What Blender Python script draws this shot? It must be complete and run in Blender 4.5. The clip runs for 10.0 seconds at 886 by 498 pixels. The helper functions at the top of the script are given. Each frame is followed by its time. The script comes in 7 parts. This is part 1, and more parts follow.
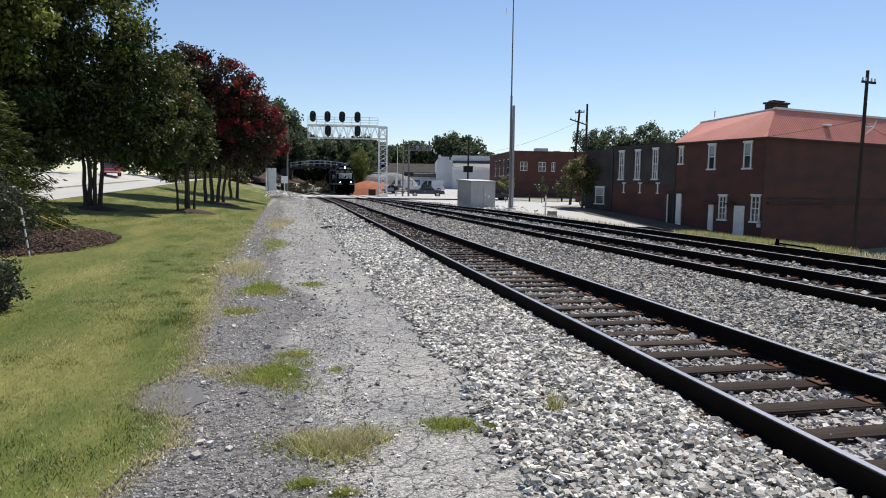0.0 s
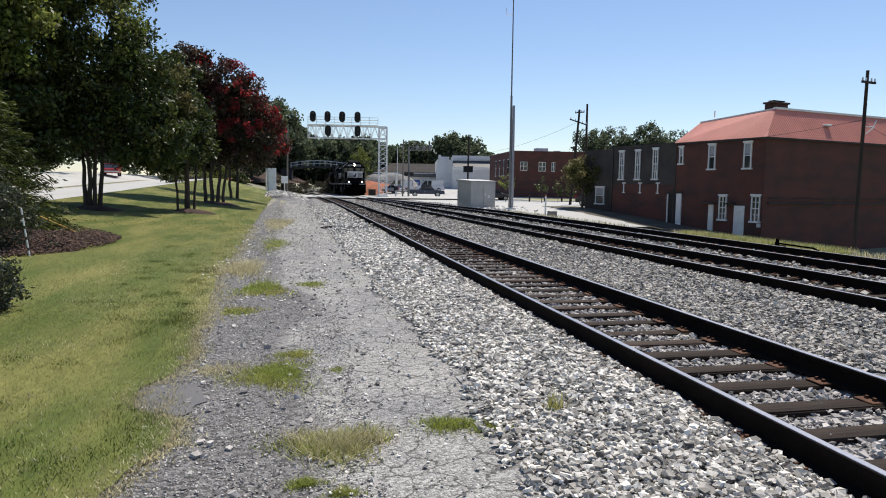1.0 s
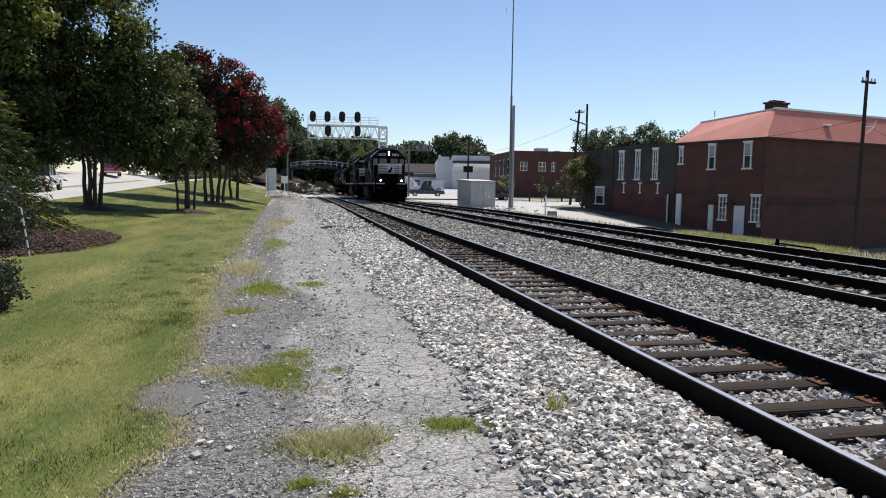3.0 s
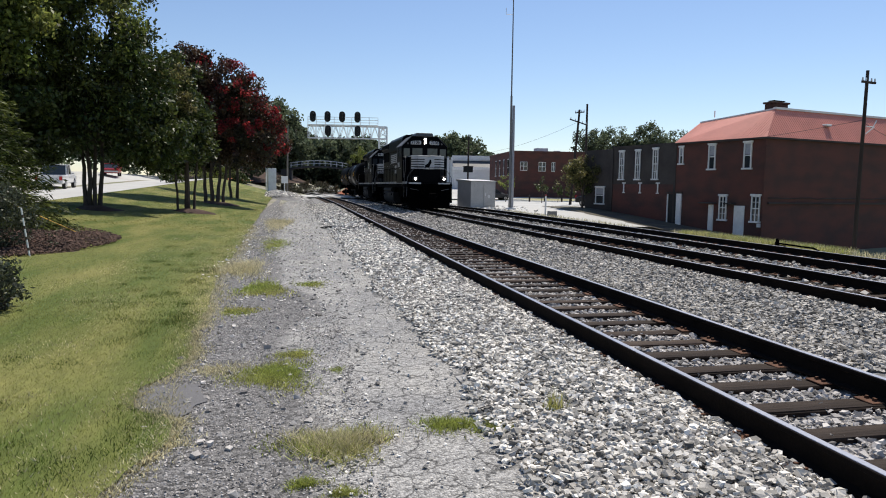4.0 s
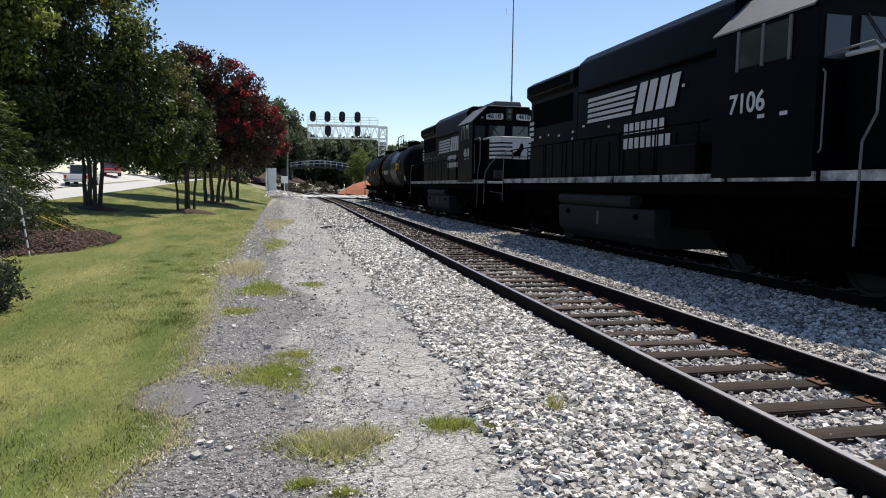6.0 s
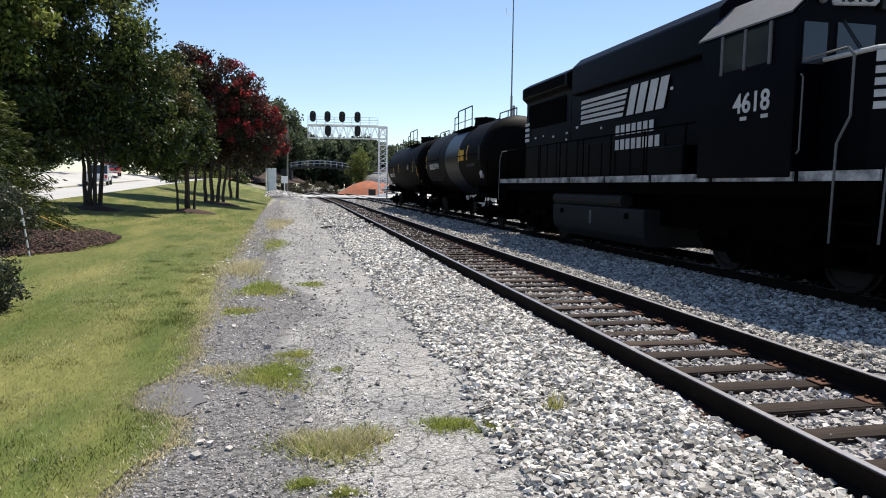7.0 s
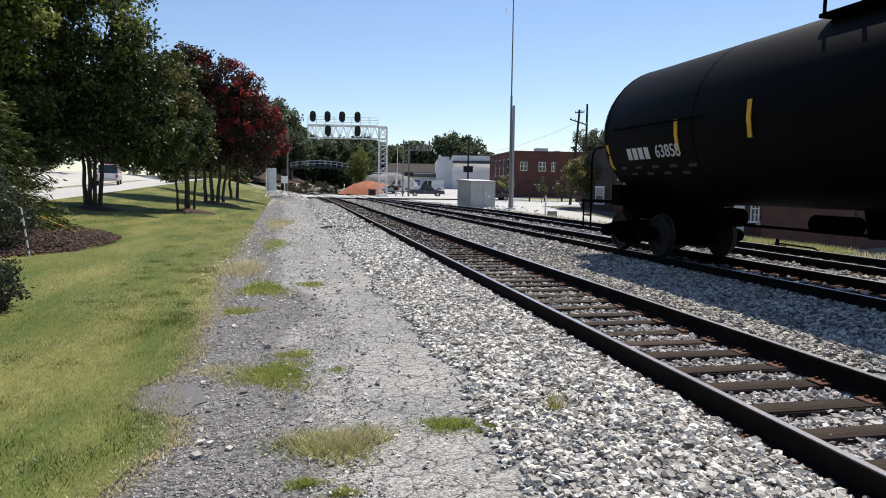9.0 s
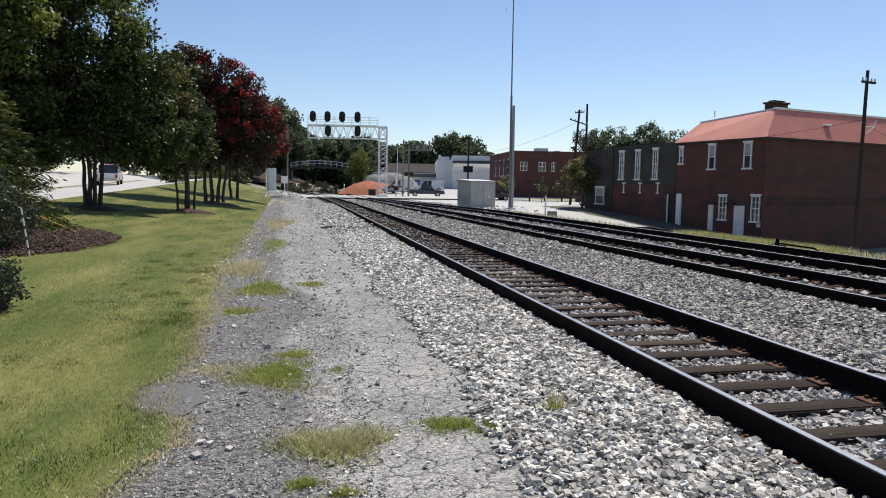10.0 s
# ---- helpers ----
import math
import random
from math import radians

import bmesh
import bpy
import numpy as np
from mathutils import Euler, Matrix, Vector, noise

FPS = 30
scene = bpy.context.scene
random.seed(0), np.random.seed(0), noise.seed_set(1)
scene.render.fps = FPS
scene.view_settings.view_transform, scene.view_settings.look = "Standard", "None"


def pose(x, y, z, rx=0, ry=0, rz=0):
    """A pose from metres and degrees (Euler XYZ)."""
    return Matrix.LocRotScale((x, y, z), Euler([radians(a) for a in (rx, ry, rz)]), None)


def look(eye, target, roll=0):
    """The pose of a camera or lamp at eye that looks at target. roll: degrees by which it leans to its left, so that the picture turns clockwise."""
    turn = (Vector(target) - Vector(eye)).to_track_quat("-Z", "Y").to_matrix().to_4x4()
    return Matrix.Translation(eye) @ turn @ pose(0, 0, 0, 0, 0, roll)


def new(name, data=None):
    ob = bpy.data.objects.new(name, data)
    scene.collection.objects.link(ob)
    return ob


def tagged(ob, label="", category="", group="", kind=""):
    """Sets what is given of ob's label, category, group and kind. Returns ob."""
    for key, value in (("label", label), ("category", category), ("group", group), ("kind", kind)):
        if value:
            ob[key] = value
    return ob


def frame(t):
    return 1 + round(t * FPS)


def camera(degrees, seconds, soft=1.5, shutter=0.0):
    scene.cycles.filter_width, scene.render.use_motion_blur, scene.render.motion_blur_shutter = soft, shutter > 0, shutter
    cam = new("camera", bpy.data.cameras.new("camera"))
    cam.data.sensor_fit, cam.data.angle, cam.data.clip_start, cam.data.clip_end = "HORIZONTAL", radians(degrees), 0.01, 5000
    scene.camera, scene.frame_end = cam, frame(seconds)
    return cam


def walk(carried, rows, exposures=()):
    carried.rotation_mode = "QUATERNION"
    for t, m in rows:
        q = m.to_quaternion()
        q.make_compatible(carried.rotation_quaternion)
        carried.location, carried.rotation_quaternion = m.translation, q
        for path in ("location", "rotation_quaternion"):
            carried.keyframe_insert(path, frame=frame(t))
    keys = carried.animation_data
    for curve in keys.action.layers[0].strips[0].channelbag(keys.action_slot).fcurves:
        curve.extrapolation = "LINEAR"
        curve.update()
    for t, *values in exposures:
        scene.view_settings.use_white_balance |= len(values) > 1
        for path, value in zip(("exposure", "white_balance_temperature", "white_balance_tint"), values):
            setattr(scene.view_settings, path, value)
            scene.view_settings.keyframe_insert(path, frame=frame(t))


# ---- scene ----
import math as _m
EYE = (0.0, 0.0, 1.44)
cam = camera(66.47, 10.0, soft=1.0)
_aim = (0.20711377, 0.97402307, 1.44 - 0.09155839)
walk(cam, [(0.0, look(EYE, _aim, 0.877)), (10.0, look(EYE, _aim, 0.877))],
     exposures=[(0.0, -0.04), (4.6, -0.02), (5.5, 0.08), (7.2, 0.26), (8.5, 0.20), (9.1, 0.06), (9.6, -0.06), (10.0, -0.06)])

# ---- world and sun ----
SUN_EL, SUN_AZ = radians(58), _m.atan2(0.62, 0.78)   # azimuth from +y towards +x
world = bpy.data.worlds.new("sky")
scene.world = world
world.use_nodes = True
wn = world.node_tree.nodes
wl = world.node_tree.links
wn.clear()
sky = wn.new("ShaderNodeTexSky")
sky.sky_type = "NISHITA"
sky.sun_disc = False
sky.sun_elevation = SUN_EL
sky.sun_rotation = SUN_AZ
sky.air_density, sky.dust_density, sky.ozone_density = 1.0, 0.1, 2.0
bg = wn.new("ShaderNodeBackground")
bg.inputs[1].default_value = 0.116
wo = wn.new("ShaderNodeOutputWorld")
hue = wn.new("ShaderNodeMix")
hue.data_type, hue.blend_type = "RGBA", "MULTIPLY"
hue.inputs[0].default_value = 1.0
hue.inputs[7].default_value = (1.0, 1.0, 1.07, 1.0)
wl.new(sky.outputs[0], hue.inputs[6])
wl.new(hue.outputs[2], bg.inputs[0])
wl.new(bg.outputs[0], wo.inputs[0])
sun = new("sun", bpy.data.lights.new("sun", "SUN"))
sun.data.energy, sun.data.angle, sun.data.color = 5.0, radians(0.53), (1.0, 0.93, 0.82)
sun.matrix_world = look((0, 0, 60), Vector((0, 0, 60)) - Vector((_m.sin(SUN_AZ) * _m.cos(SUN_EL), _m.cos(SUN_AZ) * _m.cos(SUN_EL), _m.sin(SUN_EL))))


# ---- materials ----
def mat(name, col, rough=0.8, metal=0.0, var=0.25, big=0.6, fine=25.0, bump=0.15, spec=0.4, tint=None, rnd=0.0, island=0.0, stretch=(1, 1, 1), emit=0.0, clear=0.0, cells=0.0, crack=0.0):
    """A surface with variation at two scales; tint is the colour of the large patches, rnd/island vary piece by piece."""
    m = bpy.data.materials.new(name)
    m.use_nodes = True
    nt = m.node_tree
    N, L = nt.nodes, nt.links
    b = N["Principled BSDF"]
    b.inputs["Roughness"].default_value = rough
    b.inputs["Metallic"].default_value = metal
    b.inputs["Specular IOR Level"].default_value = spec
    b.inputs["Coat Weight"].default_value = clear
    tc = N.new("ShaderNodeTexCoord")
    mp = N.new("ShaderNodeMapping")
    mp.inputs["Scale"].default_value = stretch
    L.new(tc.outputs["Object"], mp.inputs[0])
    n1 = N.new("ShaderNodeTexNoise")
    n1.inputs["Scale"].default_value = big
    n1.inputs["Detail"].default_value = 5
    n2 = N.new("ShaderNodeTexNoise")
    n2.inputs["Scale"].default_value = fine
    n2.inputs["Detail"].default_value = 6
    n2.inputs["Roughness"].default_value = 0.65
    L.new(mp.outputs[0], n1.inputs[0])
    L.new(mp.outputs[0], n2.inputs[0])
    tint = tint or tuple(c * (1 - var) for c in col)
    r1 = N.new("ShaderNodeMapRange")
    r1.inputs[1].default_value, r1.inputs[2].default_value = 0.38, 0.64
    L.new(n1.outputs[0], r1.inputs[0])
    mx = N.new("ShaderNodeMix")
    mx.data_type = "RGBA"
    mx.inputs[6].default_value = (*col, 1)
    mx.inputs[7].default_value = (*tint, 1)
    L.new(r1.outputs[0], mx.inputs[0])
    last = mx.outputs[2]
    r2 = N.new("ShaderNodeMapRange")
    r2.inputs[1].default_value, r2.inputs[2].default_value = 0.25, 0.75
    r2.inputs[3].default_value, r2.inputs[4].default_value = 1 - var, 1 + var
    L.new(n2.outputs[0], r2.inputs[0])
    hs = N.new("ShaderNodeHueSaturation")
    L.new(r2.outputs[0], hs.inputs["Value"])
    L.new(last, hs.inputs["Color"])
    last = hs.outputs[0]
    for amount, kind, out in ((rnd, "ShaderNodeObjectInfo", "Random"), (island, "ShaderNodeNewGeometry", "Random Per Island")):
        if amount:
            oi = N.new(kind)
            rr = N.new("ShaderNodeMapRange")
            rr.inputs[3].default_value, rr.inputs[4].default_value = 1 - amount, 1 + amount
            L.new(oi.outputs[out], rr.inputs[0])
            h2 = N.new("ShaderNodeHueSaturation")
            L.new(rr.outputs[0], h2.inputs["Value"])
            L.new(last, h2.inputs["Color"])
            last = h2.outputs[0]
    relief = n2.outputs[0]
    if cells:
        vo = N.new("ShaderNodeTexVoronoi")
        vo.inputs["Scale"].default_value = cells
        L.new(mp.outputs[0], vo.inputs["Vector"])
        sp = N.new("ShaderNodeSeparateColor")
        L.new(vo.outputs["Color"], sp.inputs[0])
        rv = N.new("ShaderNodeMapRange")
        rv.inputs[3].default_value, rv.inputs[4].default_value = 0.45, 1.5
        L.new(sp.outputs[0], rv.inputs[0])
        h3 = N.new("ShaderNodeHueSaturation")
        L.new(rv.outputs[0], h3.inputs["Value"])
        L.new(last, h3.inputs["Color"])
        last = h3.outputs[0]
        inv = N.new("ShaderNodeMath")
        inv.operation = "MULTIPLY_ADD"
        inv.inputs[1].default_value, inv.inputs[2].default_value = -1.0, 1.0
        L.new(vo.outputs["Distance"], inv.inputs[0])
        relief = inv.outputs[0]
    if crack:
        wv = N.new("ShaderNodeMix")
        wv.data_type, wv.blend_type = "RGBA", "ADD"
        wv.inputs[0].default_value = 0.22
        L.new(mp.outputs[0], wv.inputs[6])
        n3 = N.new("ShaderNodeTexNoise")
        n3.inputs["Scale"].default_value, n3.inputs["Detail"].default_value = 5.0, 4
        L.new(mp.outputs[0], n3.inputs[0])
        L.new(n3.outputs["Color"], wv.inputs[7])
        ve = N.new("ShaderNodeTexVoronoi")
        ve.feature = "DISTANCE_TO_EDGE"
        ve.inputs["Scale"].default_value = crack
        L.new(wv.outputs[2], ve.inputs["Vector"])
        rc = N.new("ShaderNodeMapRange")
        rc.inputs[1].default_value, rc.inputs[2].default_value = 0.006, 0.035
        rc.inputs[3].default_value, rc.inputs[4].default_value = 0.32, 1.0
        L.new(ve.outputs["Distance"], rc.inputs[0])
        h4 = N.new("ShaderNodeHueSaturation")
        L.new(rc.outputs[0], h4.inputs["Value"])
        L.new(last, h4.inputs["Color"])
        last = h4.outputs[0]
    L.new(last, b.inputs["Base Color"])
    if bump:
        bp = N.new("ShaderNodeBump")
        bp.inputs["Strength"].default_value = bump
        bp.inputs["Distance"].default_value = 0.02
        L.new(relief, bp.inputs["Height"])
        L.new(bp.outputs[0], b.inputs["Normal"])
    if emit:
        b.inputs["Emission Color"].default_value = (*col, 1)
        b.inputs["Emission Strength"].default_value = emit
    return m


def glass(name, col=(0.03, 0.035, 0.04), rough=0.05):
    m = mat(name, col, rough, 0, 0.1, 1.0, 3.0, 0.02, 0.6)
    return m


M_GROUND = mat("dry_ground", (0.30, 0.27, 0.22), 0.95, var=0.3, big=0.15, fine=8, bump=0.4, tint=(0.16, 0.17, 0.08))
M_LAWN = mat("lawn_soil", (0.088, 0.118, 0.019), 0.95, var=0.3, big=0.9, fine=14, bump=0.4, tint=(0.215, 0.205, 0.060), stretch=(1.3, 0.3, 1))
M_PATH = mat("worn_asphalt", (0.385, 0.370, 0.345), 0.92, var=0.3, big=1.1, fine=30, bump=0.6, tint=(0.29, 0.283, 0.275), cells=70, crack=3.2)
# Bed coloured darker than its stones, painting shade into the gaps.
M_BALLAST = mat("ballast_bed", (0.27, 0.262, 0.252), 0.95, var=0.45, big=0.4, fine=22, bump=1.0, tint=(0.18, 0.174, 0.168), cells=16)
M_STONE = mat("granite_stone", (0.66, 0.625, 0.565), 0.85, var=0.2, big=3, fine=60, bump=0.2, island=0.7)
M_STONE_BROWN = mat("dusty_stone", (0.44, 0.41, 0.38), 0.9, var=0.2, big=3, fine=60, bump=0.2, island=0.7)
# Darker, browner granite; shadowed facets against the sun are put into its tone.
M_STONE_DARK = mat("dark_granite_stone", (0.42, 0.390, 0.345), 0.88, var=0.2, big=3, fine=60, bump=0.2, island=0.75)
M_RAIL = mat("rusted_rail", (0.010, 0.0068, 0.0052), 0.9, 0.0, var=0.4, big=2, fine=40, bump=0.25, spec=0.12)
M_RAILTOP = mat("polished_rail_head", (0.42, 0.41, 0.43), 0.35, 0.9, var=0.12, big=1, fine=30, bump=0.05)
M_TIE = mat("creosoted_timber", (0.032, 0.022, 0.017), 0.95, var=0.4, big=1.5, fine=14, bump=0.6, spec=0.2, rnd=0.4, stretch=(0.25, 3, 3), tint=(0.066, 0.049, 0.038))
M_PLATE = mat("rusty_steel", (0.17, 0.075, 0.04), 0.85, 0.2, var=0.4, big=4, fine=40, bump=0.3)
M_ROAD = mat("pale_concrete_road", (0.53, 0.52, 0.49), 0.9, var=0.12, big=0.15, fine=6, bump=0.15)
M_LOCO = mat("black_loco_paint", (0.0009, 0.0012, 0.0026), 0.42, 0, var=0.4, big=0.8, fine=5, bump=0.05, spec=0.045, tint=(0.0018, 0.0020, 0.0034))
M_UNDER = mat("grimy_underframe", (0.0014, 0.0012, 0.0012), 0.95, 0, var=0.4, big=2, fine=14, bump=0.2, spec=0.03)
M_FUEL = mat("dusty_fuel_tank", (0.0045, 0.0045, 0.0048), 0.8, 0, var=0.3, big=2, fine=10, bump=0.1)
M_WHITE = mat("white_paint", (0.50, 0.50, 0.50), 0.55, 0, var=0.12, big=1.5, fine=12, bump=0.05)
M_GREYROOF = mat("grey_cab_roof", (0.11, 0.11, 0.115), 0.6, 0, var=0.2, big=1.5, fine=10, bump=0.05)
M_GLASS = glass("dark_window_glass")
M_STEEL = mat("wheel_steel", (0.020, 0.017, 0.015), 0.7, 0.3, var=0.3, big=4, fine=20, bump=0.05)
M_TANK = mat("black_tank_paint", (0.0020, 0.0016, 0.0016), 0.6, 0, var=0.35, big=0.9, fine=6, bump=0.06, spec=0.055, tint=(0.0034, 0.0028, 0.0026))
M_YELLOW = mat("yellow_marking", (0.65, 0.36, 0.03), 0.6, 0, var=0.2, big=3, fine=15, bump=0.05)
M_LAMP = mat("lit_headlight", (1.0, 0.88, 0.72), 0.3, 0, var=0.02, emit=30.0, bump=0)
M_SIGNAL = mat("galvanised_steel", (0.72, 0.73, 0.73), 0.6, 0.15, var=0.15, big=1.5, fine=18, bump=0.05)
M_ALU = mat("weathered_aluminium", (0.50, 0.50, 0.49), 0.5, 0.5, var=0.15, big=0.9, fine=12, bump=0.05)
M_BLACK = mat("black_signal_paint", (0.010, 0.010, 0.010), 0.6, var=0.2, bump=0.02)
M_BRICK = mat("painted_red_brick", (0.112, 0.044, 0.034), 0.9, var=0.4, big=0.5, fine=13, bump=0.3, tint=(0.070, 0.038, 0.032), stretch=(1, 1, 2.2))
M_BRICKGREY = mat("weathered_grey_brick", (0.062, 0.054, 0.049), 0.92, var=0.3, big=0.6, fine=16, bump=0.25, tint=(0.040, 0.034, 0.031))
M_ROOFRED = mat("red_metal_roof", (0.70, 0.27, 0.20), 0.55, 0, var=0.12, big=0.6, fine=10, bump=0.05)
M_TRIM = mat("white_trim", (0.74, 0.74, 0.72), 0.7, var=0.1, big=2, fine=10, bump=0.05)
M_WOODPOLE = mat("weathered_pole", (0.042, 0.031, 0.025), 0.9, var=0.3, big=2, fine=14, bump=0.4, stretch=(4, 4, 0.3))
M_BARK = mat("grey_brown_bark", (0.085, 0.066, 0.052), 0.9, var=0.35, big=2, fine=10, bump=0.5, stretch=(3, 3, 0.5))
M_CLAY = mat("red_clay", (0.44, 0.135, 0.060), 0.95, var=0.35, big=0.9, fine=5, bump=1.0, tint=(0.27, 0.12, 0.07))
M_MULCHCHIP = mat("bark_chips", (0.105, 0.062, 0.045), 0.95, var=0.3, big=3, fine=40, bump=0.2, island=0.6)
M_MULCH = mat("brown_mulch", (0.075, 0.042, 0.030), 0.95, var=0.5, big=2, fine=30, bump=0.9)


def leafmat(name, col, tint, through_=0.45, gloss=0.35):
    m = mat(name, col, 0.45, 0, var=0.2, big=0.7, fine=6, bump=0, spec=gloss, tint=tint, island=0.7)
    N, L = m.node_tree.nodes, m.node_tree.links
    b, out = N["Principled BSDF"], N["Material Output"]
    tr = N.new("ShaderNodeBsdfTranslucent")
    src = b.inputs["Base Color"].links[0].from_socket
    L.new(src, tr.inputs[0])
    mx = N.new("ShaderNodeMixShader")
    mx.inputs[0].default_value = through_
    L.new(b.outputs[0], mx.inputs[1])
    L.new(tr.outputs[0], mx.inputs[2])
    L.new(mx.outputs[0], out.inputs[0])
    return m


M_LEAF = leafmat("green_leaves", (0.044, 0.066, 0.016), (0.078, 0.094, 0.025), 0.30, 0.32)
# Pale leaf colour; on the tall shade trees it carries the sun's light.
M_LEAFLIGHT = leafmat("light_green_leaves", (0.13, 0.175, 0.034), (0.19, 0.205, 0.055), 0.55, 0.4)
M_LEAFRED = leafmat("crimson_blossom", (0.40, 0.050, 0.048), (0.22, 0.036, 0.040), 0.5, 0.2)
M_LEAFPURPLE = leafmat("purple_green_leaves", (0.046, 0.046, 0.020), (0.080, 0.034, 0.026), 0.3, 0.4)
M_NEEDLE = leafmat("evergreen_needles", (0.038, 0.054, 0.013), (0.100, 0.118, 0.028), 0.4, 0.2)
M_GREYLEAF = leafmat("grey_green_foliage", (0.075, 0.085, 0.050), (0.045, 0.055, 0.030), 0.3)
M_OLIVE = leafmat("olive_leaves", (0.135, 0.135, 0.046), (0.20, 0.18, 0.075), 0.55)
M_SCRUB = leafmat("dry_brown_scrub", (0.085, 0.070, 0.042), (0.05, 0.055, 0.028), 0.3)
M_LUSH = leafmat("lush_grass", (0.058, 0.092, 0.012), (0.085, 0.115, 0.02))
M_DULL = mat("dull_grey_steel", (0.20, 0.20, 0.20), 0.6, 0.4, var=0.2)
M_PATCH = mat("old_dark_asphalt", (0.17, 0.165, 0.165), 0.9, var=0.2, big=2, fine=60, bump=0.2)
M_GRASS = leafmat("grass_blades", (0.108, 0.140, 0.020), (0.225, 0.210, 0.058), 0.4, 0.15)
M_WEED = leafmat("weed_blades", (0.27, 0.33, 0.06), (0.42, 0.40, 0.13))
M_DRYGRASS = leafmat("dry_grass", (0.62, 0.56, 0.36), (0.48, 0.43, 0.25))
# Leaf colour raised and greyed: distance haze is put into it.
M_FAR = leafmat("hazed_far_foliage", (0.120, 0.145, 0.085), (0.090, 0.115, 0.065), 0.5, 0.08)


def frayed(m, loose):
    """The surface gives way to loose dark gravel towards the sheet's ragged sides (attribute 'inside', in metres)."""
    N, L = m.node_tree.nodes, m.node_tree.links
    b = N["Principled BSDF"]
    at = N.new("ShaderNodeAttribute")
    at.attribute_name = "inside"
    tc = N.new("ShaderNodeTexCoord")
    total = at.outputs["Fac"]
    for scale, amount in ((1.3, 0.5), (4.5, 0.32), (26.0, 0.22)):
        n = N.new("ShaderNodeTexNoise")
        n.inputs["Scale"].default_value, n.inputs["Detail"].default_value = scale, 4
        L.new(tc.outputs["Object"], n.inputs[0])
        ma = N.new("ShaderNodeMath")
        ma.operation = "MULTIPLY_ADD"
        ma.inputs[1].default_value = amount
        L.new(n.outputs[0], ma.inputs[0])
        L.new(total, ma.inputs[2])
        total = ma.outputs[0]
    r = N.new("ShaderNodeMapRange")
    r.inputs[1].default_value, r.inputs[2].default_value = 0.64, 0.84
    L.new(total, r.inputs[0])
    n = N.new("ShaderNodeTexVoronoi")
    n.inputs["Scale"].default_value = 42
    L.new(tc.outputs["Object"], n.inputs["Vector"])
    sp = N.new("ShaderNodeSeparateColor")
    L.new(n.outputs["Color"], sp.inputs[0])
    g = N.new("ShaderNodeMix")
    g.data_type = "RGBA"
    g.inputs[6].default_value, g.inputs[7].default_value = (*[c * 0.35 for c in loose], 1), (*[c * 1.7 for c in loose], 1)
    L.new(sp.outputs[0], g.inputs[0])
    mx = N.new("ShaderNodeMix")
    mx.data_type = "RGBA"
    L.new(r.outputs[0], mx.inputs[0])
    L.new(g.outputs[2], mx.inputs[6])
    L.new(b.inputs["Base Color"].links[0].from_socket, mx.inputs[7])
    L.new(mx.outputs[2], b.inputs["Base Color"])


frayed(M_PATH, (0.165, 0.158, 0.152))


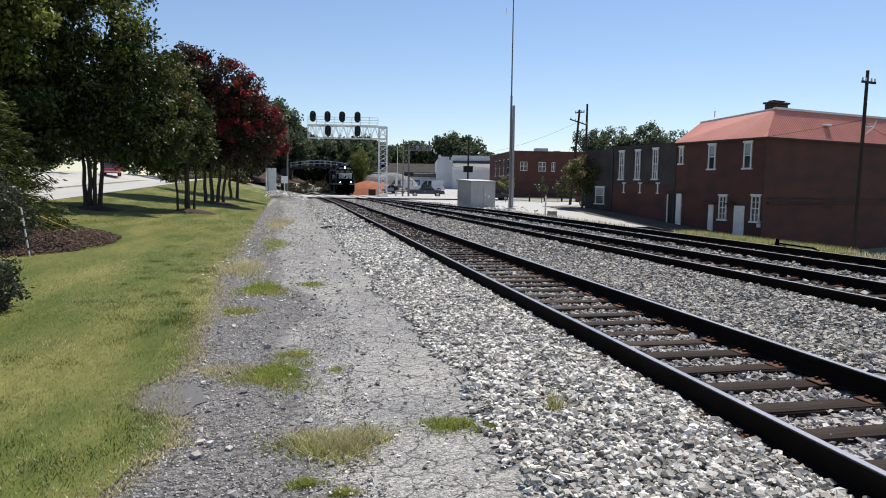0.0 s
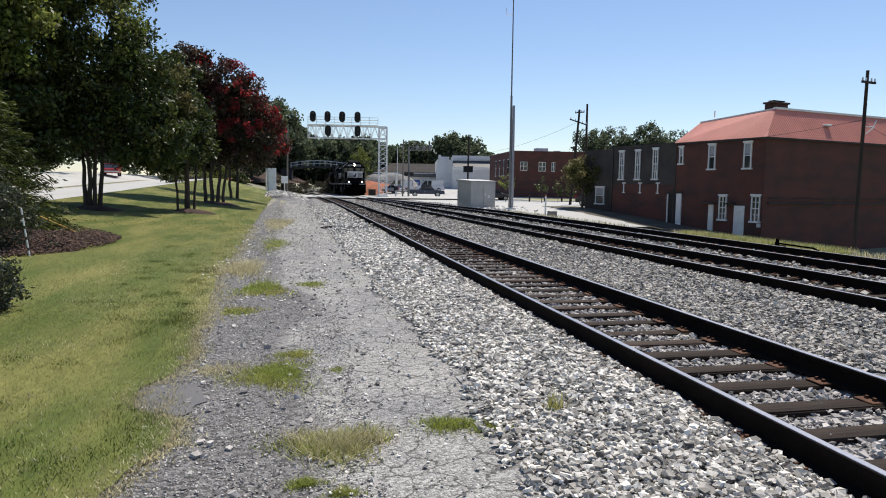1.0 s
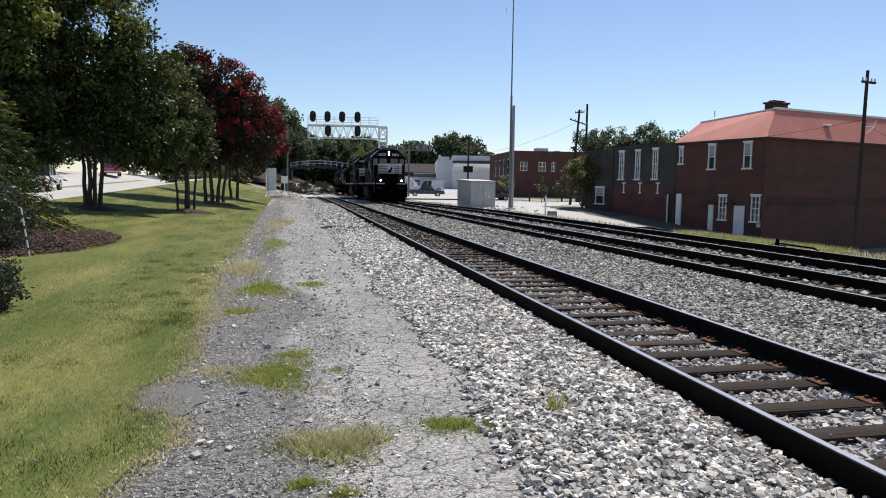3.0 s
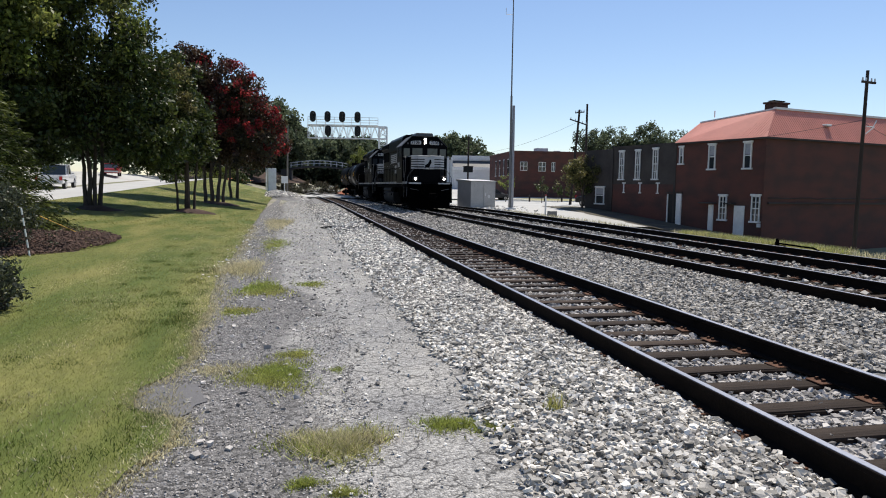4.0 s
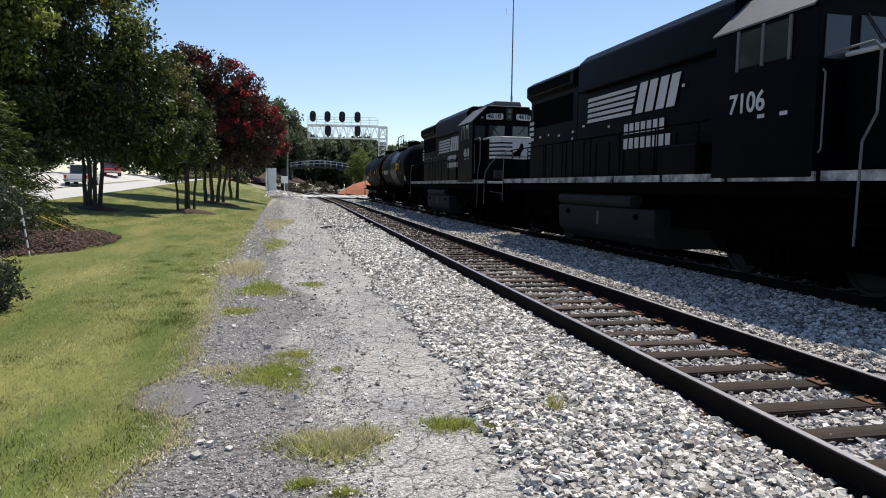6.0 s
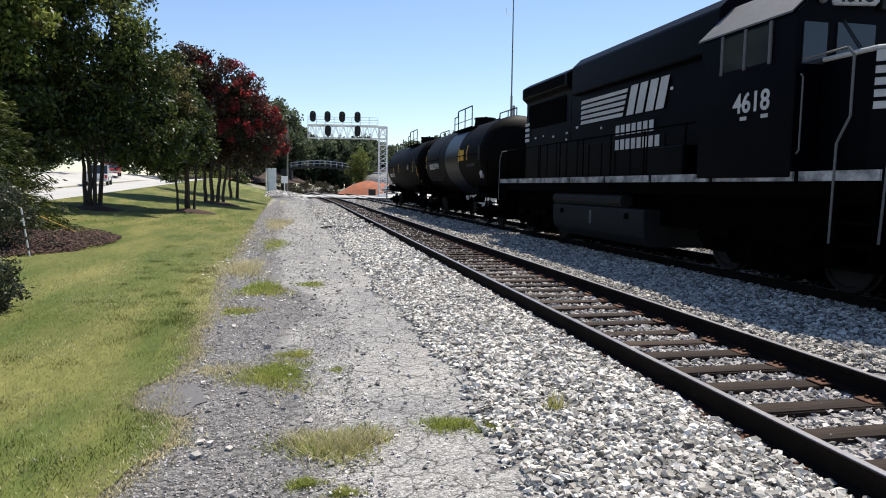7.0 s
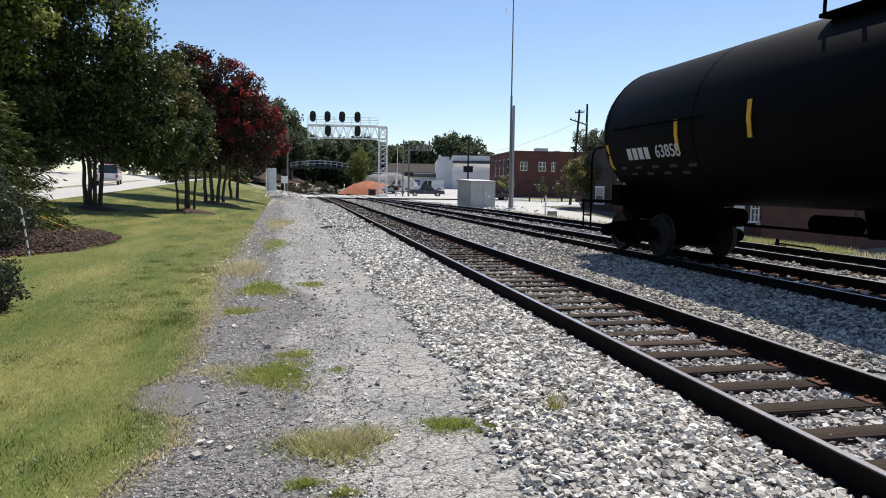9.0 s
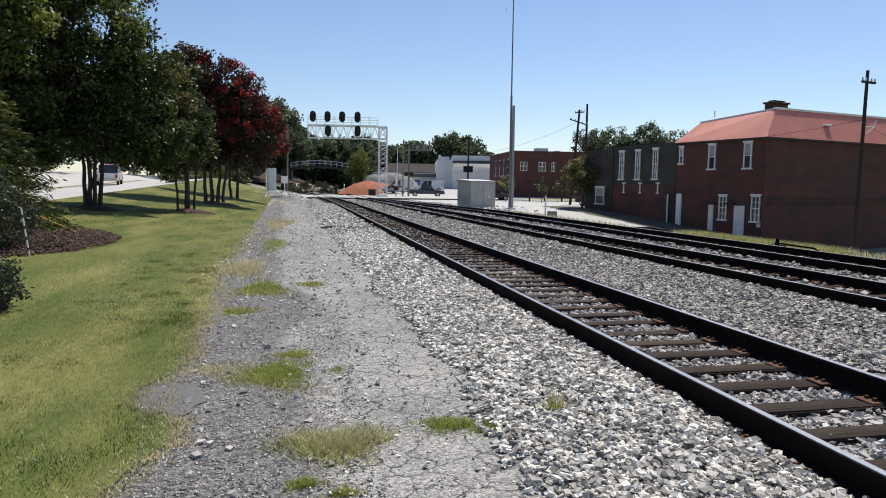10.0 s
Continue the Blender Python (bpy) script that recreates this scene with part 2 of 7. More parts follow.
# ---- mesh helpers ----
class Bm:
    """A bmesh with a few solid builders."""

    def __init__(self):
        self.b = bmesh.new()

    def box(self, x0, x1, y0, y1, z0, z1, bevel=0.0):
        return self.hull([(x, y, z) for x in (x0, x1) for y in (y0, y1) for z in (z0, z1)], bevel)

    def hull(self, pts, bevel=0.0):
        o = [(0, 1, 3, 2), (4, 6, 7, 5), (0, 4, 5, 1), (2, 3, 7, 6), (0, 2, 6, 4), (1, 5, 7, 3)]
        v = [self.b.verts.new(p) for p in pts]
        fs = [self.b.faces.new([v[i] for i in f]) for f in o]
        if bevel:
            es = list({e for f in fs for e in f.edges})
            bmesh.ops.bevel(self.b, geom=es, offset=bevel, segments=1, affect="EDGES", profile=0.7)
        return self

    def prism(self, poly, lo, hi, axis="y", bevel=0.0):
        """A polygon of (a, b) pairs swept along an axis; the pair is the other two axes in order."""
        def at(p, c):
            return {"x": (c, p[0], p[1]), "y": (p[0], c, p[1]), "z": (p[0], p[1], c)}[axis]
        a = [self.b.verts.new(at(p, lo)) for p in poly]
        c = [self.b.verts.new(at(p, hi)) for p in poly]
        fs = [self.b.faces.new(a[::-1]), self.b.faces.new(c)]
        n = len(poly)
        for i in range(n):
            fs.append(self.b.faces.new((a[i], a[(i + 1) % n], c[(i + 1) % n], c[i])))
        bmesh.ops.recalc_face_normals(self.b, faces=fs)
        if bevel:
            es = list({e for f in fs for e in f.edges})
            bmesh.ops.bevel(self.b, geom=es, offset=bevel, segments=1, affect="EDGES", profile=0.7)
        return self

    def rings(self, rings, cap=True):
        """Loft through rings of equal vertex count."""
        rs = [[self.b.verts.new(p) for p in r] for r in rings]
        n = len(rs[0])
        fs = []
        for a, c in zip(rs, rs[1:]):
            for i in range(n):
                fs.append(self.b.faces.new((a[i], a[(i + 1) % n], c[(i + 1) % n], c[i])))
        if cap:
            fs += [self.b.faces.new(rs[0][::-1]), self.b.faces.new(rs[-1])]
        bmesh.ops.recalc_face_normals(self.b, faces=fs)
        return self

    def cyl(self, p0, p1, r0, r1=None, seg=10):
        r1 = r0 if r1 is None else r1
        p0, p1 = Vector(p0), Vector(p1)
        d = (p1 - p0).normalized()
        a = d.orthogonal().normalized()
        c = d.cross(a)
        ring = lambda p, r: [p + (a * _m.cos(2 * _m.pi * i / seg) + c * _m.sin(2 * _m.pi * i / seg)) * r for i in range(seg)]
        return self.rings([ring(p0, r0), ring(p1, r1)])

    def tube(self, pts, r, seg=6):
        for p, q in zip(pts, pts[1:]):
            self.cyl(p, q, r, r, seg)
        return self

    def revolve(self, prof, axis="x", seg=24, off=(0, 0, 0)):
        """prof: (along, radius) pairs."""
        rs = []
        for s, r in prof:
            ring = []
            for i in range(seg):
                c, d = r * _m.cos(2 * _m.pi * i / seg), r * _m.sin(2 * _m.pi * i / seg)
                p = {"x": (s, c, d), "y": (c, s, d), "z": (c, d, s)}[axis]
                ring.append((p[0] + off[0], p[1] + off[1], p[2] + off[2]))
            rs.append(ring)
        return self.rings(rs)


def part(name, bm, material, parent=None, label="", smooth=False):
    """Links a Bm (or a mesh) as one mesh object, under a thing or a part."""
    if isinstance(bm, Bm):
        me = bpy.data.meshes.new(name)
        bm.b.to_mesh(me)
        bm.b.free()
    else:
        me = bm
    if not me.materials:
        me.materials.append(material)
    if smooth:
        me.shade_smooth()
        me.set_sharp_from_angle(angle=radians(35))
    ob = new(name, me)
    if parent:
        ob.parent = parent
    if label:
        tagged(ob, label)
    return ob


def thing(name, m, label, category, group="", kind=""):
    ob = new(name)
    ob.matrix_world = m
    ob.empty_display_size = 0.2
    return tagged(ob, label, category, group, kind)


def pydata(name, verts, faces, material, smooth=False):
    me = bpy.data.meshes.new(name)
    me.from_pydata(verts, [], faces)
    me.materials.append(material)
    if smooth:
        me.shade_smooth()
    return me


def soup(name, verts, counts, material):
    """A mesh from an (n,3) array whose faces are successive runs of the same vertex count."""
    verts = np.asarray(verts, dtype=np.float32)
    me = bpy.data.meshes.new(name)
    n = len(verts)
    nf = n // counts
    me.vertices.add(n)
    me.vertices.foreach_set("co", verts.ravel())
    me.loops.add(n)
    me.loops.foreach_set("vertex_index", np.arange(n, dtype=np.int32))
    me.polygons.add(nf)
    me.polygons.foreach_set("loop_start", np.arange(0, n, counts, dtype=np.int32))
    me.update(calc_edges=True)
    me.materials.append(material)
    return me


# ---- ground ----
def smooth01(a):
    a = min(1.0, max(0.0, a))
    return a * a * (3 - 2 * a)


def gz(x, y):
    """Height of the ground: a lawn that rises to a street on one side, a drop to the brick house's yard on the other."""
    z = -0.24
    if x < -1.5:
        w = min(1.0, (-1.5 - x) / 9.0)
        z += w * (0.78 + 0.026 * (max(0.0, min(y, 90.0)) - 30)) - 0.055 * max(0.0, min(-10.5 - x, 8.0)) + 0.2 * max(0.0, min(-10.5 - x, 14.0) - 9.0)
    z -= 1.6 * smooth01((62 - y) / 26) * smooth01((x - 14.2) / 5)
    z -= 0.95 * smooth01((56 - y) / 12) * smooth01((x - 30) / 3.5)
    z += 0.036 * max(0.0, min(y, 150.0) - 103) * smooth01((x - 12.5) / 4)
    return z


def sheet(name, xs, ys, material, lift=0.0, bumpy=0.0, edge=None, zf=gz):
    """A grid over xs, ys on the ground; edge(y) gives (x0, x1) to bend the grid's sides to."""
    verts, faces = [], []
    n = len(xs)
    for y in ys:
        x0, x1 = (xs[0], xs[-1]) if edge is None else edge(y)
        for x in xs:
            xx = x0 + (x - xs[0]) / (xs[-1] - xs[0]) * (x1 - x0)
            z = zf(xx, y) + lift + (bumpy * noise.noise((xx * 1.7, y * 1.7, 3.1)) if bumpy else 0)
            verts.append((xx, y, z))
    for j in range(len(ys) - 1):
        for i in range(n - 1):
            faces.append((j * n + i, j * n + i + 1, (j + 1) * n + i + 1, (j + 1) * n + i))
    return pydata(name, verts, faces, material, True)


def steps(*runs):
    """Coordinates from (start, end, step) runs."""
    out = []
    for a, b, s in runs:
        out += list(np.arange(a, b, s))
    return [float(v) for v in out] + [float(runs[-1][1])]
ground = part("ground", sheet("ground", steps((-2500, -300, 400), (-300, -60, 40), (-60, 60, 3), (60, 300, 40), (300, 2500, 400)),
              steps((-2500, -300, 400), (-300, -60, 40), (-60, 140, 3), (140, 400, 40), (400, 3500, 400)), M_GROUND, lift=-0.12), M_GROUND)
tagged(ground, "dry earth and patchy grass reaching to the horizon", "ground", kind="structure")

XT = 3.706          # near track's centre


def x2(y):
    """Centre of the train's track."""
    return 8.365 - 0.0144 * (y - 20) + 0.27 * smooth01((y - 46) / 26) + 0.004 * max(0.0, y - 72)


def x1(y):
    """Centre of the near track: it bends off to the side far away."""
    return XT - 0.00045 * max(0.0, y - 50) ** 2


def x3(y):
    """Centre of the third track, which joins the second at a turnout."""
    k = smooth01((y - 38) / 46)
    return 11.75 * (1 - k) + x2(y) * k


EDGE = ((-30, -1.1), (0, -1.1), (3.0, -1.12), (3.9, -1.06), (4.5, -0.84), (4.95, -0.86), (5.25, -1.22), (5.75, -1.30), (6.2, -1.12), (6.8, -1.05), (7.7, -1.16), (9.5, -1.22), (12, -1.43), (20, -1.62), (28, -1.85), (60, -2.6), (110, -3.4))


def lawn_edge(y):
    """The lawn's ragged border along the gravel."""
    for (ya, xa), (yb, xb) in zip(EDGE, EDGE[1:]):
        if y <= yb:
            return xa + (xb - xa) * (y - ya) / (yb - ya) + 0.07 * noise.noise((y * 2.2, 4, 0)) + 0.04 * noise.noise((y * 7.0, 9, 0))
    return EDGE[-1][1]


lawn = part("lawn", sheet("lawn", steps((0, 1, 0.03125)), steps((-30, 0, 3), (0, 10, 0.12), (10, 30, 0.5), (30, 100, 1.5)), M_LAWN, lift=0.004, edge=lambda y: (-10.6, lawn_edge(y))), M_LAWN)
tagged(lawn, "mown green lawn sloping up to the street", "lawn", kind="structure")
street = part("street", sheet("street", steps((-40, -10.6, 2.1)), steps((-30, 130, 4)), M_ROAD, lift=-0.03), M_ROAD)
tagged(street, "pale sunlit concrete street", "street", kind="structure")
verge = part("gravel_verge", sheet("verge", steps((-2.2, 1.7, 0.13)), steps((-12, 0, 0.5), (0, 14, 0.12), (14, 30, 0.4), (30, 92, 1.5)), M_PATH, lift=-0.010, bumpy=0.006), M_PATH)
tagged(verge, "dark loose gravel beside the lawn", "gravel", kind="structure")
PATH_EDGE = ((-12, 0.2), (4.9, 0.18), (5.7, 0.20), (6.6, 0.08), (7.4, -0.12), (8.3, 0.05), (9.4, 0.40), (10.4, 0.28), (11.6, -0.22), (20, -0.58), (41, -0.85), (92, -1.9))


def path_sides(y):
    """Left and right border of the pale asphalt."""
    for (ya, xa), (yb, xb) in zip(PATH_EDGE, PATH_EDGE[1:]):
        if y <= yb:
            left = xa + (xb - xa) * (y - ya) / (yb - ya)
            break
    else:
        left = PATH_EDGE[-1][1]
    right = 1.36 + 0.14 * noise.noise((y * 0.6, 11, 0)) - 0.014 * max(0, y - 8)
    return left - 0.3, right + 0.2


_pm = sheet("path", steps((0, 1, 0.04)), steps((-12, 0, 0.5), (0, 14, 0.12), (14, 30, 0.4), (30, 92, 1.5)), M_PATH, lift=-0.006, bumpy=0.006, edge=path_sides)
_in = _pm.attributes.new("inside", "FLOAT", "POINT")
_w = []
for _v in _pm.vertices:
    _a, _b2 = path_sides(_v.co.y)
    _w.append(min(_v.co.x - _a, _b2 - _v.co.x + 0.1, 0.8))
_in.data.foreach_set("value", _w)
path = part("pavement", _pm, M_PATH)
tagged(path, "cracked grey asphalt path along the railway", "path", kind="structure")


def bed_z(x, y):
    """Top of the ballast across the three tracks."""
    z = gz(x, y) + 0.02
    for c in (x1(y), x2(y), x3(y)):
        d = abs(x - c)
        z = max(z, (-0.20 if d < 0.78 else -0.165) - 0.075 * max(0.0, d - 1.4))
    return z


bed = part("ballast_bed", sheet("ballast_bed", steps((1.35, 14.6, 0.25)), steps((-14, 40, 0.5), (40, 100, 1.5), (100, 220, 6)), M_BALLAST, zf=lambda x, y: bed_z(x, y) + 0.03 * noise.noise((x * 2.5, y * 2.5, 0)) - 0.02), M_BALLAST)
tagged(bed, "grey crushed stone ballast under the tracks", "ballast", kind="structure")


# ---- tracks ----
def rail_profile():
    return [(-0.07, -0.175), (0.07, -0.175), (0.07, -0.155), (0.012, -0.14), (0.012, -0.045), (0.037, -0.032), (0.037, -0.004), (0.028, 0.0),
            (-0.028, 0.0), (-0.037, -0.004), (-0.037, -0.032), (-0.012, -0.045), (-0.012, -0.14), (-0.07, -0.155)]


def make_rail(parent, centre, side, y0, y1):
    ys = steps((y0, 40, 3), (40, y1, 2)) if y1 > 40 else steps((y0, y1, 3))
    prof = rail_profile()
    rail = part("rail", Bm().rings([[(centre(y) + side * 0.7525 + a, y, z) for a, z in prof] for y in ys]), M_RAIL, parent)
    part("rail_head", Bm().rings([[(centre(y) + side * 0.7525 + a, y, z) for a, z in ((-0.027, -0.001), (0.027, -0.001), (0.024, 0.0025), (-0.024, 0.0025))] for y in ys]), M_RAILTOP, rail, "polished running surface")


def tie_mesh(seed):
    rnd = random.Random(seed)
    b = Bm().box(-1.3, 1.3, -0.11, 0.11, -0.36, -0.172, 0.012)
    for v in b.b.verts:
        v.co += Vector((rnd.uniform(-0.03, 0.03), rnd.uniform(-0.012, 0.012), rnd.uniform(-0.006, 0.004)))
    me = bpy.data.meshes.new("tie")
    b.b.to_mesh(me)
    me.materials.append(M_TIE)
    return me


TIES = [tie_mesh(i) for i in range(5)]
PLATE = bpy.data.meshes.new("tie_plate")
_b = Bm().box(-0.18, 0.18, -0.095, 0.095, -0.172, -0.160, 0.004)
for sx in (-0.11, 0.11):
    _b.box(sx - 0.012, sx + 0.012, -0.05, -0.026, -0.165, -0.138).box(sx - 0.012, sx + 0.012, 0.026, 0.05, -0.165, -0.138)
_b.b.to_mesh(PLATE)
PLATE.materials.append(M_PLATE)


def track(label, centre, y0, y1, near_end):
    ob = thing("railway_track", pose(0, 0, 0), label, "railway track", "railway tracks")
    for side in (-1, 1):
        make_rail(ob, centre, side, y0, y1)
    y = y0
    rnd = random.Random(label)
    far = []
    while y < near_end:
        h = _m.atan2(centre(y) - centre(y + 1), 1.0)
        t = part("tie", rnd.choice(TIES), M_TIE, ob)
        t.matrix_basis = pose(centre(y) + rnd.uniform(-0.04, 0.04), y + rnd.uniform(-0.03, 0.03), rnd.uniform(-0.01, 0.004), 0, 0, _m.degrees(h) + rnd.uniform(-1.2, 1.2))
        if y < 22:
            for side in (-1, 1):
                p = part("tie_plate", PLATE, M_PLATE, ob)
                p.matrix_basis = pose(centre(y) + side * 0.7525, y, 0, 0, 0, _m.degrees(h))
        y += 0.527
    b = Bm()
    while y < min(y1, 110):
        c = centre(y)
        b.box(c - 1.3, c + 1.3, y - 0.11, y + 0.11, -0.34, -0.172)
        y += 0.527
    tagged(part("distant_ties", b, M_TIE, ob), kind="stuff")
    return ob


track("rusty steel track on creosoted ties in grey ballast", x1, -12, 210, 60)
track("main track that the train runs on", x2, -18, 230, 45)
track("third track with dark rails by the brick house", x3, -18, 86, 45)


# ---- brick house beside the tracks ----
M_BLIND = mat("pale_blind", (0.36, 0.37, 0.40), 0.8, var=0.15, big=3, fine=20, bump=0.1, stretch=(1, 1, 8))
def opening(parent, axis, a0, a1, z0, z1, kind, off=0.0):
    """A window or door set on a wall; axis 'x': wall plane x=0 facing -x, spans y; axis 'y': wall plane y=0 facing -y."""
    def bx(b, u0, u1, d0, d1, w0, w1, bev=0.0):
        if axis == "x":
            b.box(d0 + off, d1 + off, u0, u1, w0, w1, bev)
        else:
            b.box(u0, u1, d0 + off, d1 + off, w0, w1, bev)
        return b
    if kind == "door":
        ob = part("door", bx(Bm(), a0, a1, -0.05, 0.03, z0, z1, 0.01), M_TRIM, parent, "white painted door")
        for k in range(2):
            for q in range(3):
                w = (a1 - a0) / 2
                b = Bm()
                bx(b, a0 + k * w + 0.07, a0 + (k + 1) * w - 0.07, -0.065, -0.05, z0 + 0.12 + q * 0.6, z0 + 0.62 + q * 0.6)
                part("door_panel", b, M_TRIM, ob)
        return ob
    ob = part("window", bx(Bm(), a0 + 0.06, a1 - 0.06, -0.01, 0.05, z0, z1), M_GLASS, parent, "sash window with white frame")
    f = Bm()
    for u in (a0, a1 - 0.08):
        bx(f, u, u + 0.08, -0.09, 0.0, z0, z1)
    bx(f, a0 + 0.08, a1 - 0.08, -0.085, 0.0, z1 - 0.07, z1)
    if kind == "w":
        part("blind", bx(Bm(), a0 + 0.1, a1 - 0.1, -0.02, -0.012, z0 + (z1 - z0) * 0.55, z1 - 0.06), M_BLIND, ob, "half-drawn pale window blind")
    zm = (z0 + z1) / 2
    bx(f, a0 + 0.08, a1 - 0.08, -0.07, 0.0, zm - 0.035, zm + 0.035)
    um = (a0 + a1) / 2
    if kind == "barred":
        bx(f, um - 0.03, um + 0.03, -0.065, 0.0, z0, z1)
        for q in (0.25, 0.75):
            bx(f, a0 + 0.08, a1 - 0.08, -0.055, 0.0, z0 + (z1 - z0) * q - 0.015, z0 + (z1 - z0) * q + 0.015)
    part("window_frame", f, M_TRIM, ob)
    part("lintel", bx(Bm(), a0 - 0.08, a1 + 0.08, -0.12, 0.0, z1, z1 + 0.13, 0.01), M_TRIM, ob)
    part("window_sill", bx(Bm(), a0 - 0.10, a1 + 0.10, -0.15, 0.0, z0 - 0.12, z0, 0.01), M_TRIM, ob)
    return ob


def brick_house():
    ob = thing("brick_house", pose(30.23, 39.8, 0, 0, 0, 13.4), "two-storey dark red brick house with red metal mansard roof", "house")
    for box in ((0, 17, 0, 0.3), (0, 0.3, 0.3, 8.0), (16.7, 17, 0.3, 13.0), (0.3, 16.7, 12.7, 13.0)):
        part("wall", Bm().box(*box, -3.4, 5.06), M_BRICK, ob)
    # mansard: two visible slopes with standing seams
    e, h = 5.06, 7.15
    v = [(-0.18, -0.18, e), (17.2, -0.18, e), (17.2, 8.1, e), (-0.18, 8.1, e), (2.3, 1.3, h), (15.5, 1.3, h), (15.5, 8.0, h - 0.42), (2.3, 8.0, h - 0.42)]
    roof = part("roof", pydata("roof", v, [(0, 1, 5, 4), (1, 2, 6, 5), (2, 3, 7, 6), (3, 0, 4, 7), (4, 5, 6, 7), (3, 2, 1, 0)], M_ROOFRED), M_ROOFRED, ob, "red standing-seam metal roof")
    for i in range(78):
        x = 0.1 + i * 0.22
        k = min(1.0, max(0.0, (x + 0.18) / 2.48)) if x < 2.3 else (1.0 if x < 15.5 else max(0.0, (17.2 - x) / 1.7))
        if k < 0.05:
            continue
        part("seam", Bm().hull([(x + dx, -0.18 + kk * 1.48 + dy, e + kk * 2.09 + dz) for dx in (-0.012, 0.012) for kk in (0.0, k) for dy, dz in ((0, 0), (-0.012, 0.015))]), M_ROOFRED, roof)
    for i in range(35):
        y = 0.25 + i * 0.22
        k = min(1.0, (y + 0.18) / 1.48)
        part("seam", Bm().hull([(-0.18 + kk * 2.48 + dx, y + dy, e + kk * (2.09 - 0.42 * max(0.0, y - 1.3) / 6.7) + dz) for dy in (-0.012, 0.012) for kk in (0.0, k) for dx, dz in ((0, 0), (-0.012, 0.015))]), M_ROOFRED, roof)
    part("flashing", Bm().box(2.2, 15.6, 1.18, 1.42, h - 0.04, h + 0.11, 0.01).hull([(x, y, h + z - (0.42 if y > 5 else 0.0)) for x in (2.24, 2.36) for y in (1.42, 8.0) for z in (-0.04, 0.06)]), M_TRIM, roof, "white metal ridge flashing")
    part("chimney", Bm().box(3.6, 5.2, 2.6, 3.3, 7.0, 7.75, 0.03).box(3.5, 5.3, 2.5, 3.4, 7.75, 7.88, 0.02).box(3.8, 5.0, 2.7, 3.2, 7.95, 8.0), M_WOODPOLE, roof, "dark brick chimney")
    part("roof_vent", Bm().cyl((6.4, 3, 7.1), (6.4, 3, 7.45), 0.25, 0.12, 10).cyl((2.9, 7.2, 7.1), (2.9, 7.2, 7.6), 0.05, 0.05, 6), M_SIGNAL, roof)
    part("roof_lamp", Bm().hull([(6.6 + dx, 0.55 + dy, 6.1 + dz) for dx in (-0.3, 0.3) for dy in (-0.25, 0.25) for dz in (0, 0.16)], 0.04), M_SIGNAL, roof)
    part("eave", Bm().box(-0.22, 17.2, -0.22, 0.0, 4.94, 5.055).box(-0.22, 0.0, 0.0, 8.05, 4.94, 5.055), M_BRICKGREY, ob, "dark eave board and gutter")
    for a0, a1, z0, z1, kind in ((7.2, 7.75, 3.5, 4.7, "w"), (4.05, 4.95, 3.05, 4.75, "w"), (0.95, 1.85, 3.05, 4.75, "w"),
                                 (4.1, 4.65, -1.5, 0.45, "door"), (2.9, 3.7, -0.55, 1.1, "barred"), (1.35, 2.4, -1.6, 0.45, "door"), (0.12, 0.95, -0.55, 1.15, "barred")):
        mid, half = (a0 + a1) / 2, (a1 - a0) * (0.36 if kind == "w" else 0.42)
        opening(ob, "x", mid - half, mid + half, z0, z1, kind)
    for a0, a1 in ((3.9, 5.2), (2.2, 2.9)):
        part("canopy", Bm().box(-0.5, 0.0, a0, a1, 0.52, 0.62, 0.02), M_BRICKGREY, ob, "small dark door canopy")
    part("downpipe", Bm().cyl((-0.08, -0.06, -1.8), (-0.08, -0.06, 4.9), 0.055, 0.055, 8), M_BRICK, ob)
    part("ledge", Bm().box(0.4, 17, -0.13, 0.0, 0.62, 0.74, 0.01), M_BRICKGREY, ob, "grey ledge along the side wall")
    part("cable", Bm().tube([(0.4 + k * 0.83, -0.05, 1.02 + 0.10 * noise.noise((k * 0.9, 3, 0))) for k in range(21)], 0.035, 6), M_BRICKGREY, ob, "sagging grey cable along the side wall")
    part("meter_box", Bm().box(-0.15, 0.0, -0.0, 0.3, -0.95, -0.7, 0.01), M_SIGNAL, ob)
    return ob


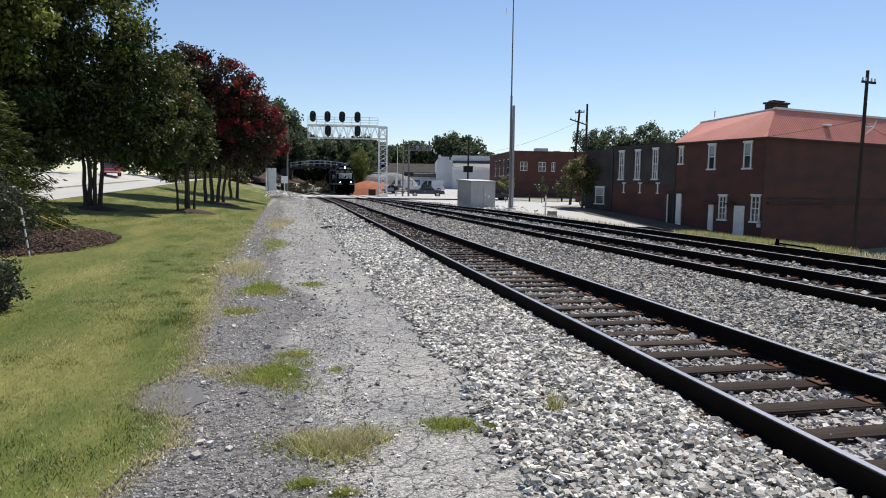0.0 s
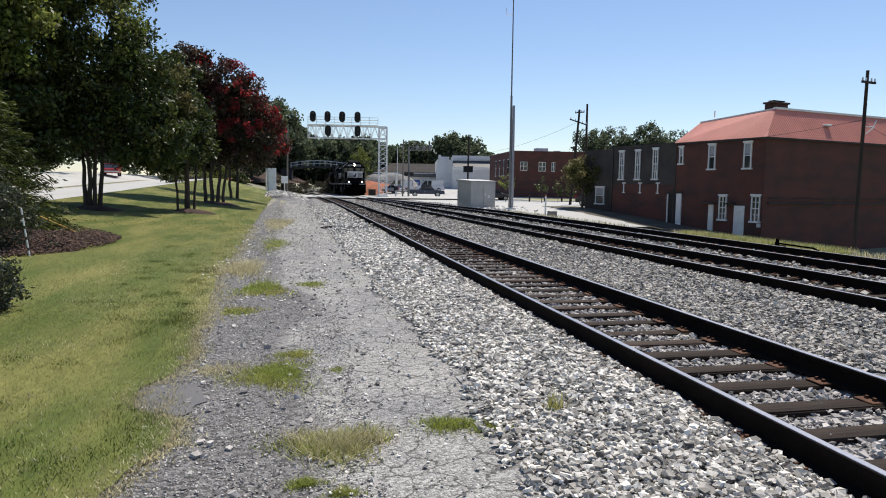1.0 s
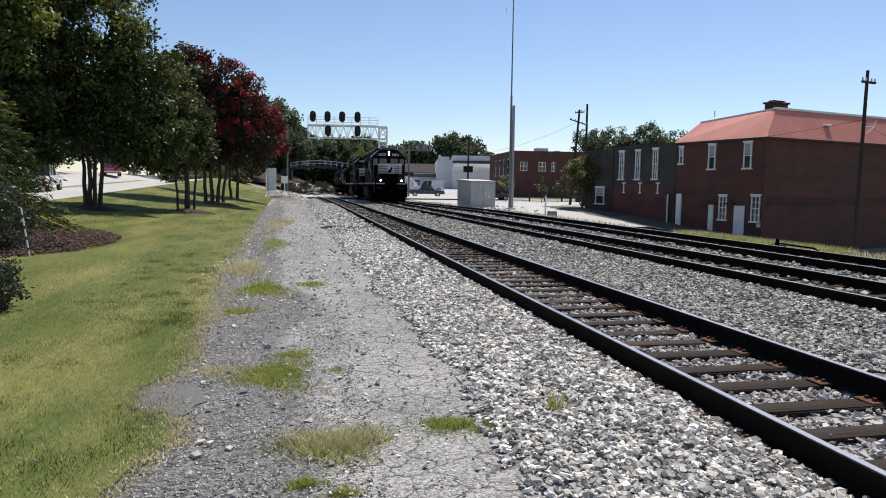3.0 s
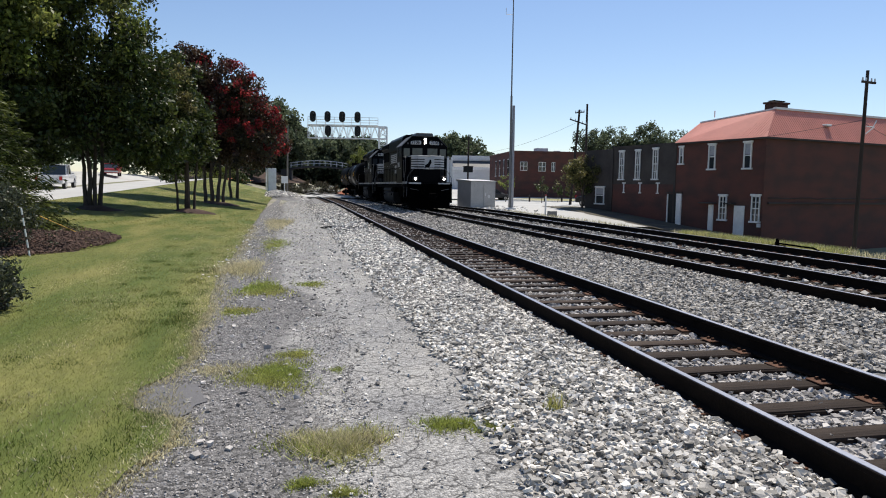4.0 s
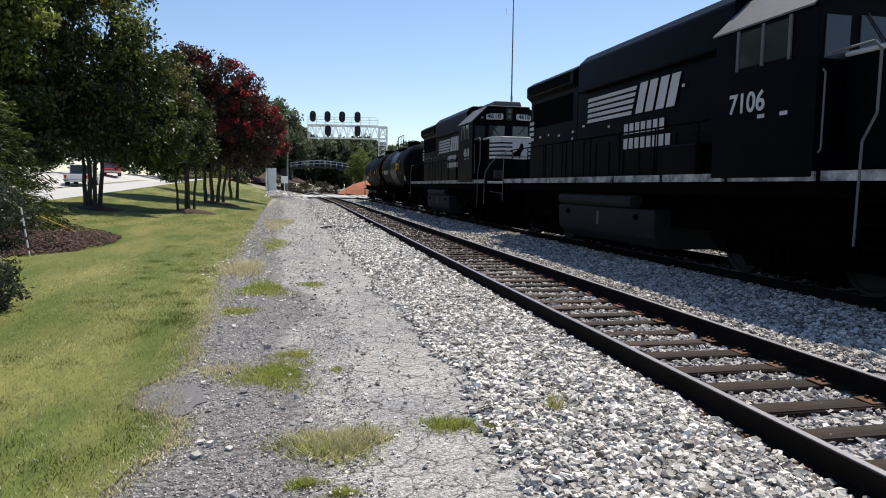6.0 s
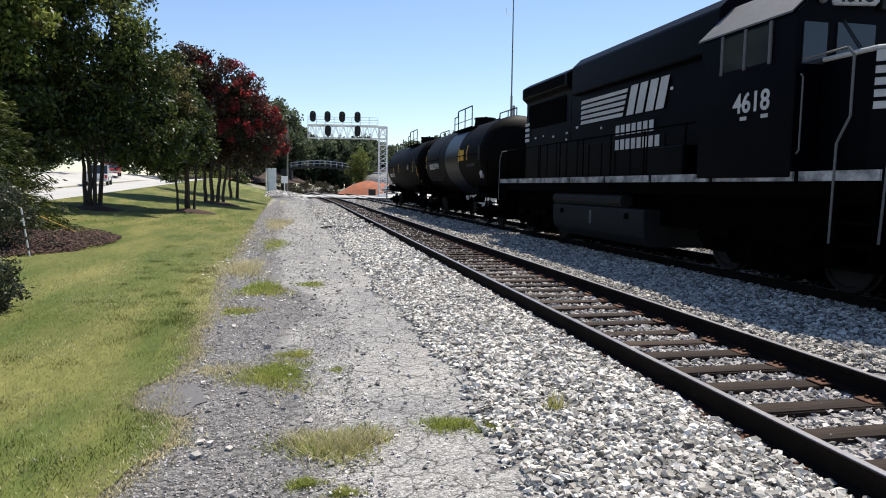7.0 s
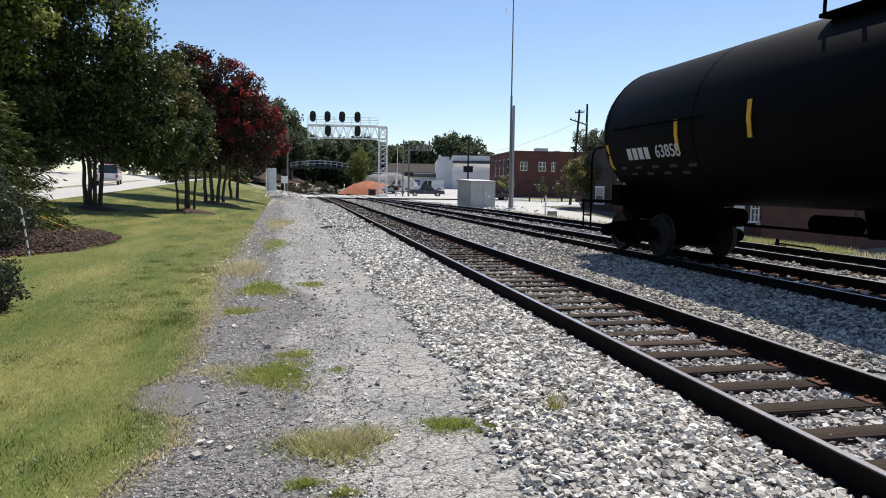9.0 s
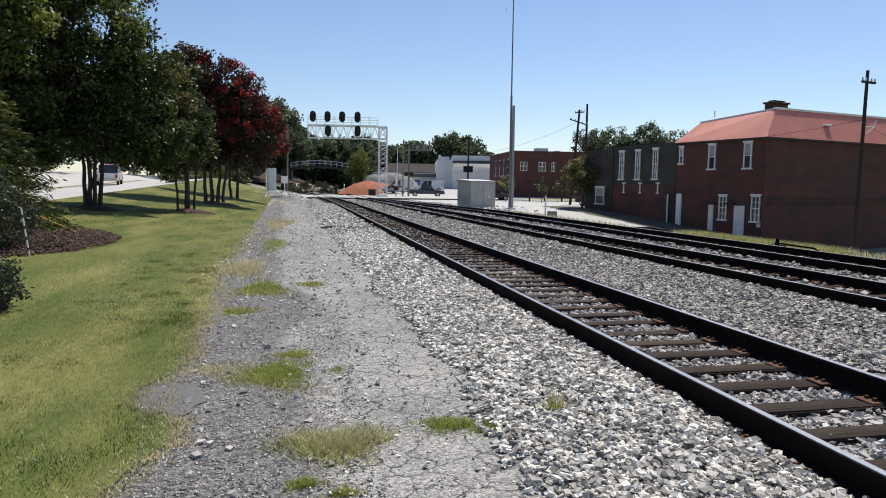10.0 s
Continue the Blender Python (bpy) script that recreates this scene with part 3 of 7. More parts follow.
def grey_annex():
    ob = thing("brick_annex", pose(30.23, 39.8, 0, 0, 0, 13.4), "old two-storey annex of grey and red brick", "house")
    part("upper_wall", Bm().box(0.06, 0.36, 8.0, 15.6, 1.9, 5.0).box(0.02, 0.4, 8.0, 15.6, 5.0, 5.12), M_BRICKGREY, ob)
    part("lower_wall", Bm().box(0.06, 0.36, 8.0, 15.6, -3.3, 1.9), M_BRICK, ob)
    part("end_bay", Bm().box(0.1, 0.4, 15.6, 19.4, -3.2, 4.95).box(0.4, 12.0, 19.1, 19.4, -2.0, 4.95).box(11.7, 12.0, 8.0, 19.1, -2.0, 4.95), M_BRICKGREY, ob)
    part("roof", Bm().box(0.4, 11.7, 8.0, 19.1, 4.7, 4.85), M_BRICKGREY, ob)
    for p0, p1 in ((15.45, 15.75), (8.0, 8.2)):
        part("pilaster", Bm().box(-0.04, 0.1, p0, p1, -2.0, 4.95), M_BRICKGREY, ob)
    for a0, a1, z0, z1 in ((13.95, 14.75, 2.35, 4.65), (11.95, 12.75, 2.35, 4.65), (9.85, 10.75, 2.35, 4.7)):
        opening(ob, "x", (a0 + a1) / 2 - 0.29, (a0 + a1) / 2 + 0.29, z0, z1, "barred", 0.06)
        am = (a0 + a1) / 2 - 0.35
        part("wall_anchor", Bm().box(0.02, 0.06, am - 0.06, am + 0.06, 1.2, 2.0).box(0.02, 0.06, am - 0.22, am + 0.22, 1.95, 2.05).box(0.02, 0.06, am - 0.16, am + 0.16, 1.15, 1.23), M_TRIM, ob, "white iron wall anchor")
    # Flat black slab paints the dark depth of the opening.
    part("doorway", Bm().box(-0.02, 0.06, 7.3, 8.7, -1.4, 1.15), M_BLACK, ob)
    part("door_post", Bm().box(-0.1, 0.05, 8.66, 8.74, -1.4, 1.15), M_TRIM, ob)
    part("door", Bm().box(-0.12, 0.0, 7.25, 7.75, -1.4, 1.2, 0.01), M_TRIM, ob, "pale blue-white door leaf")
    part("door_lintel", Bm().box(-0.14, 0.05, 7.2, 8.8, 1.2, 1.3), M_BRICKGREY, ob)
    for a in (16.6,):
        opening(ob, "x", a, a + 1.2, 0.2, 1.6, "w", 0.1)
    return ob


brick_house()
grey_annex()


# ---- far buildings ----
def far_block(label, x, y, rz, w, d, z0, z1, wallmat, wins, cat="building", cap=0.35):
    """A flat-roofed block with its near corner at x, y; wins: (face, a0, a1, z0, z1)."""
    ob = thing("building", pose(x, y, 0, 0, 0, rz), label, cat, "buildings across the crossing")
    part("wall", Bm().box(0, w, 0, d, z0, z1), wallmat, ob)
    part("parapet", Bm().box(-0.08, w + 0.08, -0.08, d + 0.08, z1, z1 + cap, 0.03), wallmat, ob)
    for face, a0, a1, b0, b1 in wins:
        if face == "y":
            wd = part("window", Bm().box(a0, a1, -0.04, 0.02, b0, b1), M_GLASS, ob)
            f = Bm().box(a0 - 0.05, a1 + 0.05, -0.08, 0.0, b1, b1 + 0.06).box(a0 - 0.05, a1 + 0.05, -0.10, 0.0, b0 - 0.08, b0).box(a0 - 0.05, a0, -0.08, 0.0, b0, b1).box(a1, a1 + 0.05, -0.08, 0.0, b0, b1)
            f.box((a0 + a1) / 2 - 0.05, (a0 + a1) / 2 + 0.05, -0.07, 0.0, b0, b1).box(a0, a1, -0.06, 0.0, (b0 + b1) / 2 - 0.04, (b0 + b1) / 2 + 0.04)
        else:
            wd = part("window", Bm().box(-0.04, 0.02, a0, a1, b0, b1), M_GLASS, ob)
            f = Bm().box(-0.08, 0.0, a0 - 0.08, a1 + 0.08, b1, b1 + 0.12).box(-0.08, 0.0, a0 - 0.08, a1 + 0.08, b0 - 0.12, b0)
            f.box(-0.06, 0.0, a0, a1, (b0 + b1) / 2 - 0.04, (b0 + b1) / 2 + 0.04)
        part("window_frame", f, M_TRIM, wd)
    return ob


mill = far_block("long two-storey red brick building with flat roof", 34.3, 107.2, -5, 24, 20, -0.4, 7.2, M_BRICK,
                 [("y", 1.3, 2.4, 4.4, 5.7), ("y", 4.4, 5.5, 4.3, 5.7), ("y", 6.6, 7.1, 4.3, 5.7), ("y", 9.6, 10.6, 4.3, 5.7), ("x", 3.0, 3.9, 3.6, 6.2), ("x", 6.5, 7.4, 3.6, 6.2), ("x", 10.0, 10.9, 3.6, 6.2), ("x", 13.5, 14.4, 3.6, 6.2)])
part("roof_unit", Bm().box(5.0, 7.0, 4, 6, 7.5, 8.3, 0.03).box(8.2, 9.2, 4, 5, 7.5, 7.9, 0.03), M_SIGNAL, mill)
M_PALE = mat("pale_painted_block", (0.80, 0.80, 0.78), 0.85, var=0.12, big=0.3, fine=4, bump=0.1)
M_METALSIDE = mat("pale_metal_siding", (0.70, 0.71, 0.70), 0.6, 0.1, var=0.1, big=0.5, fine=5, bump=0.1, stretch=(1, 1, 4))
shop = far_block("white gabled front of a workshop", 29.9, 148, -10, 4.4, 22, -0.5, 7.2, M_PALE, [], cap=0.25)
part("stepped_gable", Bm().box(0.5, 2.6, -0.15, 0.15, 7.2, 8.1).box(0.2, 0.8, -0.16, 0.16, 7.2, 8.5), M_PALE, shop)
hall = far_block("long pale metal-sided hall with banded roof", 31.3, 138, -10, 30, 12, -0.5, 5.2, M_METALSIDE, [], cap=0.2)
part("upper_wall", Bm().box(0, 30, 3.0, 12, 5.4, 8.0), M_METALSIDE, hall)
part("roof_band", Bm().box(-0.2, 30.2, -0.2, 0.0, 5.0, 5.6).box(-0.2, 30.2, 2.8, 3.0, 7.2, 8.1), M_PALE, hall)
part("side_shed", Bm().prism([(0, 5.4), (3.0, 5.4), (3.0, 7.0)], 0, 30, "x"), M_GREYROOF, hall)
garage = far_block("low pale garage with blue doors", 17.5, 163, -6, 15, 9, -0.4, 4.4, M_PALE, [], cap=0.3)
M_BLUE = mat("blue_door_paint", (0.05, 0.13, 0.42), 0.5, var=0.15)
for i in range(4):
    part("garage_door", Bm().box(2.4 + i * 3.1, 4.8 + i * 3.1, -0.06, 0.0, 0.3, 3.0), M_BLUE, garage, "blue roller door")
    part("door_window", Bm().box(2.7 + i * 3.1, 4.5 + i * 3.1, -0.08, -0.06, 1.9, 2.5), M_TRIM, garage)
part("fascia", Bm().box(-0.3, 15.3, -0.9, 0.0, 3.7, 4.5, 0.03), M_GREYROOF, garage)
house_far = far_block("dark brick house with long low roof", 12.0, 185, -4, 26, 10, -0.4, 5.0, M_BRICKGREY, [("y", 4 + 3 * i, 5.4 + 3 * i, 1.2, 2.8) for i in range(6)])
part("roof", Bm().prism([(-0.5, 5.3), (10.5, 5.3), (5, 7.8)], -0.5, 26.5, "x"), M_BRICKGREY, house_far)


# ---- railway fixtures ----
M_WORNRED = mat("faded_red_paint", (0.35, 0.06, 0.05), 0.7, var=0.2)

def lattice(b, p, q, r, s, n, rad):
    """Zigzag bracing between two parallel bars p-q and r-s."""
    p, q, r, s = Vector(p), Vector(q), Vector(r), Vector(s)
    last = p
    for i in range(1, n + 1):
        k = i / n
        nxt = (r.lerp(s, k) if i % 2 else p.lerp(q, k))
        b.tube([last, nxt], rad, 4)
        last = nxt
    return b


def signal_head(parent, x, y, z):
    h = part("signal_head", Bm().prism([(x + 0.43 * _m.cos(a * _m.pi / 8), z + 0.05 + (0.28 if a < 8 else -0.28) + 0.46 * _m.sin(a * _m.pi / 8)) for a in range(16)], y - 0.05, y + 0.02, "y", 0.02), M_BLACK, parent, "black signal backing plate")
    b = Bm()
    for k in range(3):
        b.cyl((x, y - 0.06, z - 0.32 + k * 0.36), (x, y - 0.40, z - 0.34 + k * 0.36), 0.15, 0.14, 10)
    part("lamp_hood", b, M_BLACK, h)
    part("housing", Bm().box(x - 0.2, x + 0.2, y + 0.02, y + 0.3, z - 0.5, z + 0.6, 0.03), M_BLACK, h)


def signal_bridge():
    gx, gy = 11.4, 95.0
    ob = thing("signal_bridge", pose(gx, gy, 0, 0, 0, -10), "galvanised cantilever signal bridge with black signal heads", "signal bridge")
    legs = [(-0.55, -0.5), (0.55, -0.5), (0.55, 0.5), (-0.55, 0.5)]
    for lx, ly in legs:
        part("column_leg", Bm().box(lx - 0.075, lx + 0.075, ly - 0.075, ly + 0.075, 0.1, 9.6), M_SIGNAL, ob)
    br = Bm()
    for (a, c) in ((0, 1), (1, 2), (2, 3), (3, 0)):
        A, C = legs[a], legs[c]
        lattice(br, (*A, 0.2), (*A, 9.55), (*C, 0.2), (*C, 9.55), 14, 0.035)
        lattice(br, (*C, 0.2), (*C, 9.55), (*A, 0.2), (*A, 9.55), 14, 0.03)
        for z in (2.3, 4.7, 7.1, 9.4):
            br.tube([(*A, z), (*C, z)], 0.05, 4)
    part("column_bracing", br, M_SIGNAL, ob)
    x0, x1_ = -10.35, 0.5
    for ly in (-0.5, 0.5):
        for z in (7.95, 9.6):
            part("truss_chord", Bm().box(x0, x1_, ly - 0.06, ly + 0.06, z - 0.06, z + 0.06), M_SIGNAL, ob)
    br = Bm()
    for ly in (-0.5, 0.5):
        lattice(br, (x0, ly, 7.95), (x1_, ly, 7.95), (x0, ly, 9.6), (x1_, ly, 9.6), 20, 0.038)
        for i in range(11):
            xx = x0 + i * (x1_ - x0) / 10
            br.tube([(xx, ly, 7.95), (xx, ly, 9.6)], 0.032, 4)
    for i in range(11):
        xx = x0 + i * (x1_ - x0) / 10
        br.tube([(xx, -0.5, 9.6), (xx, 0.5, 9.6)], 0.045, 4).tube([(xx, -0.5, 7.95), (xx, 0.5, 7.95)], 0.045, 4)
    part("truss_bracing", br, M_SIGNAL, ob)
    part("catwalk", Bm().box(x0, -0.6, -0.9, -0.5, 9.68, 9.75), M_SIGNAL, ob)
    rl = Bm()
    for i in range(9):
        xx = x0 + 0.1 + i * 1.2
        rl.tube([(xx, -0.9, 9.7), (xx, -0.9, 10.75)], 0.035, 5)
    for z in (10.05, 10.4, 10.75):
        rl.tube([(x0 + 0.1, -0.9, z), (-0.65, -0.9, z)], 0.03, 5)
    part("guard_rail", rl, M_SIGNAL, ob)
    for x in (-9.55, -7.55, -5.55, -3.45):
        signal_head(ob, x, -1.05, 10.75)
    for x in (-7.5, -3.45):
        signal_head(ob, x, -0.95, 8.85)
    part("footing", Bm().box(-0.9, 0.9, -0.9, 0.9, -0.3, 0.12, 0.03), M_PALE, ob)


signal_bridge()


def utility_house():
    ob = thing("signal_house", pose(13.55, 53.2, -0.24, 0, 0, 20), "weathered aluminium railway equipment house", "equipment house")
    part("body", Bm().box(0, 2.4, 0, 2.0, 0.08, 2.17, 0.02), M_ALU, ob)
    part("roof", Bm().rings([[(-0.08, -0.1, 2.17), (2.48, -0.1, 2.17), (2.48, 2.1, 2.17), (-0.08, 2.1, 2.17)], [(-0.08, -0.1, 2.21), (2.48, -0.1, 2.21), (2.48, 2.1, 2.35), (-0.08, 2.1, 2.35)]]), M_ALU, ob)
    part("base", Bm().box(0.1, 2.3, 0.1, 1.9, -0.15, 0.08), M_PALE, ob)
    d = part("door", Bm().box(1.25, 2.15, -0.035, 0.0, 0.2, 2.05, 0.01), M_ALU, ob)
    part("handle", Bm().box(1.35, 1.42, -0.08, -0.035, 1.0, 1.25), M_SIGNAL, d)
    part("notice", Bm().cyl((1.75, -0.06, 0.95), (1.75, -0.036, 0.95), 0.14, 0.14, 12), M_TRIM, d)
    part("corner_post", Bm().box(-0.02, 0.06, -0.02, 0.06, 0.08, 2.17).box(2.34, 2.42, -0.02, 0.06, 0.08, 2.17), M_ALU, ob)
    part("vent", Bm().box(0.3, 0.8, -0.04, 0.0, 1.7, 2.0), M_ALU, ob)


utility_house()


M_MASTGREY = mat("weathered_mast_steel", (0.34, 0.35, 0.38), 0.6, 0.2, var=0.15, big=1.2, fine=16, bump=0.05)


def radio_mast():
    ob = thing("radio_mast", pose(17.75, 55.8, -0.3, 0.0, -0.3, 0), "slender steel radio mast beside a thicker pole", "mast")
    part("pole", Bm().cyl((0.12, 0.0, 0), (0.12, 0.0, 8.7), 0.125, 0.11, 12), M_MASTGREY, ob)
    part("mast", Bm().cyl((-0.10, 0.0, 0), (-0.10, 0.0, 9.5), 0.10, 0.09, 10).cyl((-0.10, 0.0, 9.5), (-0.08, 0.0, 19.5), 0.065, 0.04, 8), M_DULL, ob, "dark thin mast")
    b = Bm()
    for z in (16.2, 17.4):
        b.tube([(-0.1, 0, z), (-0.7, 0, z), (-0.7, 0, z + 0.5)], 0.02, 5)
    part("antenna_arm", b, M_SIGNAL, ob)
    part("base_plate", Bm().box(-0.4, 0.4, -0.3, 0.3, -0.1, 0.06, 0.02), M_PALE, ob)


radio_mast()


M_GREYPOLE = mat("bleached_pole_timber", (0.24, 0.22, 0.19), 0.9, var=0.25, big=2, fine=14, bump=0.3, stretch=(4, 4, 0.3))


def utility_pole(x, y, z, h, lean, arms, label, rz=0.0, r=0.15, timber=M_WOODPOLE):
    ob = thing("utility_pole", pose(x, y, z, 0, lean, rz), label, "utility pole", "utility poles")
    part("shaft", Bm().cyl((0, 0, -0.4), (0, 0, h), r, r * 0.68, 10), timber, ob)
    for z0, w, tilt in arms:
        arm = part("crossarm", Bm().hull([(sx * w, sy, z0 + sx * tilt + sz) for sx in (-1, 1) for sy in (-0.15, -0.05) for sz in (-0.05, 0.06)]), M_WOODPOLE, ob)
        for k in (-0.9, -0.4, 0.4, 0.9):
            part("insulator", Bm().cyl((k * w, -0.1, z0 + k * tilt + 0.06), (k * w, -0.1, z0 + k * tilt + 0.24), 0.05, 0.035, 8), M_SIGNAL, arm)
    return ob


p1 = utility_pole(29.95, 31.7, -1.95, 10.0, 0.6, ((9.35, 0.55, 0.0),), "dark wooden utility pole with small crossarm", 12, 0.12)
part("transformer_bracket", Bm().tube([(0, -0.15, 7.0), (0.5, -0.2, 7.0), (0.75, -0.2, 7.35)], 0.03).tube([(0, -0.15, 6.6), (0.6, -0.2, 7.0)], 0.03), M_SIGNAL, p1)
utility_pole(27.55, 66.3, -0.3, 9.9, 4.2, ((9.6, 0.5, 0.1), (8.6, 1.0, -0.2)), "leaning wooden utility pole with tilted crossarm", 0)
utility_pole(29.9, 68.0, -0.3, 10.7, -0.3, (), "straight tarred wooden pole")
utility_pole(15.0, 100.0, 0.0, 8.3, 0.3, (), "thin weathered pole by the crossing", r=0.13, timber=M_GREYPOLE)
utility_pole(-1.8, 103.4, 0.3, 9.7, 0.8, ((6.2, 0.6, 0.0),), "grey wooden pole beside the equipment box", r=0.14, timber=M_GREYPOLE)
sp = utility_pole(31.7, 127.2, -0.3, 11.8, 0.4, (), "black pole with a small sign board", r=0.2)
part("sign_board", Bm().box(-1.0, 0.9, -0.3, -0.22, 4.6, 5.8, 0.02), M_BLACK, sp)

# crossing signal with short cantilever
xs = thing("crossing_signal", pose(15.5, 97.6, 0.0, 0, 0, -8), "grey railway crossing signal mast with short arm", "crossing signal")
part("mast", Bm().cyl((0, 0, 0), (0, 0, 7.2), 0.15, 0.13, 12), M_DULL, xs)
part("arm", Bm().box(0, 3.3, -0.06, 0.06, 6.6, 6.75).box(0, 3.3, -0.06, 0.06, 7.1, 7.2).tube([(0, 0, 6.7), (1, 0, 7.15), (2, 0, 6.7), (3, 0, 7.15)], 0.05), M_DULL, xs)
for i in range(3):
    part("lamp_pair", Bm().cyl((1.2 + i * 0.95, -0.12, 7.0), (1.2 + i * 0.95, -0.3, 7.0), 0.26, 0.22, 12).cyl((1.2 + i * 0.95, 0.12, 7.3), (1.2 + i * 0.95, 0.3, 7.3), 0.2, 0.2, 12), M_DULL, xs)
part("signal_lamp", Bm().cyl((-0.4, -0.3, 3.2), (-0.4, -0.1, 3.2), 0.32, 0.32, 14).cyl((0.4, -0.3, 3.2), (0.4, -0.1, 3.2), 0.32, 0.32, 14).box(-0.6, 0.6, -0.1, 0.0, 3.1, 3.3), M_BLACK, xs)
ga = thing("crossing_gate", pose(13.9, 99.5, 0.0, 0, 0, -8), "raised thin crossing gate on a post", "crossing gate")
part("post", Bm().cyl((0, 0, 0), (0, 0, 3.4), 0.12, 0.10, 10), M_SIGNAL, ga)
part("gate_arm", Bm().hull([(0.2 + dx, 0 + dy, z) for dx in (-0.05, 0.05) for dy in (-0.03, 0.03) for z in (1.0, 7.2)]), M_TRIM, ga)
part("mechanism", Bm().box(-0.3, 0.3, -0.25, 0.25, 0.8, 1.4, 0.03), M_BLACK, ga)

cab = thing("equipment_cabinet", pose(-3.95, 97.8, 0.2, 0, 0, 8), "tall pale grey metal equipment cabinet", "cabinet")
part("body", Bm().box(-0.42, 0.72, -0.5, 0.5, 0.1, 3.45, 0.03), M_SIGNAL, cab)
part("door", Bm().box(-0.34, 0.64, -0.54, -0.5, 0.3, 3.25, 0.01), M_SIGNAL, cab)
part("plinth", Bm().box(-0.8, 0.8, -0.7, 0.7, -0.3, 0.1), M_PALE, cab)
part("lamp_post", Bm().cyl((-0.5, 1.0, -0.2), (-0.5, 1.0, 4.6), 0.1, 0.08, 8).box(-1.1, 0.2, 0.95, 1.05, 4.3, 4.4).cyl((-0.9, 0.9, 4.25), (-0.9, 0.7, 4.25), 0.3, 0.3, 12), M_SIGNAL, cab)
jb = thing("junction_box", pose(-2.1, 99.5, 0.4, 0, 0, 5), "grey junction box on a thin post", "junction box")
part("post", Bm().cyl((0, 0, -0.5), (0, 0, 1.4), 0.07, 0.07, 8), M_SIGNAL, jb)
part("box", Bm().box(-0.45, 0.45, -0.25, 0.25, 1.2, 2.2, 0.03), M_SIGNAL, jb)

# switch stand beside the third track
sw = thing("switch_stand", pose(12.9, 16.0, -0.22, 0, 0, 0), "black low railway switch stand on long ties", "switch stand")
part("base", Bm().box(-0.5, 0.5, -0.15, 0.15, -0.05, 0.05, 0.01).box(-0.5, 0.5, 0.45, 0.7, -0.05, 0.05, 0.01), M_UNDER, sw)
part("stand", Bm().box(-0.15, 0.15, 0.1, 0.5, 0.05, 0.2, 0.02).cyl((0, 0.3, 0.2), (0, 0.3, 0.38), 0.06, 0.04, 8), M_UNDER, sw)
part("lever", Bm().tube([(0, 0.3, 0.25), (0.3, -0.7, 0.2), (0.3, -0.9, 0.15)], 0.025), M_UNDER, sw)

# footbridge over the line
fb = thing("footbridge", pose(5.6, 153.5, -0.55, 0, 0, -6), "arched pale steel footbridge over the railway", "footbridge")
pts = [(-7.5 + i * 1.25, 0, 5.2 + 1.0 * (1 - ((i - 5) / 6.5) ** 2)) for i in range(12)]
M_DECK = mat("dark_bridge_deck", (0.05, 0.05, 0.05), 0.8, var=0.2)
deck = Bm()
for p, q in zip(pts, pts[1:]):
    deck.hull([(a[0], dy, a[2] + dz) for a in (p, q) for dy in (-1.2, 1.2) for dz in (-0.38, 0.0)])
part("deck", deck, M_DECK, fb)
for dy in (-1.2, 1.2):
    b = Bm().tube([(p[0], dy, p[2] + 1.15) for p in pts], 0.04, 5).tube([(p[0], dy, p[2] + 0.55) for p in pts], 0.03, 5)
    for p in pts:
        b.tube([(p[0], dy, p[2]), (p[0], dy, p[2] + 1.15)], 0.035, 5)
    part("railing", b, M_SIGNAL, fb)
for _pa, _pb, _pz in ((-9.5, -7.3, 5.3), (6.3, 9.5, 5.0)):
    part("pier", Bm().box(_pa, _pb, -1.5, 1.5, 0.2, _pz), M_DECK, fb)

# red clay bank beside the main line
def bank(name, cx, cy, rx, ry, h, material, label, seed, flat=1.6):
    verts, faces = [], []
    nr, na = 9, 28
    for i in range(nr + 1):
        k = i / nr
        for j in range(na):
            a = 2 * _m.pi * j / na
            w = 1 + 0.22 * noise.noise((_m.cos(a) * 1.5 + seed, _m.sin(a) * 1.5, k * 2))
            verts.append((cx + _m.cos(a) * rx * k * w, cy + _m.sin(a) * ry * k * w, gz(cx, cy) - 0.15 + h * (1 - k ** flat) * (1 + 0.25 * noise.noise((_m.cos(a) * k * 2, _m.sin(a) * k * 2, seed)))))
    for i in range(nr):
        for j in range(na):
            faces.append((i * na + j, i * na + (j + 1) % na, (i + 1) * na + (j + 1) % na, (i + 1) * na + j))
    return tagged(part(name, pydata(name, verts, faces, material, True), material), label, "bank", kind="structure")


bank("clay_bank", 13.6, 128, 6.6, 9, 2.5, M_CLAY, "raw red clay bank beside the line", 1.0, 2.0)
bank("bank_top", 17.4, 138, 7.0, 9, 2.9, M_BALLAST, "pale stony ground above the clay bank", 3.0, 5.0)
bank("gravel_heap", -1.6, 78, 2.8, 7, 1.0, M_BALLAST, "low heap of pale ballast stone", 2.0)
bank("wooded_bank", -14, 175, 16, 45, 4.5, M_MULCH, "dark wooded bank of the cutting", 4.0)
bank("mulch_ring", -8.2, 29.8, 1.3, 1.5, 0.30, M_MULCH, "mulch under the tree", 5.0)
bank("mulch_ring", -5.1, 33.4, 1.4, 1.6, 0.30, M_MULCH, "mulch under the tree", 6.0)
bank("mulch_ring", -5.25, 43.5, 1.5, 1.7, 0.30, M_MULCH, "mulch under the tree", 7.0)
bank("mulch_bed", -7.4, 17.9, 2.75, 4.0, 0.3, M_MULCH, "brown bark mulch bed under the evergreen", 8.0)
bank("flower_bed", -10.5, 112, 3.5, 7, 0.35, M_CLAY, "red bark flower bed by the street", 9.0)

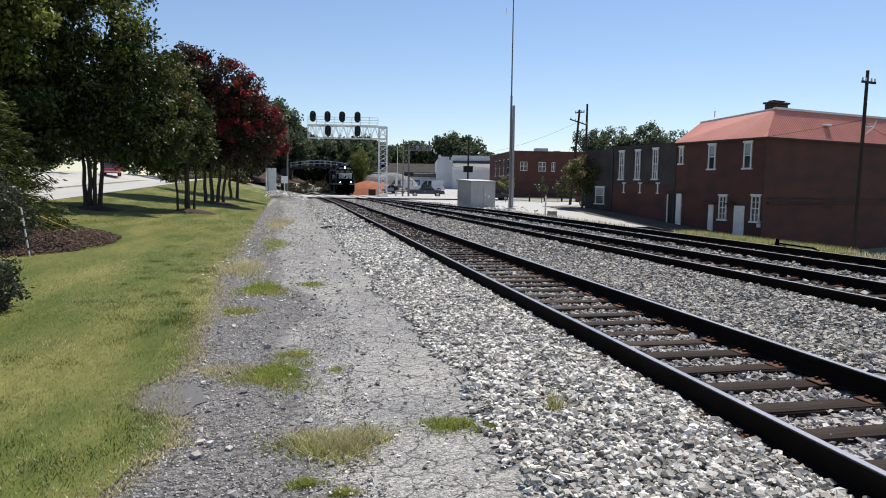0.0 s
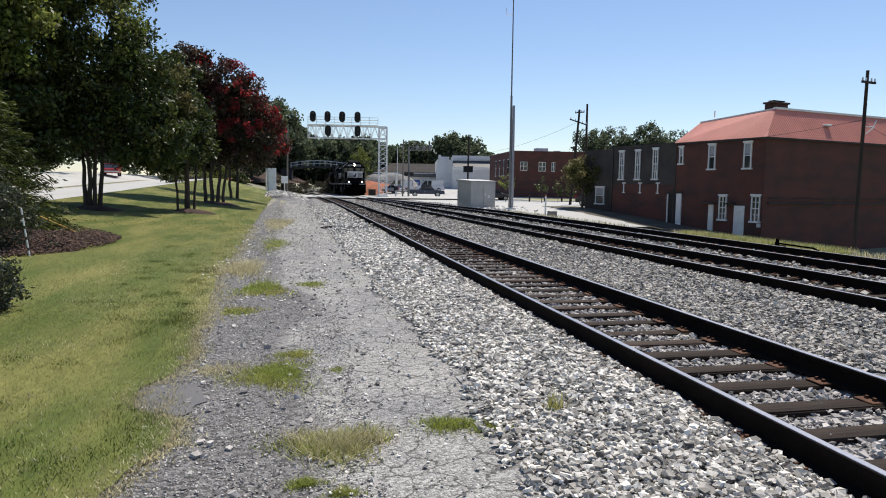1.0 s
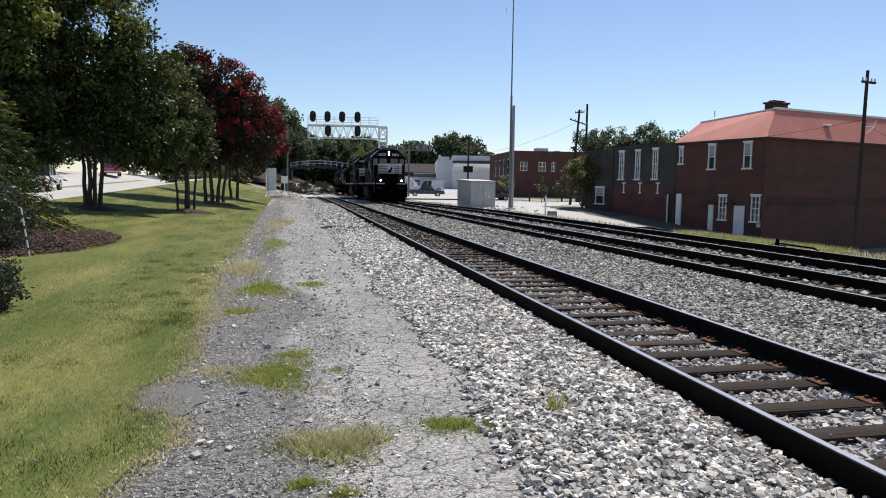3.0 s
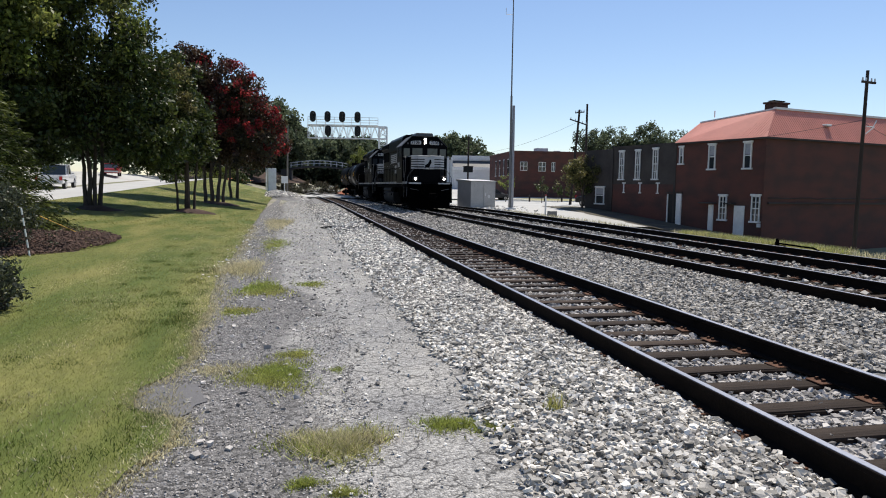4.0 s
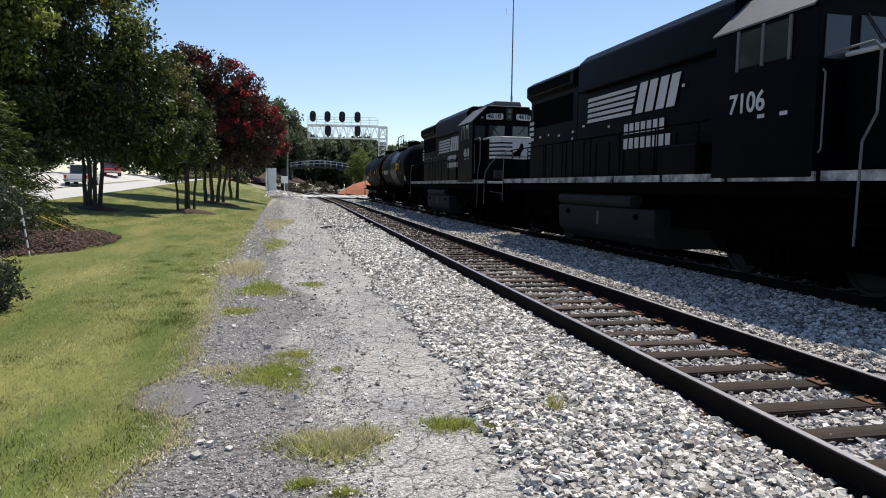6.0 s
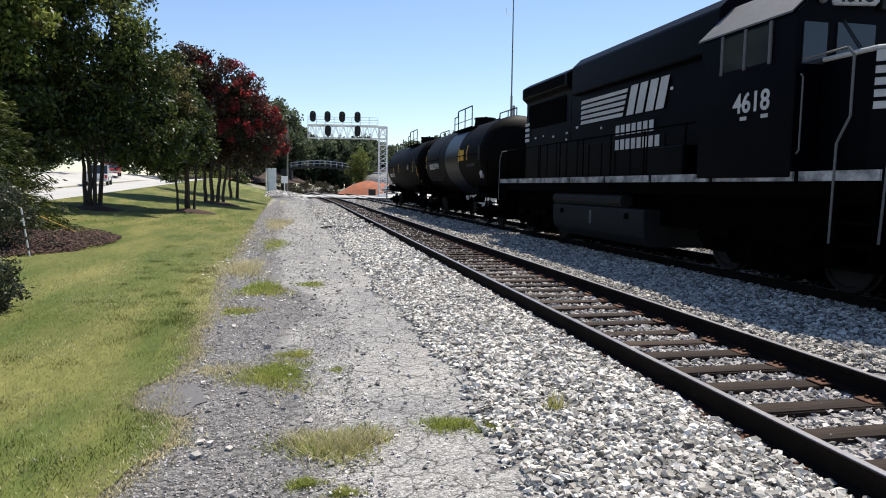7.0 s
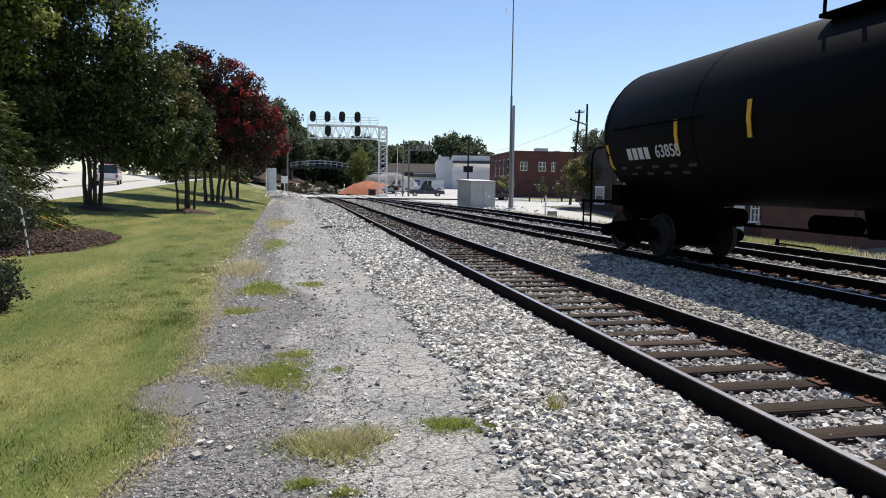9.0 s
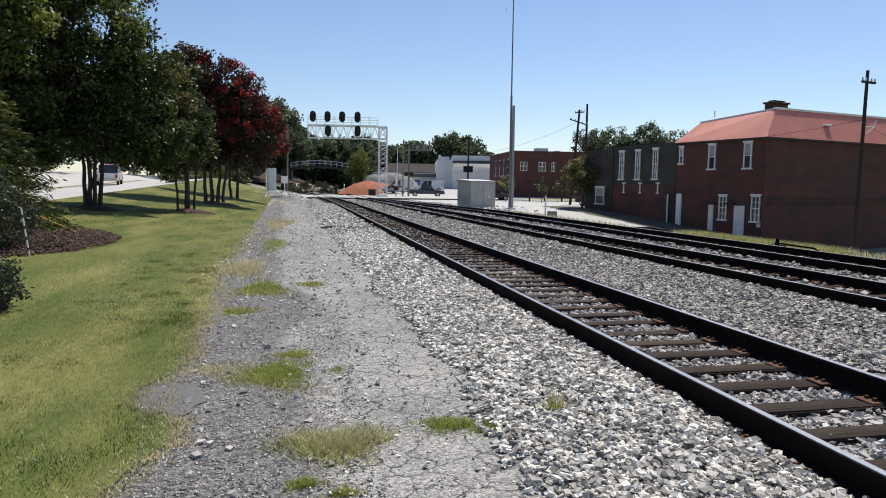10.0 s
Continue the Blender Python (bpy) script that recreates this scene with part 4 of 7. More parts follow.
bx = thing("relay_box", pose(10.6, 101.5, -0.1, 0, 0, 5), "small black relay box at the crossing", "relay box")
part("box", Bm().box(-0.5, 0.5, -0.3, 0.3, 0.1, 0.95, 0.03), M_BLACK, bx)
part("lid", Bm().box(-0.55, 0.55, -0.35, 0.35, 0.95, 1.02, 0.02), M_BLACK, bx)
part("foot", Bm().box(-0.35, 0.35, -0.2, 0.2, -0.2, 0.1), M_PALE, bx)
mp_ = thing("marker_post", pose(19.2, 51.2, -0.9), "slim white marker post among stones", "marker post")
part("post", Bm().box(-0.06, 0.06, -0.03, 0.03, -0.3, 1.75, 0.01), M_TRIM, mp_)
part("cap", Bm().box(-0.08, 0.08, -0.04, 0.04, 1.75, 1.85, 0.01), M_WORNRED, mp_)
bc = thing("cable_box", pose(19.7, 51.0, -0.75, 0, 0, 15), "small dark cable box on the ground", "cable box")
part("box", Bm().box(-0.35, 0.35, -0.2, 0.2, -0.2, 0.4, 0.03), M_DULL, bc)
# Yard dirt with the shade before the house wall mixed into its colour.
M_SHADEDIRT = mat("shade_dark_dirt", (0.075, 0.065, 0.052), 0.95, var=0.4, big=0.8, fine=10, bump=0.4, tint=(0.11, 0.10, 0.065))
M_VERGE = mat("thin_dry_turf", (0.27, 0.26, 0.11), 0.95, var=0.3, big=0.6, fine=9, bump=0.3, tint=(0.36, 0.32, 0.19))
crossing = part("road", sheet("road", steps((-8, 30, 1.5)), steps((84, 103, 1.2)), M_ROAD, zf=lambda x, y: -0.05 + 0.0 * x), M_ROAD)
tagged(crossing, "pale level-crossing road over the tracks", "road", kind="structure")
yard = part("yard", sheet("yard", steps((13.2, 80, 2)), steps((46, 84, 1.5), (84, 170, 4)), M_ROAD, lift=0.03), M_ROAD)
tagged(yard, "pale sunlit concrete yard and parking lot", "yard", kind="structure")
grassy = part("grass_strip", sheet("grass_strip", steps((23, 52, 1)), steps((81, 100, 2)), M_VERGE, lift=0.10), M_LAWN)
tagged(grassy, "narrow strip of grass before the brick building", "grass", kind="structure")
# Dark sheet painted where the house's shadow falls on the yard.
shaded_wall_strip = part("shaded_wall_strip", sheet("shaded_wall_strip", steps((0, 1, 0.1)), steps((38, 60, 1.0)), M_SHADEDIRT, lift=0.06, edge=lambda y: (30.23 - (y - 39.8) * 0.238 - 3.4 + 0.5 * noise.noise((y * 0.6, 1, 2)), 30.3 - (y - 39.8) * 0.238)), M_SHADEDIRT)
tagged(shaded_wall_strip, "dark dirt along the brick wall, house shade put into its colour", "dirt", kind="structure")
patch_ = part("asphalt_patch", sheet("asphalt_patch", steps((0, 1, 0.1)), steps((5.05, 5.85, 0.08)), M_PATCH, lift=0.0005, edge=lambda y: (-1.28 + 0.1 * abs(y - 5.4) + 0.05 * noise.noise((y * 5, 0, 1)), -0.72 - 0.25 * abs(y - 5.4) + 0.1 * noise.noise((y * 6, 3, 1)))), M_PATCH)
tagged(patch_, "smooth worn patch of old dark asphalt", "asphalt", kind="structure")
kerb = part("kerb", Bm().box(22, 52, 80.5, 80.75, -0.25, -0.10, 0.01), M_PALE)
tagged(kerb, "pale concrete kerb", "kerb", kind="structure")


for _i in range(7):
    bo = thing("bollard", pose(27.6 + _i * 2.1, 79.2 + 0.35 * (_i % 2), -0.2), "short dark timber post at the edge of the turf", "bollard", "bollards")
    part("post", Bm().box(-0.09, 0.09, -0.09, 0.09, -0.2, 0.75 + 0.1 * (_i % 3), 0.015), M_WOODPOLE, bo)
    part("cap", Bm().box(-0.11, 0.11, -0.11, 0.11, 0.75 + 0.1 * (_i % 3), 0.79 + 0.1 * (_i % 3), 0.01), M_WOODPOLE, bo)
hy = thing("hydrant", pose(21.8, 77.0, -0.2), "faded red fire hydrant by the lot", "hydrant")
part("barrel", Bm().revolve([(-0.1, 0.16), (0.05, 0.16), (0.06, 0.11), (0.55, 0.11), (0.56, 0.14), (0.62, 0.14), (0.72, 0.06), (0.78, 0.04)], "z", 12), M_WORNRED, hy)
part("nozzle", Bm().cyl((-0.2, 0, 0.42), (0.2, 0, 0.42), 0.05, 0.05, 8), M_WORNRED, hy)


# ---- vehicles ----
def paint(name, col, rough=0.3):
    return mat(name, col, rough, 0, var=0.06, big=1, fine=5, bump=0.0, spec=0.5, clear=0.5)


M_TYRE = mat("tyre_rubber", (0.02, 0.02, 0.02), 0.9, var=0.2, fine=30)
M_TAIL = mat("red_tail_lamp", (0.45, 0.02, 0.02), 0.3, var=0.05)
M_CHROME = mat("alloy_rim", (0.5, 0.5, 0.5), 0.3, 0.9, var=0.1)


def vehicle(m, label, cat, material, kind):
    """x forward; built from side profiles, wheels with rims, glass, lamps and bumpers."""
    ob = thing("car" if kind != "pickup" else "pickup_truck", m, label, cat, "vehicles")
    if kind == "pickup":
        L, W, r = 2.85, 0.95, 0.40
        body = [(-L, 0.45), (-L, 1.10), (-0.75, 1.10), (-0.75, 1.12), (1.15, 1.12), (L - 0.1, 1.02), (L, 0.85), (L, 0.45)]
        cabin = [(-0.8, 1.11), (-0.7, 1.85), (0.55, 1.88), (1.25, 1.11)]
    elif kind == "van":
        L, W, r = 2.6, 0.98, 0.37
        body = [(-L, 0.4), (-L, 1.15), (1.5, 1.15), (L - 0.1, 1.0), (L, 0.8), (L, 0.4)]
        cabin = [(-L + 0.05, 1.14), (-L + 0.1, 2.05), (0.9, 2.08), (1.7, 1.14)]
    else:
        L, W, r = 2.25, 0.9, 0.33
        body = [(-L, 0.35), (-L, 0.85), (-1.7, 0.95), (1.0, 0.92), (L - 0.1, 0.75), (L, 0.55), (L, 0.35)]
        cabin = [(-1.75, 0.94), (-1.0, 1.42), (0.2, 1.45), (1.05, 0.92)]
    part("body", Bm().prism(body, -W, W, "y", 0.05), material, ob)
    inner = Bm().prism([(x * 0.98, z) for x, z in cabin], -W * 0.86, W * 0.86, "y", 0.04)
    part("glass", inner, M_GLASS, ob, "dark tinted windows")
    zt = max(z for _, z in cabin)
    top = [p for p in cabin if p[1] > zt - 0.05]
    part("roof", Bm().box(top[0][0] - 0.02, top[-1][0] + 0.02, -W * 0.84, W * 0.84, zt - 0.03, zt + 0.03, 0.02), material, ob)
    mid = -0.1 if kind != "van" else 0.4
    for s in (-1, 1):
        for (a, b) in ((cabin[0], cabin[1]), (cabin[3], cabin[2]), ((mid, cabin[0][1]), (mid, zt))):
            part("pillar", Bm().hull([(x + dx, s * W * 0.86 + dy, z) for (x, z) in (a, b) for dx in (-0.05, 0.05) for dy in (-0.03, 0.03)]), material, ob)
        if kind == "van":
            part("side_panel", Bm().box(-L + 0.2, -0.3, *sorted((s * W * 0.85, s * W * 0.90)), 1.14, zt - 0.05), material, ob)
        part("door_handle", Bm().box(-0.3, -0.14, *sorted((s * W, s * (W + 0.03))), 0.86, 0.90), M_CHROME, ob)
        part("wing_mirror", Bm().box(0.75, 0.92, *sorted((s * (W - 0.02), s * (W + 0.16))), cabin[0][1] + 0.02, cabin[0][1] + 0.16, 0.02), material, ob)
    for x in (-L * 0.62, L * 0.62):
        for s in (-1, 1):
            w = part("wheel", Bm().revolve([(s * (W - 0.2), 0.1), (s * (W - 0.2), r), (s * (W + 0.02), r), (s * (W + 0.02), 0.1)], "y", 18, (x, 0, r)), M_TYRE, ob)
            part("rim", Bm().revolve([(s * (W + 0.0), 0.04), (s * (W + 0.0), r * 0.66), (s * (W + 0.03), r * 0.6), (s * (W + 0.03), 0.04)], "y", 14, (x, 0, r)), M_CHROME, w)
    for s in (-1, 1):
        part("tail_lamp", Bm().box(-L - 0.02, -L + 0.05, s * W * 0.86 - 0.1, s * W * 0.86 + 0.1, 0.72, 1.02), M_TAIL, ob)
        part("head_lamp", Bm().box(L - 0.06, L + 0.02, s * W * 0.75 - 0.15, s * W * 0.75 + 0.15, 0.62, 0.78), M_CHROME, ob)
    part("bumper", Bm().box(-L - 0.12, -L, -W * 0.95, W * 0.95, 0.42, 0.62, 0.03), M_CHROME, ob)
    part("bumper", Bm().box(L, L + 0.08, -W * 0.95, W * 0.95, 0.38, 0.58, 0.03), M_CHROME, ob)
    if kind == "pickup":
        part("bed_floor", Bm().box(-L + 0.08, -0.85, -W + 0.08, W - 0.08, 1.10, 1.115), M_BLACK, ob)
    return ob


vehicle(pose(19.4, 104.6, gz(19.4, 104.6) + 0.03, 0, 0, -8), "dark blue pickup truck parked in the lot", "pickup truck", paint("navy_paint", (0.012, 0.022, 0.060)), "pickup")
vehicle(pose(17.6, 122.0, gz(17.6, 122.0), 0, 0, 172), "white panel van parked in the lot", "van", paint("white_van_paint", (0.7, 0.7, 0.7)), "van")
vehicle(pose(23.4, 123.0, gz(23.4, 123.0), 0, 0, 176), "white van parked behind the truck", "van", paint("white_van_paint", (0.62, 0.64, 0.68)), "van")
vehicle(pose(15.9, 116.0, gz(15.9, 116.0), 0, 0, 120), "silver car parked by the crossing", "car", paint("silver_paint", (0.42, 0.43, 0.44)), "sedan")
vehicle(pose(28.3, 60.8, gz(28.3, 60.8) + 0.03, 0, 0, -60), "dark car parked under the tree", "car", paint("black_paint", (0.012, 0.012, 0.014)), "sedan")
vehicle(pose(24.3, 84.0, -0.21, 0, 0, 5), "dark car parked before the brick building", "car", paint("grey_paint", (0.03, 0.03, 0.035)), "sedan")
vehicle(pose(-22.0, 88.0, gz(-22.0, 88.0), 0, 0, 100), "red car on the street", "car", paint("red_paint", (0.42, 0.015, 0.02)), "sedan")
white_truck = vehicle(pose(-17.5, 68.7, gz(-17.5, 68.7)), "white pickup truck driving off along the street", "pickup truck", paint("white_truck_paint", (0.72, 0.72, 0.72)), "pickup")


# ---- the train ----

def letters(name, text, size, material, parent, m, bold=0.0, extrude=0.004):
    cu = bpy.data.curves.new(name, "FONT")
    cu.body, cu.size, cu.extrude, cu.offset = text, size, extrude, bold
    cu.align_x, cu.align_y = "CENTER", "CENTER"
    tmp = bpy.data.objects.new(name, cu)
    scene.collection.objects.link(tmp)
    bpy.context.view_layer.update()
    me = bpy.data.meshes.new_from_object(tmp.evaluated_get(bpy.context.evaluated_depsgraph_get()))
    bpy.data.objects.remove(tmp)
    me.materials.clear()
    ob = part(name, me, material, parent)
    ob.matrix_basis = m
    return ob


def wheelset_mesh(r):
    b = Bm().cyl((0, -1.0, 0), (0, 1.0, 0), 0.085, seg=10)
    for s in (-1, 1):
        prof = [(s * 0.69, 0.09), (s * 0.69, r + 0.028), (s * 0.715, r + 0.028), (s * 0.725, r), (s * 0.82, r - 0.006), (s * 0.82, r - 0.07), (s * 0.785, r - 0.09), (s * 0.785, 0.2), (s * 0.85, 0.14), (s * 0.85, 0.085)]
        b.revolve(prof, "y", 24)
    me = bpy.data.meshes.new("wheelset")
    b.b.to_mesh(me)
    me.materials.append(M_STEEL)
    return me


W_LOCO, W_CAR = wheelset_mesh(0.508), wheelset_mesh(0.457)
SPINNERS = []       # (wheelset, x, radius) to be rolled


def truck(parent, cx, base, r, mesh, heavy):
    """A two-axle bogie: side frames, bolster, boxes, springs; the wheelsets roll."""
    fr = Bm()
    for s in (-1, 1):
        y0, y1 = sorted((s * 0.95, s * 1.10))
        if heavy:
            fr.prism([(cx - base / 2 - 0.6, 0.62), (cx - base / 2 - 0.3, 0.36), (cx - base / 2 + 0.3, 0.36), (cx - 0.9, 0.20), (cx + 0.9, 0.20), (cx + base / 2 - 0.3, 0.36), (cx + base / 2 + 0.3, 0.36),
                      (cx + base / 2 + 0.6, 0.62), (cx + base / 2 + 0.5, 0.82), (cx - base / 2 - 0.5, 0.82)], y0, y1, "y", 0.02)
        else:
            fr.prism([(cx - base / 2 - 0.22, 0.40), (cx - base / 2 + 0.2, 0.40), (cx - 0.35, 0.22), (cx + 0.35, 0.22), (cx + base / 2 - 0.2, 0.40), (cx + base / 2 + 0.22, 0.40),
                      (cx + base / 2 + 0.22, 0.60), (cx + 0.4, 0.72), (cx - 0.4, 0.72), (cx - base / 2 - 0.22, 0.60)], y0, y1, "y", 0.02)
        for dx in (-base / 2, base / 2):
            fr.cyl((cx + dx, s * 1.08, r), (cx + dx, s * 1.24, r), 0.15, 0.12, 12)
        for dx in (-0.25, 0, 0.25):
            fr.cyl((cx + dx, s * 1.16, 0.34), (cx + dx, s * 1.16, 0.62), 0.09, 0.09, 8)
        if heavy:
            for dx in (-0.75, 0.75):
                fr.cyl((cx + dx, s * 1.18, 0.72), (cx + dx * 1.5, s * 1.18, 0.72), 0.11, 0.11, 10)
    fr.box(cx - 0.25, cx + 0.25, -1.0, 1.0, 0.45, 0.75, 0.02)
    fr.box(cx - base / 2 - 0.1, cx + base / 2 + 0.1, -0.55, 0.55, 0.14 if heavy else 0.25, 0.95 if heavy else 0.7)
    part("bogie_frame", fr, M_UNDER, parent, "grimy cast steel truck frame")
    for dx in (-base / 2, base / 2):
        w = part("wheelset", mesh, M_STEEL, parent, "worn steel wheels on an axle")
        w.matrix_basis = pose(cx + dx, 0, r)
        SPINNERS.append((w, cx + dx, r))


M_WORNWHITE = mat("chipped_white_paint", (0.42, 0.42, 0.42), 0.7, 0, var=0.35, big=3.5, fine=18, bump=0.1, tint=(0.10, 0.10, 0.10))
# Cleaner, glossier tank paint with a bluish sheen put into its base colour.
M_BLUEBAND = mat("blue_sheen_tank_paint", (0.002, 0.003, 0.010), 0.4, 0, var=0.2, big=0.8, fine=5, bump=0.02, spec=0.18)
M_RAILGREY = mat("worn_grey_handrail", (0.13, 0.13, 0.13), 0.6, 0.2, var=0.2)


def grab(parent, pts, r=0.018, material=None, name="handrail", label=""):
    return part(name, Bm().tube(pts, r, 6), material or M_WHITE, parent, label)


def locomotive(number, label, lit, cab_mark=-0.95):
    """x forward from the headlight, y to its left, z above the rail."""
    ob = thing("locomotive", pose(0, 0, 0), label, "locomotive", "freight train")
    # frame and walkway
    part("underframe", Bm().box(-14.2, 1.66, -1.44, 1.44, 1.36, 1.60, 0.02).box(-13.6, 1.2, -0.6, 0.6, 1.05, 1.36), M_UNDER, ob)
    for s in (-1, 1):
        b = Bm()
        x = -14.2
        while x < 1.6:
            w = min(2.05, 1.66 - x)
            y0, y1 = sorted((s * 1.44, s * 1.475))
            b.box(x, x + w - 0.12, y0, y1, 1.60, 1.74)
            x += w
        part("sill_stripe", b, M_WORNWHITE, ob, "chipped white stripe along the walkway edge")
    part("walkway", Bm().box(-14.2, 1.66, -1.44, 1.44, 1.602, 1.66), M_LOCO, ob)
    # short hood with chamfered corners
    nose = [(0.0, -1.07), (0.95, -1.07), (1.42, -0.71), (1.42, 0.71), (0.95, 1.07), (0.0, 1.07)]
    part("nose", Bm().prism(nose, 1.66, 3.33, "z", 0.03), M_LOCO, ob)
    part("nose_cap", Bm().prism([(a * 1.01, c * 1.01) for a, c in nose], 3.33, 3.40, "z", 0.02), M_WHITE, ob, "white painted top edge of the nose")
    # white bands on the nose: the middle emblem stays dark
    bands = Bm()
    for k in range(5):
        z0 = 2.56 + k * 0.155
        h = 0.098 if k < 4 else 0.15
        bands.box(1.421, 1.432, -0.71, 0.71, z0, z0 + h)
        for s in (-1, 1):
            pts = []
            for xx, yy in ((0.96, s * 1.073), (1.42, s * 0.72)):
                nx, ny = 0.609 * 0.008, s * 0.793 * 0.008
                for q in (0, 1):
                    for zz in (z0, z0 + h):
                        pts.append((xx + nx * q, yy + ny * q, zz))
            bands.hull(pts)
    part("nose_stripes", bands, M_WHITE, ob, "white horizontal bands")
    emb = Bm().box(1.433, 1.440, -0.30, 0.34, 2.54, 3.2)
    part("emblem_field", emb, M_WHITE, ob)
    part("emblem", Bm().prism([(-0.28, 2.58), (-0.10, 2.66), (0.02, 2.56), (0.05, 2.78), (0.16, 2.95), (0.12, 3.12), (0.04, 3.16), (-0.02, 3.0), (-0.12, 2.86), (-0.26, 2.80)], 1.441, 1.447, "x"), M_LOCO, ob, "dark plain emblem shape")
    # cab
    sec = [(-1.50, 1.66), (1.50, 1.66), (1.50, 4.04), (0.86, 4.65), (-0.86, 4.65), (-1.50, 4.04)]
    part("cab", Bm().prism(sec, -2.35, -0.02, "x", 0.02), M_LOCO, ob)
    for s in (-1, 1):
        a, c = (s * 1.53, 4.04), (s * 0.87, 4.68)
        part("cab_roof_slope", Bm().hull([(x, y, z + q) for x in (-2.42, -0.10) for (y, z) in (a, c) for q in (0, 0.03)]), M_GREYROOF, ob, "grey roof slope of the cab")
    part("cab_roof", Bm().box(-2.4, 0.06, -0.86, 0.86, 4.652, 4.71, 0.02), M_LOCO, ob)
    part("roof_unit", Bm().hull([(x, y * k, z) for x in (-1.9, -0.2) for y in (-0.62, 0.62) for z, k in ((4.71, 1.0), (4.93, 0.86))], 0.02), M_GREYROOF, ob, "grey air conditioner box on the cab roof")
    # front of the cab: windshields, number boards, lamps
    for s in (-1, 1):
        part("windshield", Bm().box(-0.03, 0.0, s * 0.5 - 0.33, s * 0.5 + 0.33, 3.46, 3.92, 0.0), M_GLASS, ob)
        part("windshield", Bm().box(-0.03, 0.0, s * 1.2 - 0.2, s * 1.2 + 0.2, 3.3, 3.9, 0.0), M_GLASS, ob)
        board = part("number_board", Bm().box(-0.02, 0.05, -0.36, 0.36, -0.125, 0.125, 0.05), M_WHITE, ob, "pale number board with black figures")
        board.matrix_basis = pose(0.02, s * 0.62, 4.28, 0, -8, s * 14)
        letters("figures", number, 0.27, M_BLACK, board, pose(0.052, 0, 0, 90, 0, 90), 0.006)
        side_n = letters("side_number", number, 0.44, M_WHITE, ob, pose(cab_mark, s * 1.503, 2.84, 90, 0, 0 if s < 0 else 180), 0.008)
        # side windows
        for wx in (-1.45, -0.85):
            part("cab_window", Bm().box(wx - 0.26, wx + 0.26, *sorted((s * 1.48, s * 1.505)), 3.42, 3.98), M_GLASS, ob)
        for wx in (-1.74, -1.15, -0.56):
            part("window_post", Bm().box(wx - 0.03, wx + 0.03, *sorted((s * 1.49, s * 1.525)), 3.38, 4.02), M_GREYROOF, ob)
        for wx in (-1.2, -0.7):
            part("stencil_bar", Bm().box(wx, wx + 0.16, *sorted((s * 1.5, s * 1.504)), 2.58, 2.64), M_WHITE, ob)
    lamp = part("headlight", Bm().box(-0.02, 0.07, -0.14, 0.14, 4.14, 4.64, 0.02), M_BLACK, ob, "twin headlight housing")
    for z in (4.28, 4.49):
        part("lamp", Bm().cyl((0.06, 0, z), (0.09, 0, z), 0.072, 0.072, 14), M_LAMP if lit else M_GLASS, lamp, "glowing headlight" if lit else "unlit headlight")
    for s in (-1, 1):
        d = part("ditch_light", Bm().box(1.55, 1.72, s * 0.92 - 0.15, s * 0.92 + 0.19, 1.76, 2.10, 0.03).cyl((1.71, s * 0.92, 1.93), (1.74, s * 0.92, 1.93), 0.15, 0.15, 14), M_BLACK, ob)
        part("lamp", Bm().cyl((1.73, s * 0.92, 1.93), (1.755, s * 0.92, 1.93), 0.072, 0.072, 14), M_LAMP if lit else M_GLASS, d, "glowing ditch light" if lit else "unlit ditch light")
    part("anticlimber", Bm().box(1.60, 1.86, -0.62, 0.62, 1.36, 1.44, 0.01).box(1.60, 1.86, -0.62, 0.62, 1.48, 1.56, 0.01), M_UNDER, ob, "ribbed steel shelf over the coupler")
    for s in (-1, 1):
        part("cut_lever", Bm().tube([(1.68, s * 1.25, 1.30), (1.74, s * 1.0, 1.26), (1.78, s * 0.72, 1.20)], 0.014), M_RAILGREY, ob, "worn uncoupling lever")
    for s in (-1, 1):
        part("wiper", Bm().tube([(0.02, s * 0.75, 3.95), (0.025, s * 0.42, 3.58)], 0.012, 4), M_BLACK, ob)
        part("marker_lamp", Bm().cyl((-0.01, s * 1.12, 4.22), (0.04, s * 1.12, 4.22), 0.06, 0.05, 10), M_GREYROOF, ob)
        part("cab_grab", Bm().tube([(0.01, s * 1.42, 2.0), (0.06, s * 1.42, 2.05), (0.06, s * 1.42, 3.1), (0.01, s * 1.42, 3.15)], 0.014), M_RAILGREY, ob)
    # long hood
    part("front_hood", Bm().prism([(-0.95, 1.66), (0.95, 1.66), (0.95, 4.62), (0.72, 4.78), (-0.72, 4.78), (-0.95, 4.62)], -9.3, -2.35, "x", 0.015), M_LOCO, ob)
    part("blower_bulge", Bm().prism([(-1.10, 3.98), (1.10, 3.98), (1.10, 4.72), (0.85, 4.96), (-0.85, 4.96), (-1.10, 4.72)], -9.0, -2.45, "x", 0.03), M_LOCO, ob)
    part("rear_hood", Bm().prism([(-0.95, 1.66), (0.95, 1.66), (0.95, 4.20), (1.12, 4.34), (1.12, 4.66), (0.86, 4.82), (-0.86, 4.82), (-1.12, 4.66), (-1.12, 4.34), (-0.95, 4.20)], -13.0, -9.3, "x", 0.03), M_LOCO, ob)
    for s in (-1, 1):
        for k in range(6):
            part("radiator_slat", Bm().box(-12.8, -9.5, *sorted((s * 1.12, s * 1.135)), 4.37 + k * 0.048, 4.395 + k * 0.048), M_UNDER, ob)
    for k, fx in enumerate((-10.1, -11.2, -12.3)):
        part("radiator_fan", Bm().cyl((fx, 0, 4.80), (fx, 0, 4.95), 0.48, 0.46, 16), M_UNDER, ob)
